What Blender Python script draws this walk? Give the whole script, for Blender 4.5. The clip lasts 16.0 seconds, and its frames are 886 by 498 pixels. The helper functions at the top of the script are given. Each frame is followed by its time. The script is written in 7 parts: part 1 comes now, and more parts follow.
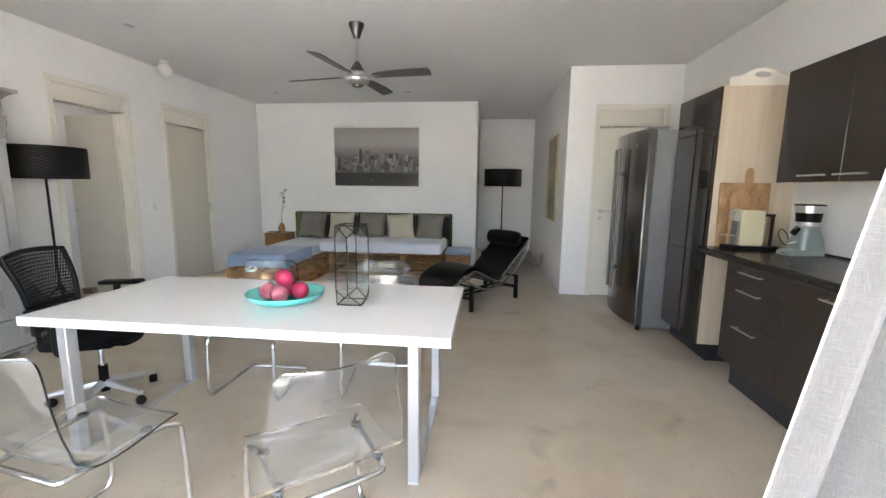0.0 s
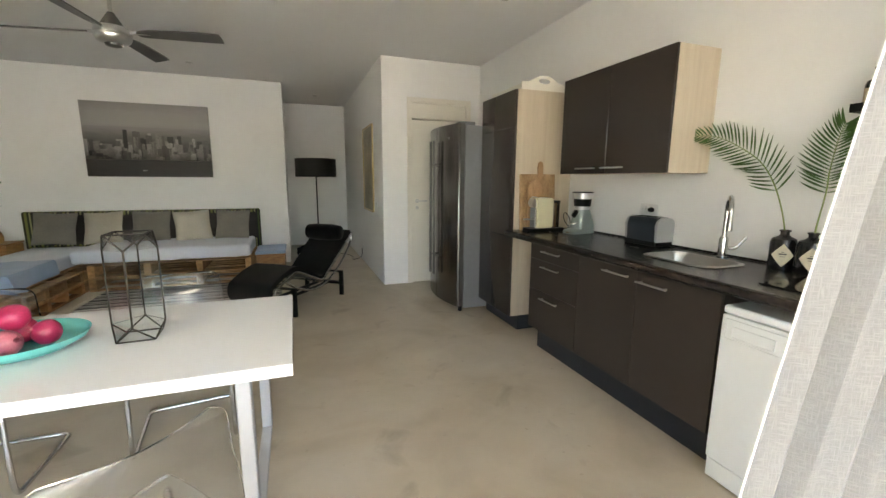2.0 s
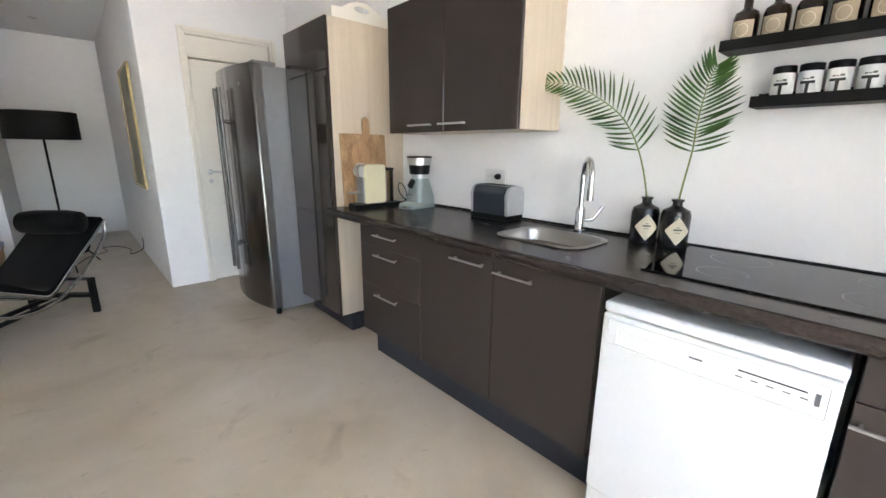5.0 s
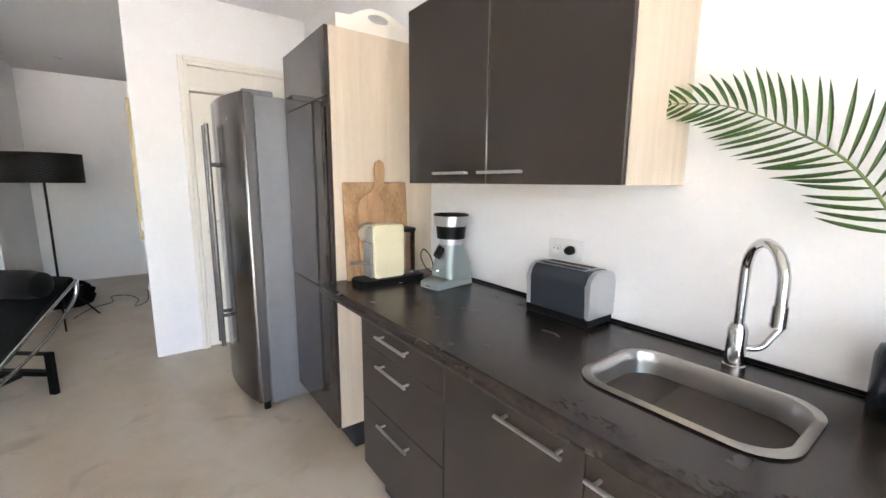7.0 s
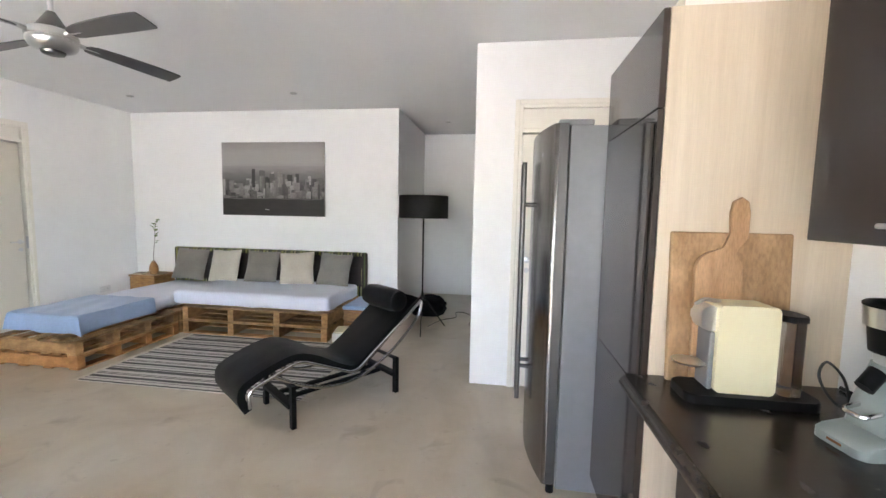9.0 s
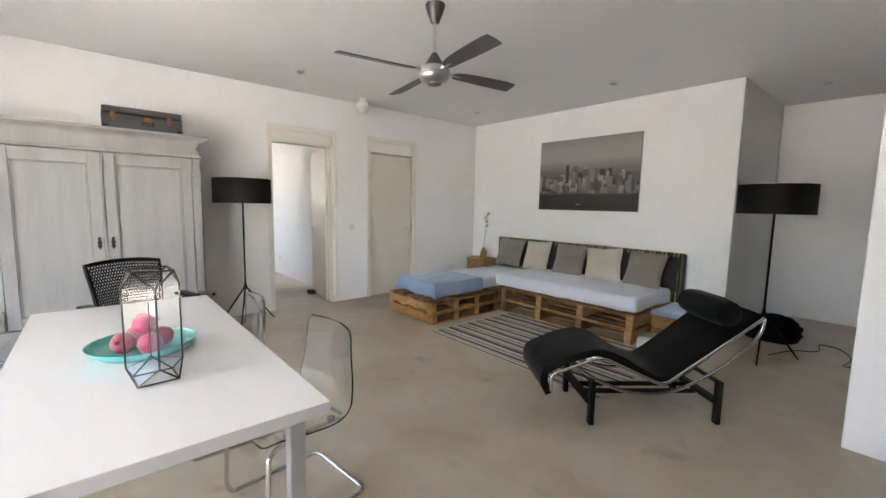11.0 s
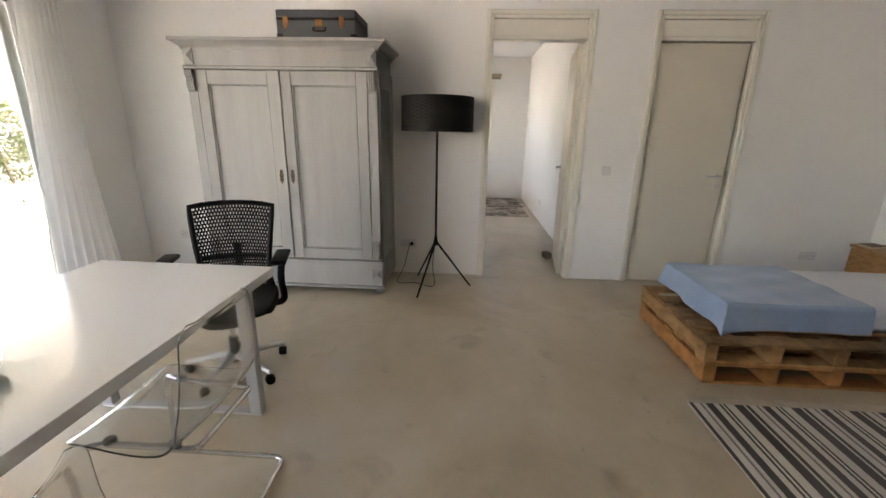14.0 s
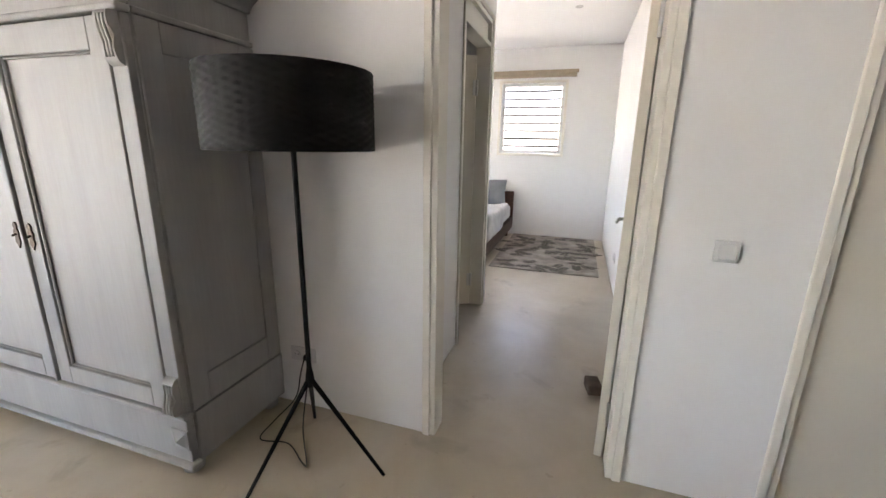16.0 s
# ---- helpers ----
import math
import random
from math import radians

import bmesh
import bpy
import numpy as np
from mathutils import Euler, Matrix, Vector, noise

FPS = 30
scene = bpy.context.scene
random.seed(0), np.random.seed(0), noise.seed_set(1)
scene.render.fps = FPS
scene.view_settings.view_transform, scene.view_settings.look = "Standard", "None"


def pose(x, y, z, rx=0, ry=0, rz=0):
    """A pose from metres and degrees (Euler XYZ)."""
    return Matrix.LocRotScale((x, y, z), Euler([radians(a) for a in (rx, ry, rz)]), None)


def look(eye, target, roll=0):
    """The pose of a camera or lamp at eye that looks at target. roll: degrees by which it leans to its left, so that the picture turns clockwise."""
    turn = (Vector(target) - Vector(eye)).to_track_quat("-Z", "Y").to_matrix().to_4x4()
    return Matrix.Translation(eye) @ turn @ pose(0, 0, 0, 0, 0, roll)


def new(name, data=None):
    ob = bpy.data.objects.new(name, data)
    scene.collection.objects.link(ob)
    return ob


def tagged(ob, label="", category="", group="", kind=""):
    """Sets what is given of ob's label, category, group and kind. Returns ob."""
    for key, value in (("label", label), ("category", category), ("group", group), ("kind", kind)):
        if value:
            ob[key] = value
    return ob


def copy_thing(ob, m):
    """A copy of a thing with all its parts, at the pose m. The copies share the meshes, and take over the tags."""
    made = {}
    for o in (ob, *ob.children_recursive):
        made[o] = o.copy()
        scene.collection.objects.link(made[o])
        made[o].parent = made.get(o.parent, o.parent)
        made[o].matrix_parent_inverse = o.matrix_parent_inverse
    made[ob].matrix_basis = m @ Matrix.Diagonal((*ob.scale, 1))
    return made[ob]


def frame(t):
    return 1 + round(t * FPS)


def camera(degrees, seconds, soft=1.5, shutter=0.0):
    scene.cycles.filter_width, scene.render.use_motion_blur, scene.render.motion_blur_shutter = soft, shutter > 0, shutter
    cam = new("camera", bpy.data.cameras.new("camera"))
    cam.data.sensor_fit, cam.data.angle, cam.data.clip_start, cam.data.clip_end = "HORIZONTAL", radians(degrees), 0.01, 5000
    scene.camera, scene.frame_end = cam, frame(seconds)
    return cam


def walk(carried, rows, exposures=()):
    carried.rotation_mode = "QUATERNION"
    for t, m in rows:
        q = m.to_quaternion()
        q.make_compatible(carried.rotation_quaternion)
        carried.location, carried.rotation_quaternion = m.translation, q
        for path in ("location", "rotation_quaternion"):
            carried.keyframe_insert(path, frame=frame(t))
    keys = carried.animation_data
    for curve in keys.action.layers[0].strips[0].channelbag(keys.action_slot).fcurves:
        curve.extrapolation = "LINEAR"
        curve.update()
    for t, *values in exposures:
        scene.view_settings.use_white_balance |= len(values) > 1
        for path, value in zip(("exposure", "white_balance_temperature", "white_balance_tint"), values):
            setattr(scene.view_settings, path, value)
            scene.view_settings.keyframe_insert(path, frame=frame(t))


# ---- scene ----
cam = camera(94.8, 16.0)
PATH = [
    (0, (0.198, 0.323, 1.378), (-0.012, 2.29, 1.082), 0.7),
    (0.5, (0.139, 0.343, 1.429), (0.029, 2.316, 1.122), 0.8),
    (1, (0.056, 0.397, 1.406), (0.213, 2.368, 1.104), 0.7),
    (1.5, (0.051, 0.47, 1.398), (0.507, 2.392, 1.084), 0.4),
    (2, (0.093, 0.517, 1.394), (0.77, 2.368, 1.057), 0.4),
    (2.5, (0.176, 0.597, 1.365), (1.02, 2.375, 1.008), 0.4),
    (3, (0.26, 0.695, 1.36), (1.219, 2.402, 0.95), 0.2),
    (3.5, (0.343, 0.798, 1.337), (1.417, 2.421, 0.879), 0.1),
    (4, (0.408, 0.888, 1.333), (1.633, 2.393, 0.846), 0.4),
    (6.5, (1.013, 1.628, 1.412), (2.344, 3.048, 0.949), 0.3),
    (7, (1.172, 1.791, 1.445), (2.348, 3.377, 1.124), 0.4),
    (7.5, (1.288, 1.929, 1.478), (2.202, 3.694, 1.255), 0.4),
    (8, (1.353, 2.083, 1.466), (1.875, 4.006, 1.291), 0.8),
    (8.5, (1.372, 2.203, 1.462), (1.49, 4.192, 1.291), 0.9),
    (9, (1.426, 2.272, 1.492), (1.14, 4.243, 1.314), 1.1),
    (9.5, (1.46, 2.298, 1.484), (0.804, 4.179, 1.304), 1.2),
    (10, (1.451, 2.271, 1.469), (0.487, 4.014, 1.285), 1.1),
    (10.2, (1.441, 2.271, 1.475), (0.363, 3.945, 1.285), 1.2),
    (12.3, (1.097, 2.651, 1.381), (-0.786, 3.227, 1.031), 1.0),
    (12.5, (1.031, 2.753, 1.387), (-0.868, 3.246, 0.995), 1.1),
    (13, (0.758, 3.129, 1.387), (-1.167, 3.377, 0.907), 1.0),
    (13.5, (0.366, 3.498, 1.394), (-1.56, 3.533, 0.857), 1.1),
    (14, (-0.12, 3.895, 1.43), (-2.037, 3.787, 0.87), 1.1),
    (14.5, (-0.724, 4.223, 1.443), (-2.627, 3.981, 0.879), 1.0),
    (15, (-1.301, 4.413, 1.433), (-3.196, 4.08, 0.888), 1.2),
    (15.3, (-1.675, 4.537, 1.459), (-3.553, 4.115, 0.913), 1.0),
    (15.6, (-1.993, 4.605, 1.446), (-3.854, 4.096, 0.918), 1.0),
    (16, (-2.409, 4.66, 1.449), (-4.251, 4.061, 0.951), 1.0),
]
EXPOSURES = [(0, 4.08, 7020, 15), (0.5, 4.01, 7560, 12), (1.5, 3.91, 7950, 10), (2.5, 3.74, 7950, 10), (3, 3.76, 7950, 11), (3.5, 4.12, 7160, 12), (4, 4.22, 6780, 13), (6.5, 4.73, 6800, 18), (7, 4.76, 6900, 18), (8, 4.89, 6800, 17), (9, 4.79, 6850, 17), (10, 4.54, 6900, 17), (12.5, 3.88, 7490, 17), (13, 3.80, 7680, 17), (13.5, 3.81, 8370, 18), (14, 3.90, 7950, 18), (14.5, 4.03, 8570, 19), (15, 4.19, 8370, 21), (15.5, 4.23, 7390, 20), (16, 4.36, 7290, 19)]
walk(cam, [(t, look(eye, target, roll)) for t, eye, target, roll in PATH], EXPOSURES)

# ---- world, sun, exposure ----
world = bpy.data.worlds.new("sky")
scene.world = world
world.use_nodes = True
wn = world.node_tree.nodes
sky = wn.new("ShaderNodeTexSky")
sky.sky_type = "NISHITA"
sky.sun_disc = False
SUN_EL, SUN_AZ = 73.0, 195.0
sky.sun_elevation, sky.sun_rotation = radians(SUN_EL), radians(SUN_AZ)
sky.air_density, sky.dust_density = 1.0, 1.5
world.node_tree.links.new(sky.outputs[0], wn["Background"].inputs[0])
wn["Background"].inputs[1].default_value = 0.15
sun_data = bpy.data.lights.new("sun", "SUN")
sun_data.energy, sun_data.angle, sun_data.color = 5.0, radians(0.6), (1.0, 0.95, 0.87)
sun = new("sun", sun_data)
sx, sy = math.sin(radians(SUN_AZ)), math.cos(radians(SUN_AZ))
sun.matrix_world = look((sx * 10, sy * 10, 10 * math.tan(radians(SUN_EL))), (0, 0, 0))


# ---- materials ----
def mat(name, color=(0.8, 0.8, 0.8), rough=0.5, metal=0.0, var=0.0, scale=8.0, stretch=(1, 1, 1), color2=None,
        bump=0.0, bump_scale=60.0, trans=0.0, ior=1.45, sheen=0.0, coat=0.0, rough_var=0.0, fine=0.0, island=0.0, detail=6.0, spec=0.5):
    """A principled material with two scales of variation, in object coordinates (metres)."""
    m = bpy.data.materials.new(name)
    m.use_nodes = True
    t = m.node_tree
    n, l = t.nodes, t.links
    p = n["Principled BSDF"]
    p.inputs["Base Color"].default_value = (*color, 1)
    p.inputs["Roughness"].default_value = rough
    p.inputs["Metallic"].default_value = metal
    p.inputs["Transmission Weight"].default_value = trans
    p.inputs["IOR"].default_value = ior
    p.inputs["Sheen Weight"].default_value = sheen
    p.inputs["Coat Weight"].default_value = coat
    p.inputs["Specular IOR Level"].default_value = spec
    tc = n.new("ShaderNodeTexCoord")
    mp = n.new("ShaderNodeMapping")
    mp.inputs["Scale"].default_value = stretch
    l.new(tc.outputs["Object"], mp.inputs["Vector"])
    last = None
    if var or color2 or fine or island:
        tex = n.new("ShaderNodeTexNoise")
        tex.inputs["Scale"].default_value, tex.inputs["Detail"].default_value = scale, detail
        l.new(mp.outputs[0], tex.inputs["Vector"])
        c2 = color2 or tuple(max(0, c * (1 - var)) for c in color)
        ramp = n.new("ShaderNodeValToRGB")
        ramp.color_ramp.elements[0].position, ramp.color_ramp.elements[1].position = 0.3, 0.7
        ramp.color_ramp.elements[0].color, ramp.color_ramp.elements[1].color = (*c2, 1), (*color, 1)
        l.new(tex.outputs["Fac"], ramp.inputs[0])
        last = ramp.outputs[0]
        if fine:
            t2 = n.new("ShaderNodeTexNoise")
            t2.inputs["Scale"].default_value, t2.inputs["Detail"].default_value = scale * 9, 4
            l.new(mp.outputs[0], t2.inputs["Vector"])
            mx = n.new("ShaderNodeMixRGB")
            mx.blend_type = "MULTIPLY"
            r2 = n.new("ShaderNodeValToRGB")
            r2.color_ramp.elements[0].color = (1 - fine, 1 - fine, 1 - fine, 1)
            r2.color_ramp.elements[0].position, r2.color_ramp.elements[1].position = 0.35, 0.6
            l.new(t2.outputs["Fac"], r2.inputs[0])
            mx.inputs[0].default_value = 1
            l.new(last, mx.inputs[1])
            l.new(r2.outputs[0], mx.inputs[2])
            last = mx.outputs[0]
        if island:
            oi = n.new("ShaderNodeObjectInfo")
            hs = n.new("ShaderNodeHueSaturation")
            mr = n.new("ShaderNodeMapRange")
            mr.inputs["To Min"].default_value, mr.inputs["To Max"].default_value = 1 - island, 1 + island
            l.new(oi.outputs["Random"], mr.inputs["Value"])
            l.new(mr.outputs[0], hs.inputs["Value"])
            l.new(last, hs.inputs["Color"])
            last = hs.outputs[0]
        l.new(last, p.inputs["Base Color"])
    if rough_var:
        t3 = n.new("ShaderNodeTexNoise")
        t3.inputs["Scale"].default_value, t3.inputs["Detail"].default_value = scale * 1.7, 5
        l.new(mp.outputs[0], t3.inputs["Vector"])
        mr = n.new("ShaderNodeMapRange")
        mr.inputs["To Min"].default_value, mr.inputs["To Max"].default_value = rough - rough_var, rough + rough_var
        l.new(t3.outputs["Fac"], mr.inputs["Value"])
        l.new(mr.outputs[0], p.inputs["Roughness"])
    if bump:
        t4 = n.new("ShaderNodeTexNoise")
        t4.inputs["Scale"].default_value, t4.inputs["Detail"].default_value = bump_scale, 5
        l.new(mp.outputs[0], t4.inputs["Vector"])
        b = n.new("ShaderNodeBump")
        b.inputs["Strength"].default_value, b.inputs["Distance"].default_value = bump, 0.004
        l.new(t4.outputs["Fac"], b.inputs["Height"])
        l.new(b.outputs[0], p.inputs["Normal"])
    return m


PLASTER = mat("plaster", (0.858, 0.856, 0.842), 0.75, var=0.035, scale=1.1, bump=0.22, bump_scale=12, fine=0.012)
CEIL = mat("ceiling_paint", (0.86, 0.86, 0.85), 0.8, var=0.03, scale=0.8, bump=0.25, bump_scale=20)
CREAM = mat("cream_paint", (0.80, 0.77, 0.69), 0.45, var=0.012, scale=1.2)
LEAF = mat("door_leaf_paint", (0.68, 0.635, 0.54), 0.4, var=0.04, scale=1.0, bump=0.03, bump_scale=40)
WHITE = mat("white_lacquer", (0.78, 0.78, 0.77), 0.12, var=0.015, scale=0.6)
ENAMEL = mat("white_enamel", (0.80, 0.81, 0.79), 0.25, var=0.03, scale=3)
ALUWHITE = mat("white_aluminium", (0.78, 0.78, 0.77), 0.4, var=0.03, scale=4)
BROWN = mat("brown_laminate", (0.047, 0.037, 0.030), 0.36, var=0.06, scale=1.5, spec=0.30)
BROWNGLOSS = mat("brown_gloss_laminate", (0.043, 0.034, 0.028), 0.07, var=0.06, scale=1.2, spec=0.42)
PLINTH = mat("dark_plinth", (0.022, 0.025, 0.032), 0.5, var=0.2, scale=4)
PALEWOOD = mat("pale_laminate", (0.66, 0.565, 0.44), 0.45, scale=2.2, stretch=(14, 14, 0.5), color2=(0.58, 0.48, 0.36), fine=0.06, bump=0.06, bump_scale=20)
BOARD = mat("chopping_board_wood", (0.50, 0.32, 0.17), 0.6, scale=4, stretch=(3, 3, 1.2), color2=(0.28, 0.155, 0.07), fine=0.25)
BOARD2 = mat("light_board_wood", (0.54, 0.34, 0.19), 0.55, scale=5, stretch=(6, 6, 1), color2=(0.36, 0.20, 0.095), fine=0.2)
STEEL = mat("brushed_steel", (0.20, 0.186, 0.174), 0.22, 1.0, var=0.06, scale=30, stretch=(30, 30, 0.3))
FRIDGESIDE = mat("grey_side_paint", (0.235, 0.242, 0.25), 0.34, 0.3, var=0.08, scale=2, fine=0.05)
SINKSTEEL = mat("sink_steel", (0.43, 0.415, 0.39), 0.32, 1.0, var=0.1, scale=6, rough_var=0.08)
CHROME = mat("chrome", (0.66, 0.66, 0.66), 0.12, 1.0, var=0.05, scale=10)
SATIN = mat("satin_metal", (0.62, 0.62, 0.61), 0.28, 1.0, var=0.06, scale=10)
ALU = mat("aluminium_paint", (0.55, 0.56, 0.57), 0.35, 0.6, var=0.06, scale=6)
BLACKPL = mat("black_plastic", (0.005, 0.005, 0.0055), 0.45, spec=0.2, var=0.2, scale=20, bump=0.08, bump_scale=200)
BLACKMETAL = mat("black_metal", (0.007, 0.0065, 0.006), 0.5, 0.1, spec=0.2, var=0.2, scale=12)
RUBBER = mat("black_rubber", (0.02, 0.02, 0.02), 0.7, var=0.2, scale=20)
LEATHER = mat("black_leather", (0.005, 0.005, 0.0052), 0.45, spec=0.22, var=0.25, scale=10, bump=0.35, bump_scale=90)
PALLET = mat("pallet_wood", (0.47, 0.275, 0.125), 0.7, scale=3.0, stretch=(4, 4, 6), color2=(0.25, 0.135, 0.056), fine=0.24, bump=0.35, bump_scale=30, island=0.38)
PALLETORANGE = mat("orange_pallet_wood", (0.52, 0.255, 0.095), 0.7, scale=3.0, stretch=(4, 4, 6), color2=(0.32, 0.145, 0.05), fine=0.2, bump=0.35, bump_scale=30, island=0.25)
SHEET = mat("white_sheet", (0.70, 0.73, 0.80), 0.85, var=0.06, scale=3, sheen=0.2, bump=0.7, bump_scale=9, fine=0.02)
BLUE = mat("blue_blanket", (0.30, 0.42, 0.60), 0.9, var=0.10, scale=4, sheen=0.4, bump=0.6, bump_scale=12, fine=0.05)
TAUPE = mat("taupe_linen", (0.235, 0.215, 0.18), 0.92, var=0.14, scale=6, sheen=0.3, bump=0.5, bump_scale=120, fine=0.08)
OATMEAL = mat("oatmeal_linen", (0.53, 0.48, 0.385), 0.92, var=0.10, scale=6, sheen=0.3, bump=0.5, bump_scale=120, fine=0.06)
DARKLINEN = mat("dark_brown_linen", (0.045, 0.036, 0.032), 0.95, var=0.15, scale=8, bump=0.4, bump_scale=90)
WARDROBE = mat("grey_washed_wood", (0.32, 0.312, 0.297), 0.5, scale=1.7, stretch=(5, 5, 0.55), color2=(0.275, 0.266, 0.252), fine=0.045, bump=0.2, bump_scale=18)
IRON = mat("aged_brass", (0.06, 0.04, 0.028), 0.45, 0.8, var=0.3, scale=40)
COPPER = mat("copper_fitting", (0.26, 0.125, 0.05), 0.45, 0.9, var=0.3, scale=40)
CASE = mat("dark_grey_fibre", (0.045, 0.05, 0.056), 0.55, var=0.25, scale=8, bump=0.2, bump_scale=80)
SHADEMAT = mat("black_woven_shade", (0.009, 0.008, 0.0075), 0.6, spec=0.2, var=0.15, scale=20, bump=0.2, bump_scale=120)
TURQ = mat("turquoise_enamel", (0.12, 0.52, 0.46), 0.22, var=0.06, scale=6, coat=0.3)
POME = mat("pomegranate_skin", (0.50, 0.035, 0.11), 0.38, scale=14, color2=(0.33, 0.015, 0.055), fine=0.15)
POMEPALE = mat("pale_pomegranate_skin", (0.56, 0.20, 0.23), 0.4, scale=12, color2=(0.38, 0.06, 0.10), fine=0.15)
LEADING = mat("dark_leading", (0.05, 0.042, 0.035), 0.45, 0.7, var=0.3, scale=40)
IVORY = mat("ivory_plastic", (0.72, 0.655, 0.44), 0.3, var=0.03, scale=6)
GREYGREEN = mat("grey_green_enamel", (0.27, 0.32, 0.305), 0.3, 0.2, var=0.06, scale=8)
TOASTGREY = mat("slate_enamel", (0.034, 0.041, 0.05), 0.3, var=0.1, scale=8)
BOTTLEBLK = mat("black_glazed_bottle", (0.008, 0.008, 0.009), 0.18, var=0.2, scale=10)
BROWNGLASS = mat("dark_brown_glass", (0.02, 0.011, 0.006), 0.10, var=0.2, scale=10)
PAPER = mat("paper_label", (0.68, 0.62, 0.46), 0.7, var=0.1, scale=40)
TAN = mat("tan_label", (0.40, 0.325, 0.225), 0.7, var=0.15, scale=40)
LABELW = mat("pale_label", (0.66, 0.66, 0.64), 0.5, var=0.08, scale=30)
INK = mat("dark_ink", (0.02, 0.02, 0.02), 0.7)
INKSOFT = mat("faded_ink", (0.10, 0.09, 0.075), 0.7)
HEMWHITE = mat("hem_cloth", (0.74, 0.735, 0.72), 0.9, bump=0.3, bump_scale=120)
CORK = mat("cork", (0.34, 0.20, 0.10), 0.8, var=0.3, scale=80)
LEAFGREEN = mat("palm_green", (0.052, 0.125, 0.020), 0.42, scale=20, color2=(0.028, 0.075, 0.012), fine=0.1, island=0.25)
STEMGREEN = mat("stem_green", (0.20, 0.27, 0.08), 0.5, var=0.2, scale=30)
TWIGLEAF = mat("small_leaf_green", (0.14, 0.20, 0.06), 0.5, var=0.2, scale=40)
OUTLETW = mat("white_plastic", (0.74, 0.74, 0.73), 0.35, var=0.02, scale=20)
HOLE = mat("socket_hole", (0.10, 0.10, 0.10), 0.6)
NATWOOD = mat("varnished_wood", (0.44, 0.24, 0.09), 0.45, scale=4, stretch=(3, 3, 9), color2=(0.27, 0.13, 0.05), fine=0.12)
CONCRETE = mat("concrete_block", (0.20, 0.145, 0.105), 0.9, var=0.3, scale=25, bump=0.6, bump_scale=60)
CLOTHBLK = mat("black_cloth", (0.008, 0.008, 0.009), 0.9, spec=0.15, var=0.3, scale=14, bump=0.4, bump_scale=60)
GREYBED = mat("grey_bedding", (0.20, 0.215, 0.23), 0.9, var=0.25, scale=5, bump=0.6, bump_scale=9)
PALEBED = mat("pale_bedding", (0.55, 0.55, 0.56), 0.9, var=0.15, scale=7, bump=0.7, bump_scale=9)
DARKWOOD = mat("dark_bed_wood", (0.13, 0.06, 0.035), 0.45, scale=4, stretch=(2, 8, 8), color2=(0.07, 0.03, 0.018), fine=0.1)
BLIND = mat("beige_blind_cloth", (0.45, 0.37, 0.27), 0.8, var=0.1, scale=10)
HOBGLASS = mat("black_ceramic_glass", (0.006, 0.006, 0.007), 0.07, var=0.1, scale=8)
FANBLADE = mat("fan_blade_grey", (0.115, 0.112, 0.11), 0.42, 0.35, var=0.1, scale=6)
FANDARK = mat("fan_dark_metal", (0.13, 0.125, 0.12), 0.35, 0.8, var=0.1, scale=8)
PICFRAME = mat("gilt_frame", (0.52, 0.40, 0.20), 0.45, 0.3, var=0.15, scale=20)
PICART = mat("pale_print", (0.48, 0.43, 0.31), 0.6, scale=2.2, color2=(0.27, 0.25, 0.18), fine=0.15)
DAYWHITE = mat("terrace_plaster", (0.72, 0.71, 0.69), 0.8, var=0.06, scale=2, bump=0.3, bump_scale=20)
PLASTICW = mat("white_garden_plastic", (0.66, 0.67, 0.68), 0.4, var=0.04, scale=5)
GARDENGREY = mat("grey_garden_metal", (0.14, 0.13, 0.15), 0.5, var=0.2, scale=8)
LAVENDER = mat("lilac_cushion", (0.42, 0.33, 0.42), 0.85, var=0.15, scale=8)
HEDGE = mat("hedge_leaf", (0.075, 0.12, 0.028), 0.5, scale=3, color2=(0.045, 0.075, 0.018), island=0.2)
HEDGEDRY = mat("dry_hedge_leaf", (0.17, 0.11, 0.045), 0.6, scale=3, color2=(0.10, 0.075, 0.03))
BARK = mat("bark", (0.16, 0.11, 0.07), 0.9, var=0.3, scale=20, bump=0.6, bump_scale=40)
TERRACE = mat("terrace_concrete", (0.60, 0.575, 0.53), 0.8, var=0.12, scale=1.2, fine=0.06, bump=0.3, bump_scale=40)
PAVING = mat("pale_paving", (0.60, 0.58, 0.54), 0.75, var=0.15, scale=1.5, fine=0.08, bump=0.3, bump_scale=40)
CABLE = mat("black_cable", (0.012, 0.012, 0.012), 0.5)
LANTERNGLASS = mat("thin_lantern_glass", (0.97, 0.985, 0.98), 0.02, trans=1.0, ior=1.27)
GLASSM = mat("pane_glass", (0.97, 0.99, 0.98), 0.02, trans=1.0, ior=1.45)
ACRYL = mat("clear_acrylic", (0.93, 0.945, 0.95), 0.04, trans=0.99, ior=1.47)
SMOKE = mat("clear_tank_plastic", (0.74, 0.72, 0.71), 0.06, trans=1.0, ior=1.25)
LAMPGLASS = mat("opal_glass", (0.84, 0.83, 0.80), 0.25, var=0.02, scale=5)


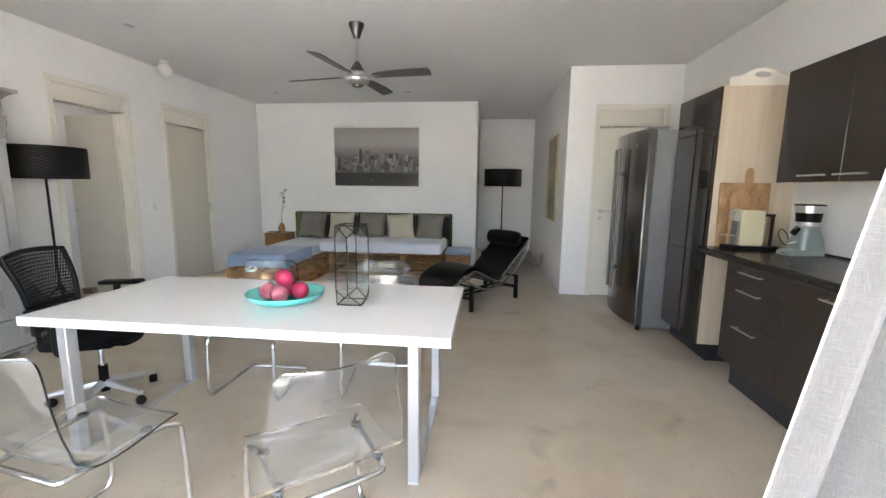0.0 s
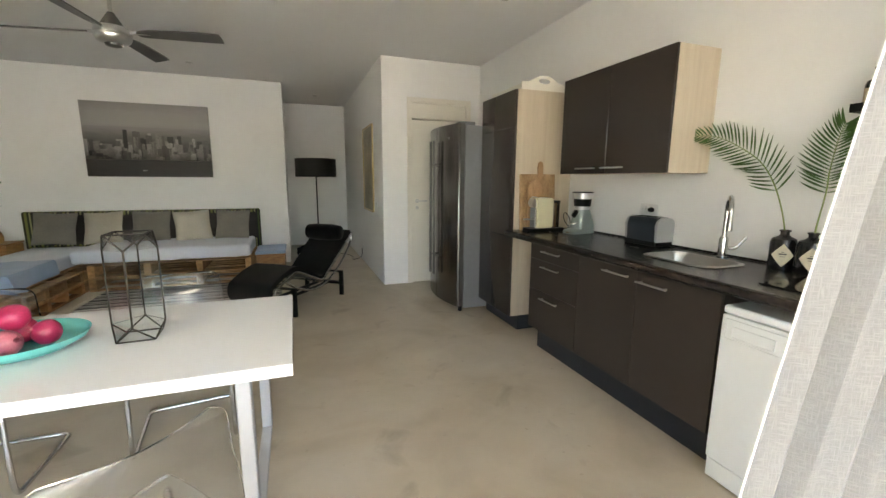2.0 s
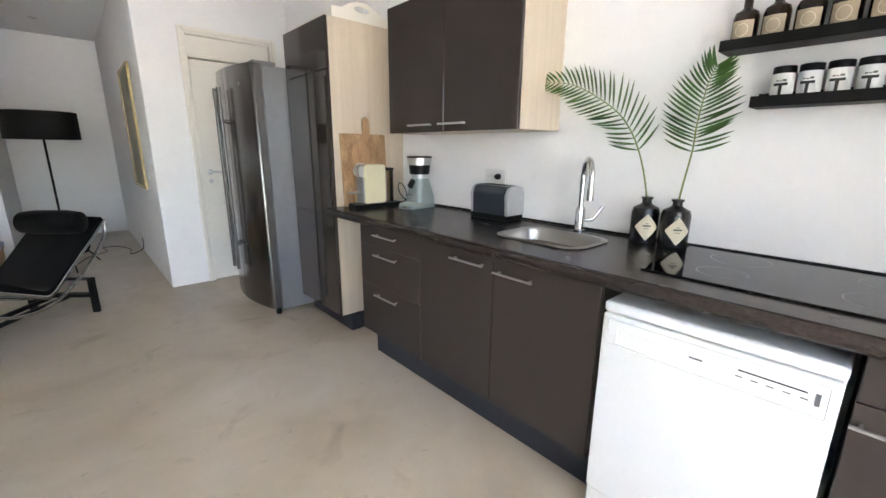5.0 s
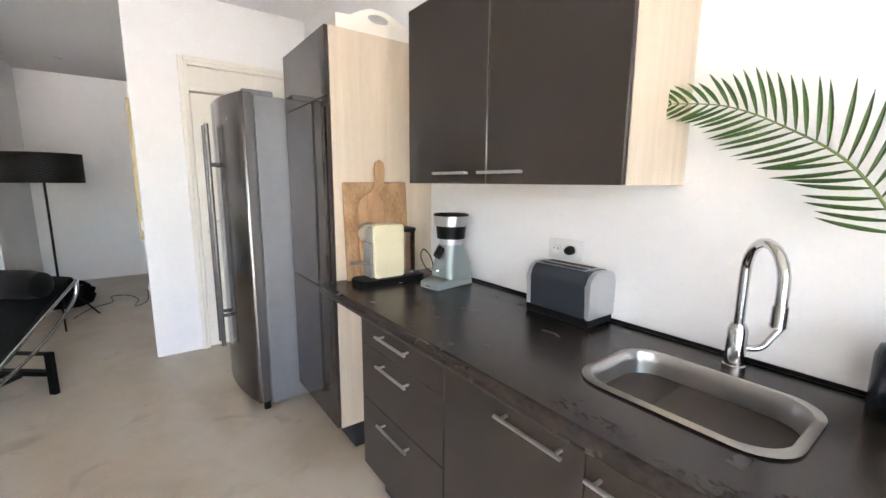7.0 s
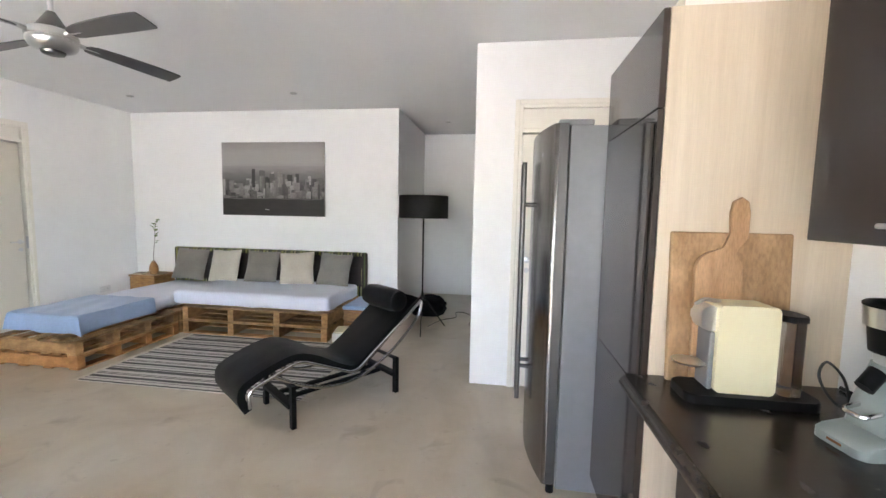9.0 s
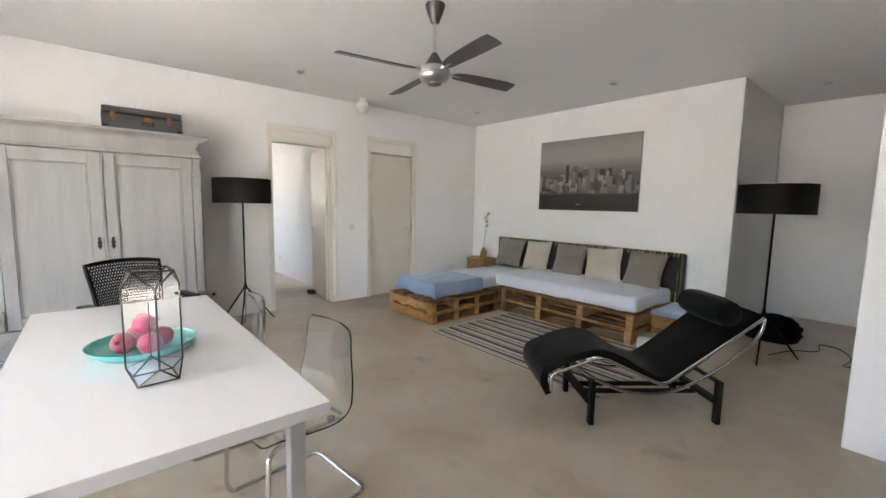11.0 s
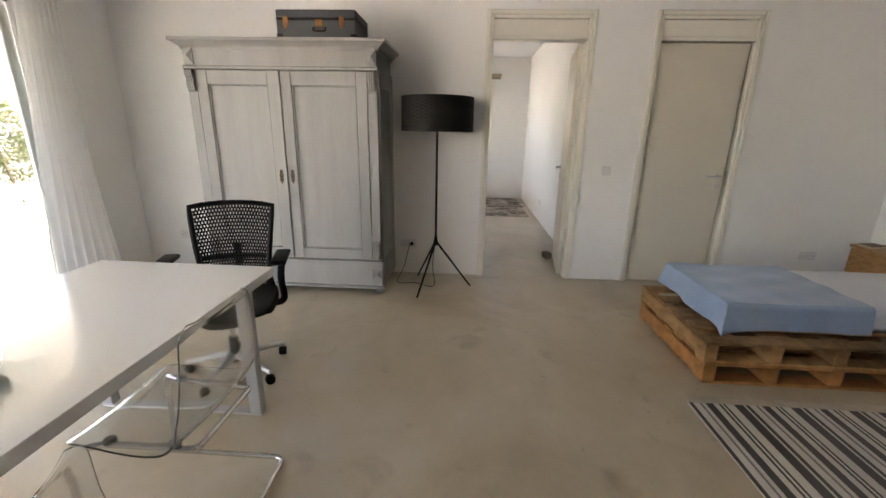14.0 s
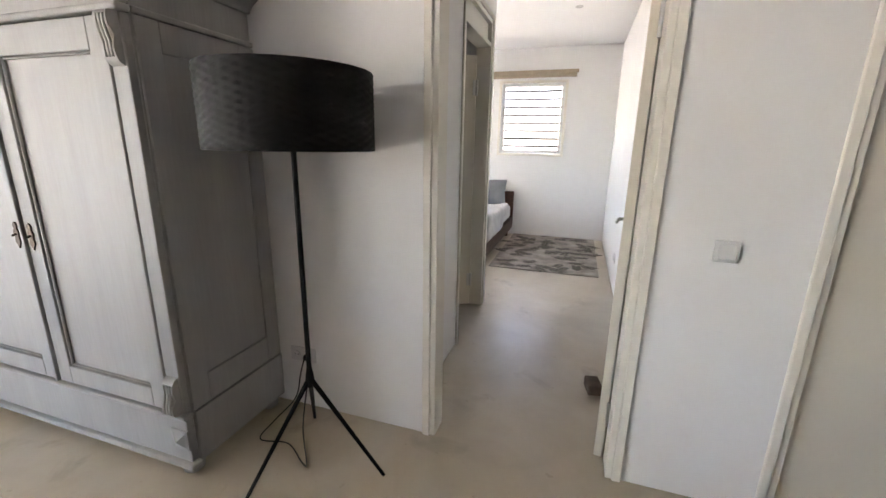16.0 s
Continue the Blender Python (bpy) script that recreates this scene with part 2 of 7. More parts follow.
def concrete_floor():
    m = mat("polished_concrete", (0.40, 0.37, 0.315), 0.30)
    t = m.node_tree
    n, l = t.nodes, t.links
    p = n["Principled BSDF"]
    tc = n.new("ShaderNodeTexCoord")

    def noise_tex(scale, detail, dist=0.0):
        x = n.new("ShaderNodeTexNoise")
        x.inputs["Scale"].default_value, x.inputs["Detail"].default_value = scale, detail
        x.inputs["Distortion"].default_value = dist
        l.new(tc.outputs["Object"], x.inputs["Vector"])
        return x

    def ramp(src, stops):
        r = n.new("ShaderNodeValToRGB")
        e = r.color_ramp.elements
        e[0].position, e[1].position = stops[0][0], stops[-1][0]
        e[0].color, e[1].color = (*stops[0][1], 1), (*stops[-1][1], 1)
        for pos, c in stops[1:-1]:
            e.new(pos).color = (*c, 1)
        l.new(src, r.inputs[0])
        return r.outputs[0]

    def mul(a, b, fac=1.0):
        x = n.new("ShaderNodeMixRGB")
        x.blend_type = "MULTIPLY"
        x.inputs[0].default_value = fac
        l.new(a, x.inputs[1])
        l.new(b, x.inputs[2])
        return x.outputs[0]

    cloud = ramp(noise_tex(0.95, 7, 1.1).outputs["Fac"], [(0.32, (0.425, 0.357, 0.262)), (0.5, (0.51, 0.441, 0.337)), (0.7, (0.555, 0.496, 0.402))])
    trowel = ramp(noise_tex(3.6, 8, 0.9).outputs["Fac"], [(0.32, (0.93, 0.925, 0.915)), (0.62, (1, 1, 1))])
    spots = ramp(noise_tex(3.1, 10, 0.6).outputs["Fac"], [(0.26, (0.5, 0.47, 0.43)), (0.38, (1, 1, 1))])
    specks = ramp(noise_tex(17, 6, 0.3).outputs["Fac"], [(0.27, (0.5, 0.47, 0.43)), (0.33, (1, 1, 1))])
    base = mul(mul(mul(cloud, trowel), spots, 0.5), specks, 0.3)
    l.new(base, p.inputs["Base Color"])
    mr = n.new("ShaderNodeMapRange")
    mr.inputs["To Min"].default_value, mr.inputs["To Max"].default_value = 0.22, 0.46
    l.new(noise_tex(1.9, 8, 0.7).outputs["Fac"], mr.inputs["Value"])
    l.new(mr.outputs[0], p.inputs["Roughness"])
    b = n.new("ShaderNodeBump")
    b.inputs["Strength"].default_value, b.inputs["Distance"].default_value = 0.06, 0.004
    l.new(noise_tex(7, 6).outputs["Fac"], b.inputs["Height"])
    l.new(b.outputs[0], p.inputs["Normal"])
    return m


FLOOR = concrete_floor()


def worktop_material():
    return mat("dark_worktop", (0.044, 0.032, 0.026), 0.25, scale=7.0, stretch=(1.6, 0.9, 1.6), color2=(0.022, 0.016, 0.013), fine=0.38, rough_var=0.07, spec=0.5, bump=0.06, bump_scale=50, detail=10)


WORKTOP = worktop_material()


def stripes(name, axis, rows, base_bump=200):
    """Stripes across one axis: rows of (width in metres, colour), repeated."""
    m = mat(name, rows[0][1], 0.95, bump=0.5, bump_scale=base_bump)
    t = m.node_tree
    n, l = t.nodes, t.links
    tc = n.new("ShaderNodeTexCoord")
    sep = n.new("ShaderNodeSeparateXYZ")
    l.new(tc.outputs["Object"], sep.inputs[0])
    total = sum(w for w, c in rows)
    d = n.new("ShaderNodeMath")
    d.operation = "DIVIDE"
    d.inputs[1].default_value = total
    l.new(sep.outputs["XYZ".index(axis)], d.inputs[0])
    f = n.new("ShaderNodeMath")
    f.operation = "FRACT"
    l.new(d.outputs[0], f.inputs[0])
    r = n.new("ShaderNodeValToRGB")
    r.color_ramp.interpolation = "CONSTANT"
    e = r.color_ramp.elements
    pos = 0.0
    for i, (w, c) in enumerate(rows):
        el = e[0] if i == 0 else (e[1] if i == 1 else e.new(pos / total))
        el.position = pos / total
        el.color = (*c, 1)
        pos += w
    l.new(f.outputs[0], r.inputs[0])
    tex = n.new("ShaderNodeTexNoise")
    tex.inputs["Scale"].default_value = 60
    l.new(tc.outputs["Object"], tex.inputs["Vector"])
    mx = n.new("ShaderNodeMixRGB")
    mx.blend_type = "MULTIPLY"
    mx.inputs[0].default_value = 0.2
    l.new(r.outputs[0], mx.inputs[1])
    l.new(tex.outputs["Fac"], mx.inputs[2])
    l.new(mx.outputs[0], n["Principled BSDF"].inputs["Base Color"])
    return m


CH, IV, GR = (0.085, 0.08, 0.078), (0.66, 0.63, 0.58), (0.25, 0.24, 0.23)
RUG = stripes("striped_rug_cotton", "Y", [(0.05, CH), (0.012, IV), (0.02, CH), (0.035, IV), (0.012, GR), (0.02, IV), (0.04, CH), (0.03, IV),
                                          (0.012, CH), (0.012, IV), (0.012, CH), (0.045, IV)])
HEADB = stripes("striped_headboard_cloth", "X", [(0.03, (0.26, 0.27, 0.09)), (0.022, (0.05, 0.055, 0.03)), (0.02, (0.38, 0.38, 0.20)),
                                                (0.028, (0.04, 0.04, 0.03)), (0.018, (0.10, 0.13, 0.05)), (0.022, (0.06, 0.05, 0.035))])


def curtain_material(name, through_light, open_gap, open_thread, gap_tone, thread_tone):
    m = bpy.data.materials.new(name)
    m.use_nodes = True
    n, l = m.node_tree.nodes, m.node_tree.links
    n.remove(n["Principled BSDF"])
    out = n["Material Output"]
    d, tr, tp = n.new("ShaderNodeBsdfDiffuse"), n.new("ShaderNodeBsdfTranslucent"), n.new("ShaderNodeBsdfTransparent")
    d.inputs[0].default_value = tr.inputs[0].default_value = (0.88, 0.87, 0.85, 1)
    tc = n.new("ShaderNodeTexCoord")
    threads = []
    for scale in ((70, 70, 900), (900, 900, 60)):
        mp, tex = n.new("ShaderNodeMapping"), n.new("ShaderNodeTexNoise")
        mp.inputs["Scale"].default_value = scale
        tex.inputs["Scale"].default_value, tex.inputs["Detail"].default_value = 1.0, 3
        l.new(tc.outputs["Object"], mp.inputs[0])
        l.new(mp.outputs[0], tex.inputs["Vector"])
        threads.append(tex.outputs["Fac"])
    weave = n.new("ShaderNodeMath")
    weave.operation = "MAXIMUM"
    l.new(threads[0], weave.inputs[0])
    l.new(threads[1], weave.inputs[1])
    tint = n.new("ShaderNodeValToRGB")
    tint.color_ramp.elements[0].color, tint.color_ramp.elements[1].color = (*gap_tone, 1), (*thread_tone, 1)
    tint.color_ramp.elements[0].position, tint.color_ramp.elements[1].position = 0.45, 0.72
    l.new(weave.outputs[0], tint.inputs[0])
    l.new(tint.outputs[0], d.inputs[0])
    l.new(tint.outputs[0], tr.inputs[0])
    b = n.new("ShaderNodeBump")
    b.inputs["Strength"].default_value, b.inputs["Distance"].default_value = 0.4, 0.002
    l.new(weave.outputs[0], b.inputs["Height"])
    l.new(b.outputs[0], d.inputs["Normal"])
    m1, m2 = n.new("ShaderNodeMixShader"), n.new("ShaderNodeMixShader")
    m1.inputs[0].default_value = through_light
    l.new(d.outputs[0], m1.inputs[1])
    l.new(tr.outputs[0], m1.inputs[2])
    mr = n.new("ShaderNodeMapRange")
    mr.inputs["From Min"].default_value, mr.inputs["From Max"].default_value = 0.45, 0.68
    mr.inputs["To Min"].default_value, mr.inputs["To Max"].default_value = open_gap, open_thread
    l.new(weave.outputs[0], mr.inputs["Value"])
    l.new(mr.outputs[0], m2.inputs[0])
    l.new(m1.outputs[0], m2.inputs[1])
    l.new(tp.outputs[0], m2.inputs[2])
    l.new(m2.outputs[0], out.inputs["Surface"])
    return m


# White linen too; its tones are darkened to offset the strong door daylight.
DIMLINEN = curtain_material("dimmed_linen", 0.76, 0.11, 0.05, (0.36, 0.36, 0.36), (0.42, 0.42, 0.417))
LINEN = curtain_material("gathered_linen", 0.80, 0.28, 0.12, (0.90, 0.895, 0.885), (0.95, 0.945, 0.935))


# ---- mesh helpers ----
def obj(name, bm, material, parent=None, label="", smooth=False):
    bmesh.ops.recalc_face_normals(bm, faces=bm.faces)
    me = bpy.data.meshes.new(name)
    bm.to_mesh(me)
    bm.free()
    for m in (material if isinstance(material, (list, tuple)) else [material]):
        me.materials.append(m)
    if smooth:
        for p in me.polygons:
            p.use_smooth = True
        me.set_sharp_from_angle(angle=radians(38))
    ob = new(name, me)
    if parent:
        ob.parent = parent
    if label:
        ob["label"] = label
    return ob


def part(name, bm, material, parent, label="", smooth=False):
    return obj(name, bm, material, parent, label, smooth)


def thing(name, label, category, m=None, group=""):
    e = new(name)
    e.empty_display_size = 0.1
    if m is not None:
        e.matrix_world = m
    return tagged(e, label, category, group)


def box(x0, x1, y0, y1, z0, z1, bevel=0.0, seg=1, bm=None, m=None):
    b = bmesh.new()
    bmesh.ops.create_cube(b, size=1, matrix=Matrix.Translation(((x0 + x1) / 2, (y0 + y1) / 2, (z0 + z1) / 2)) @ Matrix.Diagonal((abs(x1 - x0), abs(y1 - y0), abs(z1 - z0), 1)))
    if bevel:
        bmesh.ops.bevel(b, geom=b.edges[:], offset=bevel, segments=seg, affect="EDGES", profile=0.5)
    if m is not None:
        bmesh.ops.transform(b, matrix=m, verts=b.verts)
    if bm is None:
        return b
    return join(bm, b)


def join(bm, other):
    me = bpy.data.meshes.new("tmp")
    other.to_mesh(me)
    other.free()
    bm.from_mesh(me)
    bpy.data.meshes.remove(me)
    return bm


def lathe(profile, seg=32, bm=None, m=None):
    """Turned shape: profile of (radius, z)."""
    b = bmesh.new()
    rings = []
    for r, z in profile:
        if r < 1e-5:
            rings.append([b.verts.new((0, 0, z))])
        else:
            rings.append([b.verts.new((r * math.cos(2 * math.pi * i / seg), r * math.sin(2 * math.pi * i / seg), z)) for i in range(seg)])
    for a, c in zip(rings, rings[1:]):
        for i in range(seg):
            j = (i + 1) % seg
            if len(a) == 1 and len(c) == 1:
                continue
            if len(a) == 1:
                b.faces.new((a[0], c[i], c[j]))
            elif len(c) == 1:
                b.faces.new((a[i], a[j], c[0]))
            else:
                b.faces.new((a[i], a[j], c[j], c[i]))
    if m is not None:
        bmesh.ops.transform(b, matrix=m, verts=b.verts)
    return b if bm is None else join(bm, b)


def smooth_path(points, steps=6, closed=False):
    pts = [Vector(p) for p in points]
    out = []
    n = len(pts)
    for i in range(n if closed else n - 1):
        p0 = pts[(i - 1) % n] if closed or i > 0 else pts[0]
        p1, p2 = pts[i], pts[(i + 1) % n]
        p3 = pts[(i + 2) % n] if closed or i + 2 < n else pts[-1]
        for k in range(steps):
            t = k / steps
            out.append(0.5 * ((2 * p1) + (p2 - p0) * t + (2 * p0 - 5 * p1 + 4 * p2 - p3) * t * t + (3 * p1 - p0 - 3 * p2 + p3) * t ** 3))
    if not closed:
        out.append(pts[-1])
    return out


def rounded(points, r, steps=5):
    """A polyline with its inner corners rounded by r."""
    pts = [Vector(p) for p in points]
    out = [pts[0]]
    for a, b, c in zip(pts, pts[1:], pts[2:]):
        d1, d2 = (a - b), (c - b)
        k = min(r, d1.length / 2, d2.length / 2)
        p, q = b + d1.normalized() * k, b + d2.normalized() * k
        for i in range(steps + 1):
            t = i / steps
            out.append(p * (1 - t) ** 2 + b * 2 * t * (1 - t) + q * t * t)
    out.append(pts[-1])
    return out


def tube(points, radius, seg=10, closed=False, bm=None, radii=None, m=None):
    pts = [Vector(p) for p in points]
    b = bmesh.new()
    n = len(pts)
    rings = []
    up = None
    for i, p in enumerate(pts):
        if closed:
            d = pts[(i + 1) % n] - pts[(i - 1) % n]
        else:
            d = pts[min(i + 1, n - 1)] - pts[max(i - 1, 0)]
        d.normalize()
        if up is None:
            up = Vector((0, 0, 1)) if abs(d.z) < 0.9 else Vector((1, 0, 0))
        side = d.cross(up)
        if side.length < 1e-6:
            side = d.orthogonal()
        side.normalize()
        up = side.cross(d).normalized()
        r = radii[i] if radii else radius
        rings.append([b.verts.new(p + (side * math.cos(2 * math.pi * k / seg) + up * math.sin(2 * math.pi * k / seg)) * r) for k in range(seg)])
    pairs = list(zip(rings, rings[1:]))
    if closed:
        pairs.append((rings[-1], rings[0]))
    for a, c in pairs:
        for k in range(seg):
            j = (k + 1) % seg
            b.faces.new((a[k], a[j], c[j], c[k]))
    if not closed:
        b.faces.new(rings[0])
        b.faces.new(rings[-1])
    if m is not None:
        bmesh.ops.transform(b, matrix=m, verts=b.verts)
    return b if bm is None else join(bm, b)


def grid_sheet(f, nu, nv, thick=0.0, bm=None):
    """A sheet from f(u, v) -> point, u and v in 0..1, given a thickness along its normals."""
    P = [[Vector(f(i / nu, j / nv)) for j in range(nv + 1)] for i in range(nu + 1)]
    b = bmesh.new()

    def normal(i, j):
        du = P[min(i + 1, nu)][j] - P[max(i - 1, 0)][j]
        dv = P[i][min(j + 1, nv)] - P[i][max(j - 1, 0)]
        c = du.cross(dv)
        return c.normalized() if c.length > 1e-9 else Vector((0, 0, 1))

    A = [[b.verts.new(P[i][j]) for j in range(nv + 1)] for i in range(nu + 1)]
    for i in range(nu):
        for j in range(nv):
            b.faces.new((A[i][j], A[i + 1][j], A[i + 1][j + 1], A[i][j + 1]))
    if thick:
        B = [[b.verts.new(P[i][j] - normal(i, j) * thick) for j in range(nv + 1)] for i in range(nu + 1)]
        for i in range(nu):
            for j in range(nv):
                b.faces.new((B[i][j], B[i][j + 1], B[i + 1][j + 1], B[i + 1][j]))
        for i in range(nu):
            b.faces.new((A[i][0], B[i][0], B[i + 1][0], A[i + 1][0]))
            b.faces.new((A[i][nv], A[i + 1][nv], B[i + 1][nv], B[i][nv]))
        for j in range(nv):
            b.faces.new((A[0][j], A[0][j + 1], B[0][j + 1], B[0][j]))
            b.faces.new((A[nu][j], B[nu][j], B[nu][j + 1], A[nu][j + 1]))
    return b if bm is None else join(bm, b)


def prism(outline, z0, z1, bevel=0.0, m=None, bm=None, seg=1):
    """An upright slab with the outline [(x, y)], from z0 to z1."""
    b = bmesh.new()
    lo = [b.verts.new((x, y, z0)) for x, y in outline]
    hi = [b.verts.new((x, y, z1)) for x, y in outline]
    b.faces.new(lo[::-1])
    top = b.faces.new(hi)
    n = len(outline)
    for i in range(n):
        j = (i + 1) % n
        b.faces.new((lo[i], lo[j], hi[j], hi[i]))
    if bevel:
        bmesh.ops.bevel(b, geom=list(top.edges), offset=bevel, segments=seg, affect="EDGES", profile=0.5)
    if m is not None:
        bmesh.ops.transform(b, matrix=m, verts=b.verts)
    return b if bm is None else join(bm, b)


def round_rect(x0, x1, y0, y1, r, seg=6):
    out = []
    for cx, cy, a in ((x1 - r, y1 - r, 0), (x0 + r, y1 - r, 90), (x0 + r, y0 + r, 180), (x1 - r, y0 + r, 270)):
        for k in range(seg + 1):
            t = radians(a + 90 * k / seg)
            out.append((cx + r * math.cos(t), cy + r * math.sin(t)))
    return out


def wall(name, along, a0, a1, t0, t1, z0, z1, holes=(), material=PLASTER):
    """A wall that runs along 'x' or 'y' from a0 to a1, thick from t0 to t1, with holes (a0, a1, z0, z1) cut through."""
    us = sorted({a0, a1, *[h[0] for h in holes], *[h[1] for h in holes]})
    zs = sorted({z0, z1, *[h[2] for h in holes], *[h[3] for h in holes]})
    us, zs = [u for u in us if a0 <= u <= a1], [z for z in zs if z0 <= z <= z1]
    b = bmesh.new()
    cache = {}

    def v(u, t, z):
        key = (round(u, 5), round(t, 5), round(z, 5))
        if key not in cache:
            cache[key] = b.verts.new((u, t, z) if along == "x" else (t, u, z))
        return cache[key]

    def solid(i, k):
        if not (0 <= i < len(us) - 1 and 0 <= k < len(zs) - 1):
            return False
        cu, cz = (us[i] + us[i + 1]) / 2, (zs[k] + zs[k + 1]) / 2
        return not any(h[0] < cu < h[1] and h[2] < cz < h[3] for h in holes)

    for i in range(len(us) - 1):
        for k in range(len(zs) - 1):
            if not solid(i, k):
                continue
            u0, u1, w0, w1 = us[i], us[i + 1], zs[k], zs[k + 1]
            for t in (t0, t1):
                b.faces.new((v(u0, t, w0), v(u1, t, w0), v(u1, t, w1), v(u0, t, w1)))
            for du, dk, c in ((-1, 0, ((u0, w0), (u0, w1))), (1, 0, ((u1, w0), (u1, w1))), (0, -1, ((u0, w0), (u1, w0))), (0, 1, ((u0, w1), (u1, w1)))):
                if not solid(i + du, k + dk):
                    (p, q), (r, s) = c
                    b.faces.new((v(p, t0, q), v(r, t0, s), v(r, t1, s), v(p, t1, q)))
    ob = obj(name, b, material)
    bev = ob.modifiers.new("edge", "BEVEL")
    bev.width, bev.segments, bev.limit_method = 0.008, 2, "ANGLE"
    return tagged(ob, kind="structure")


# ---- the large structure ----
H = 2.88
XK, XL, YB, YW, YP, XP, YH = 2.515, -4.10, 7.74, 0.55, 5.74, 1.176, 9.60
YR, XE, YC, XC = 5.10, -9.20, 3.90, -6.06   # corridor wall, bedroom end wall, corridor's other wall and its end
A0, A1, B0, B1, C0, C1 = 4.052, 4.928, 5.494, 6.340, 1.535, 2.345
DOORTOP = 2.405

wall("wall_kitchen", "y", 0.30, YP + 0.12, XK, XK + 0.18, 0, H)
wall("wall_closet", "x", XP, XK, YP, YP + 0.12, 0, H, [(C0, C1, 0, DOORTOP)])
wall("wall_hall_right", "y", YP + 0.12, YH, XP, XP + 0.12, 0, H)
wall("wall_hall_end", "x", -0.15, XP + 0.12, YH, YH + 0.15, 0, H)
wall("wall_hall_left", "y", YB + 0.16, YH, -0.15, 0.0, 0, H)
wall("wall_back", "x", XL - 0.12, 0.0, YB, YB + 0.16, 0, H)
wall("wall_left", "y", 0.55, YB, XL - 0.12, XL, 0, H, [(A0, A1, 0, DOORTOP), (B0, B1, 0, DOORTOP)])
wall("wall_window", "x", XL - 0.12, XK, 0.30, YW, 0, H, [(-3.46, 1.75, 0, 2.44)])
wall("wall_corridor_left", "x", XC, XL - 0.12, YC - 0.12, YC, 0, H, [(-5.93, -5.10, 0, DOORTOP)])
wall("wall_corridor_right", "x", XE, XL - 0.12, YR, YR + 0.12, 0, H)
wall("wall_bedroom_end", "y", 0.9, YR + 0.12, XE - 0.2, XE, 0, H, [(3.39, 4.35, 1.33, 2.385)])
wall("wall_bedroom_near", "y", 0.9, YC - 0.12, XC, XC + 0.12, 0, H)
# The hole is out of view, added to let daylight into the bedroom.
wall("wall_bedroom_left", "x", XE, XL - 0.12, 0.78, 0.9, 0, H, [(-8.7, -6.75, 0.5, 2.3)])
wall("wall_closet_behind", "x", XL - 1.2, XL - 0.12, 6.6, 6.72, 0, H)
wall("wall_closet_side", "y", YR + 0.12, 6.6, XL - 1.2, XL - 1.08, 0, H)
wall("wall_pantry_back", "x", XP + 0.12, XK + 0.18, 6.9, 7.0, 0, H)
wall("wall_pantry_side", "y", YP + 0.12, 6.9, XK + 0.06, XK + 0.18, 0, H)

tagged(obj("floor", box(XE - 0.2, XK + 0.18, 0.30, YH + 0.15, -0.12, 0.0), FLOOR), kind="structure")
tagged(obj("ceiling", box(XE - 0.2, XK + 0.18, 0.30, YH + 0.15, H, H + 0.15), CEIL), kind="structure")
# Unseen slab, added to keep sun and high sky off the doorway.
tagged(obj("added_sun_shade", box(XE - 0.2, XK + 0.18, -2.7, 0.297, H + 0.002, H + 0.15), DAYWHITE), kind="structure")
tagged(obj("ground", box(-400, 400, -400, 400, -0.5, -0.13), TERRACE), kind="structure")
tagged(obj("pavement_terrace", box(-9, 4.5, -4.0, 0.296, -0.126, -0.03, 0.01), PAVING), kind="structure")


def door_casing(name, axis, a0, a1, face, out, depth, top, transom, arch=0.034):
    """Frame of a doorway: casing on the wall face, jambs, transom panel. out: +1/-1, the side that the face looks to."""
    e = tagged(thing(name, "cream painted wooden door frame with a transom panel", "door frame"), kind="structure")

    def bx(u0, u1, d0, d1, z0, z1, bev=0.004):
        lo, hi = face + out * d0, face + out * d1
        return box(u0, u1, lo, hi, z0, z1, bev) if axis == "x" else box(lo, hi, u0, u1, z0, z1, bev)

    for n, u0, u1 in (("casing_side", a0 - arch, a0 + 0.003), ("casing_side", a1 - 0.003, a1 + arch)):
        part(n, bx(u0, u1, 0.001, 0.015, 0.0, top + arch), CREAM, e)
    part("casing_head", bx(a0 + 0.004, a1 - 0.004, 0.001, 0.015, top - 0.003, top + arch), CREAM, e)
    for n, u0, u1 in (("jamb", a0 + 0.001, a0 + 0.03), ("jamb", a1 - 0.03, a1 - 0.001)):
        part(n, bx(u0, u1, 0.003, -depth, 0.0, top - 0.001, 0.003), CREAM, e)
    part("head_jamb", bx(a0 + 0.031, a1 - 0.031, 0.002, -depth, top - 0.03, top - 0.001, 0.003), CREAM, e)
    if transom:
        part("transom_bar", bx(a0 + 0.031, a1 - 0.031, 0.0, -depth, transom - 0.012, transom + 0.022, 0.004), CREAM, e)
        part("transom_panel", bx(a0 + 0.031, a1 - 0.031, -0.03, -0.06, transom + 0.023, top - 0.031, 0.0), CREAM, e)
    return e


def lever_handle(parent, m, flip=1):
    """Lever on a rose; local x along the lever, local -y out of the leaf."""
    h = part("handle", lathe([(0, 0), (0.026, 0), (0.026, 0.008), (0.011, 0.011), (0.011, 0.05), (0, 0.05)], 20, m=m @ pose(0, 0, 0, 90)), SATIN, parent, "satin metal lever handle", True)
    part("lever", tube(rounded([(0, -0.045, 0), (flip * 0.03, -0.052, 0), (flip * 0.125, -0.05, 0)], 0.02), 0.009, 10, m=m), SATIN, h, smooth=True)
    part("key_rose", lathe([(0, 0), (0.022, 0), (0.022, 0.007), (0, 0.007)], 18, m=m @ pose(0, 0, -0.09, 90)), SATIN, h, smooth=True)


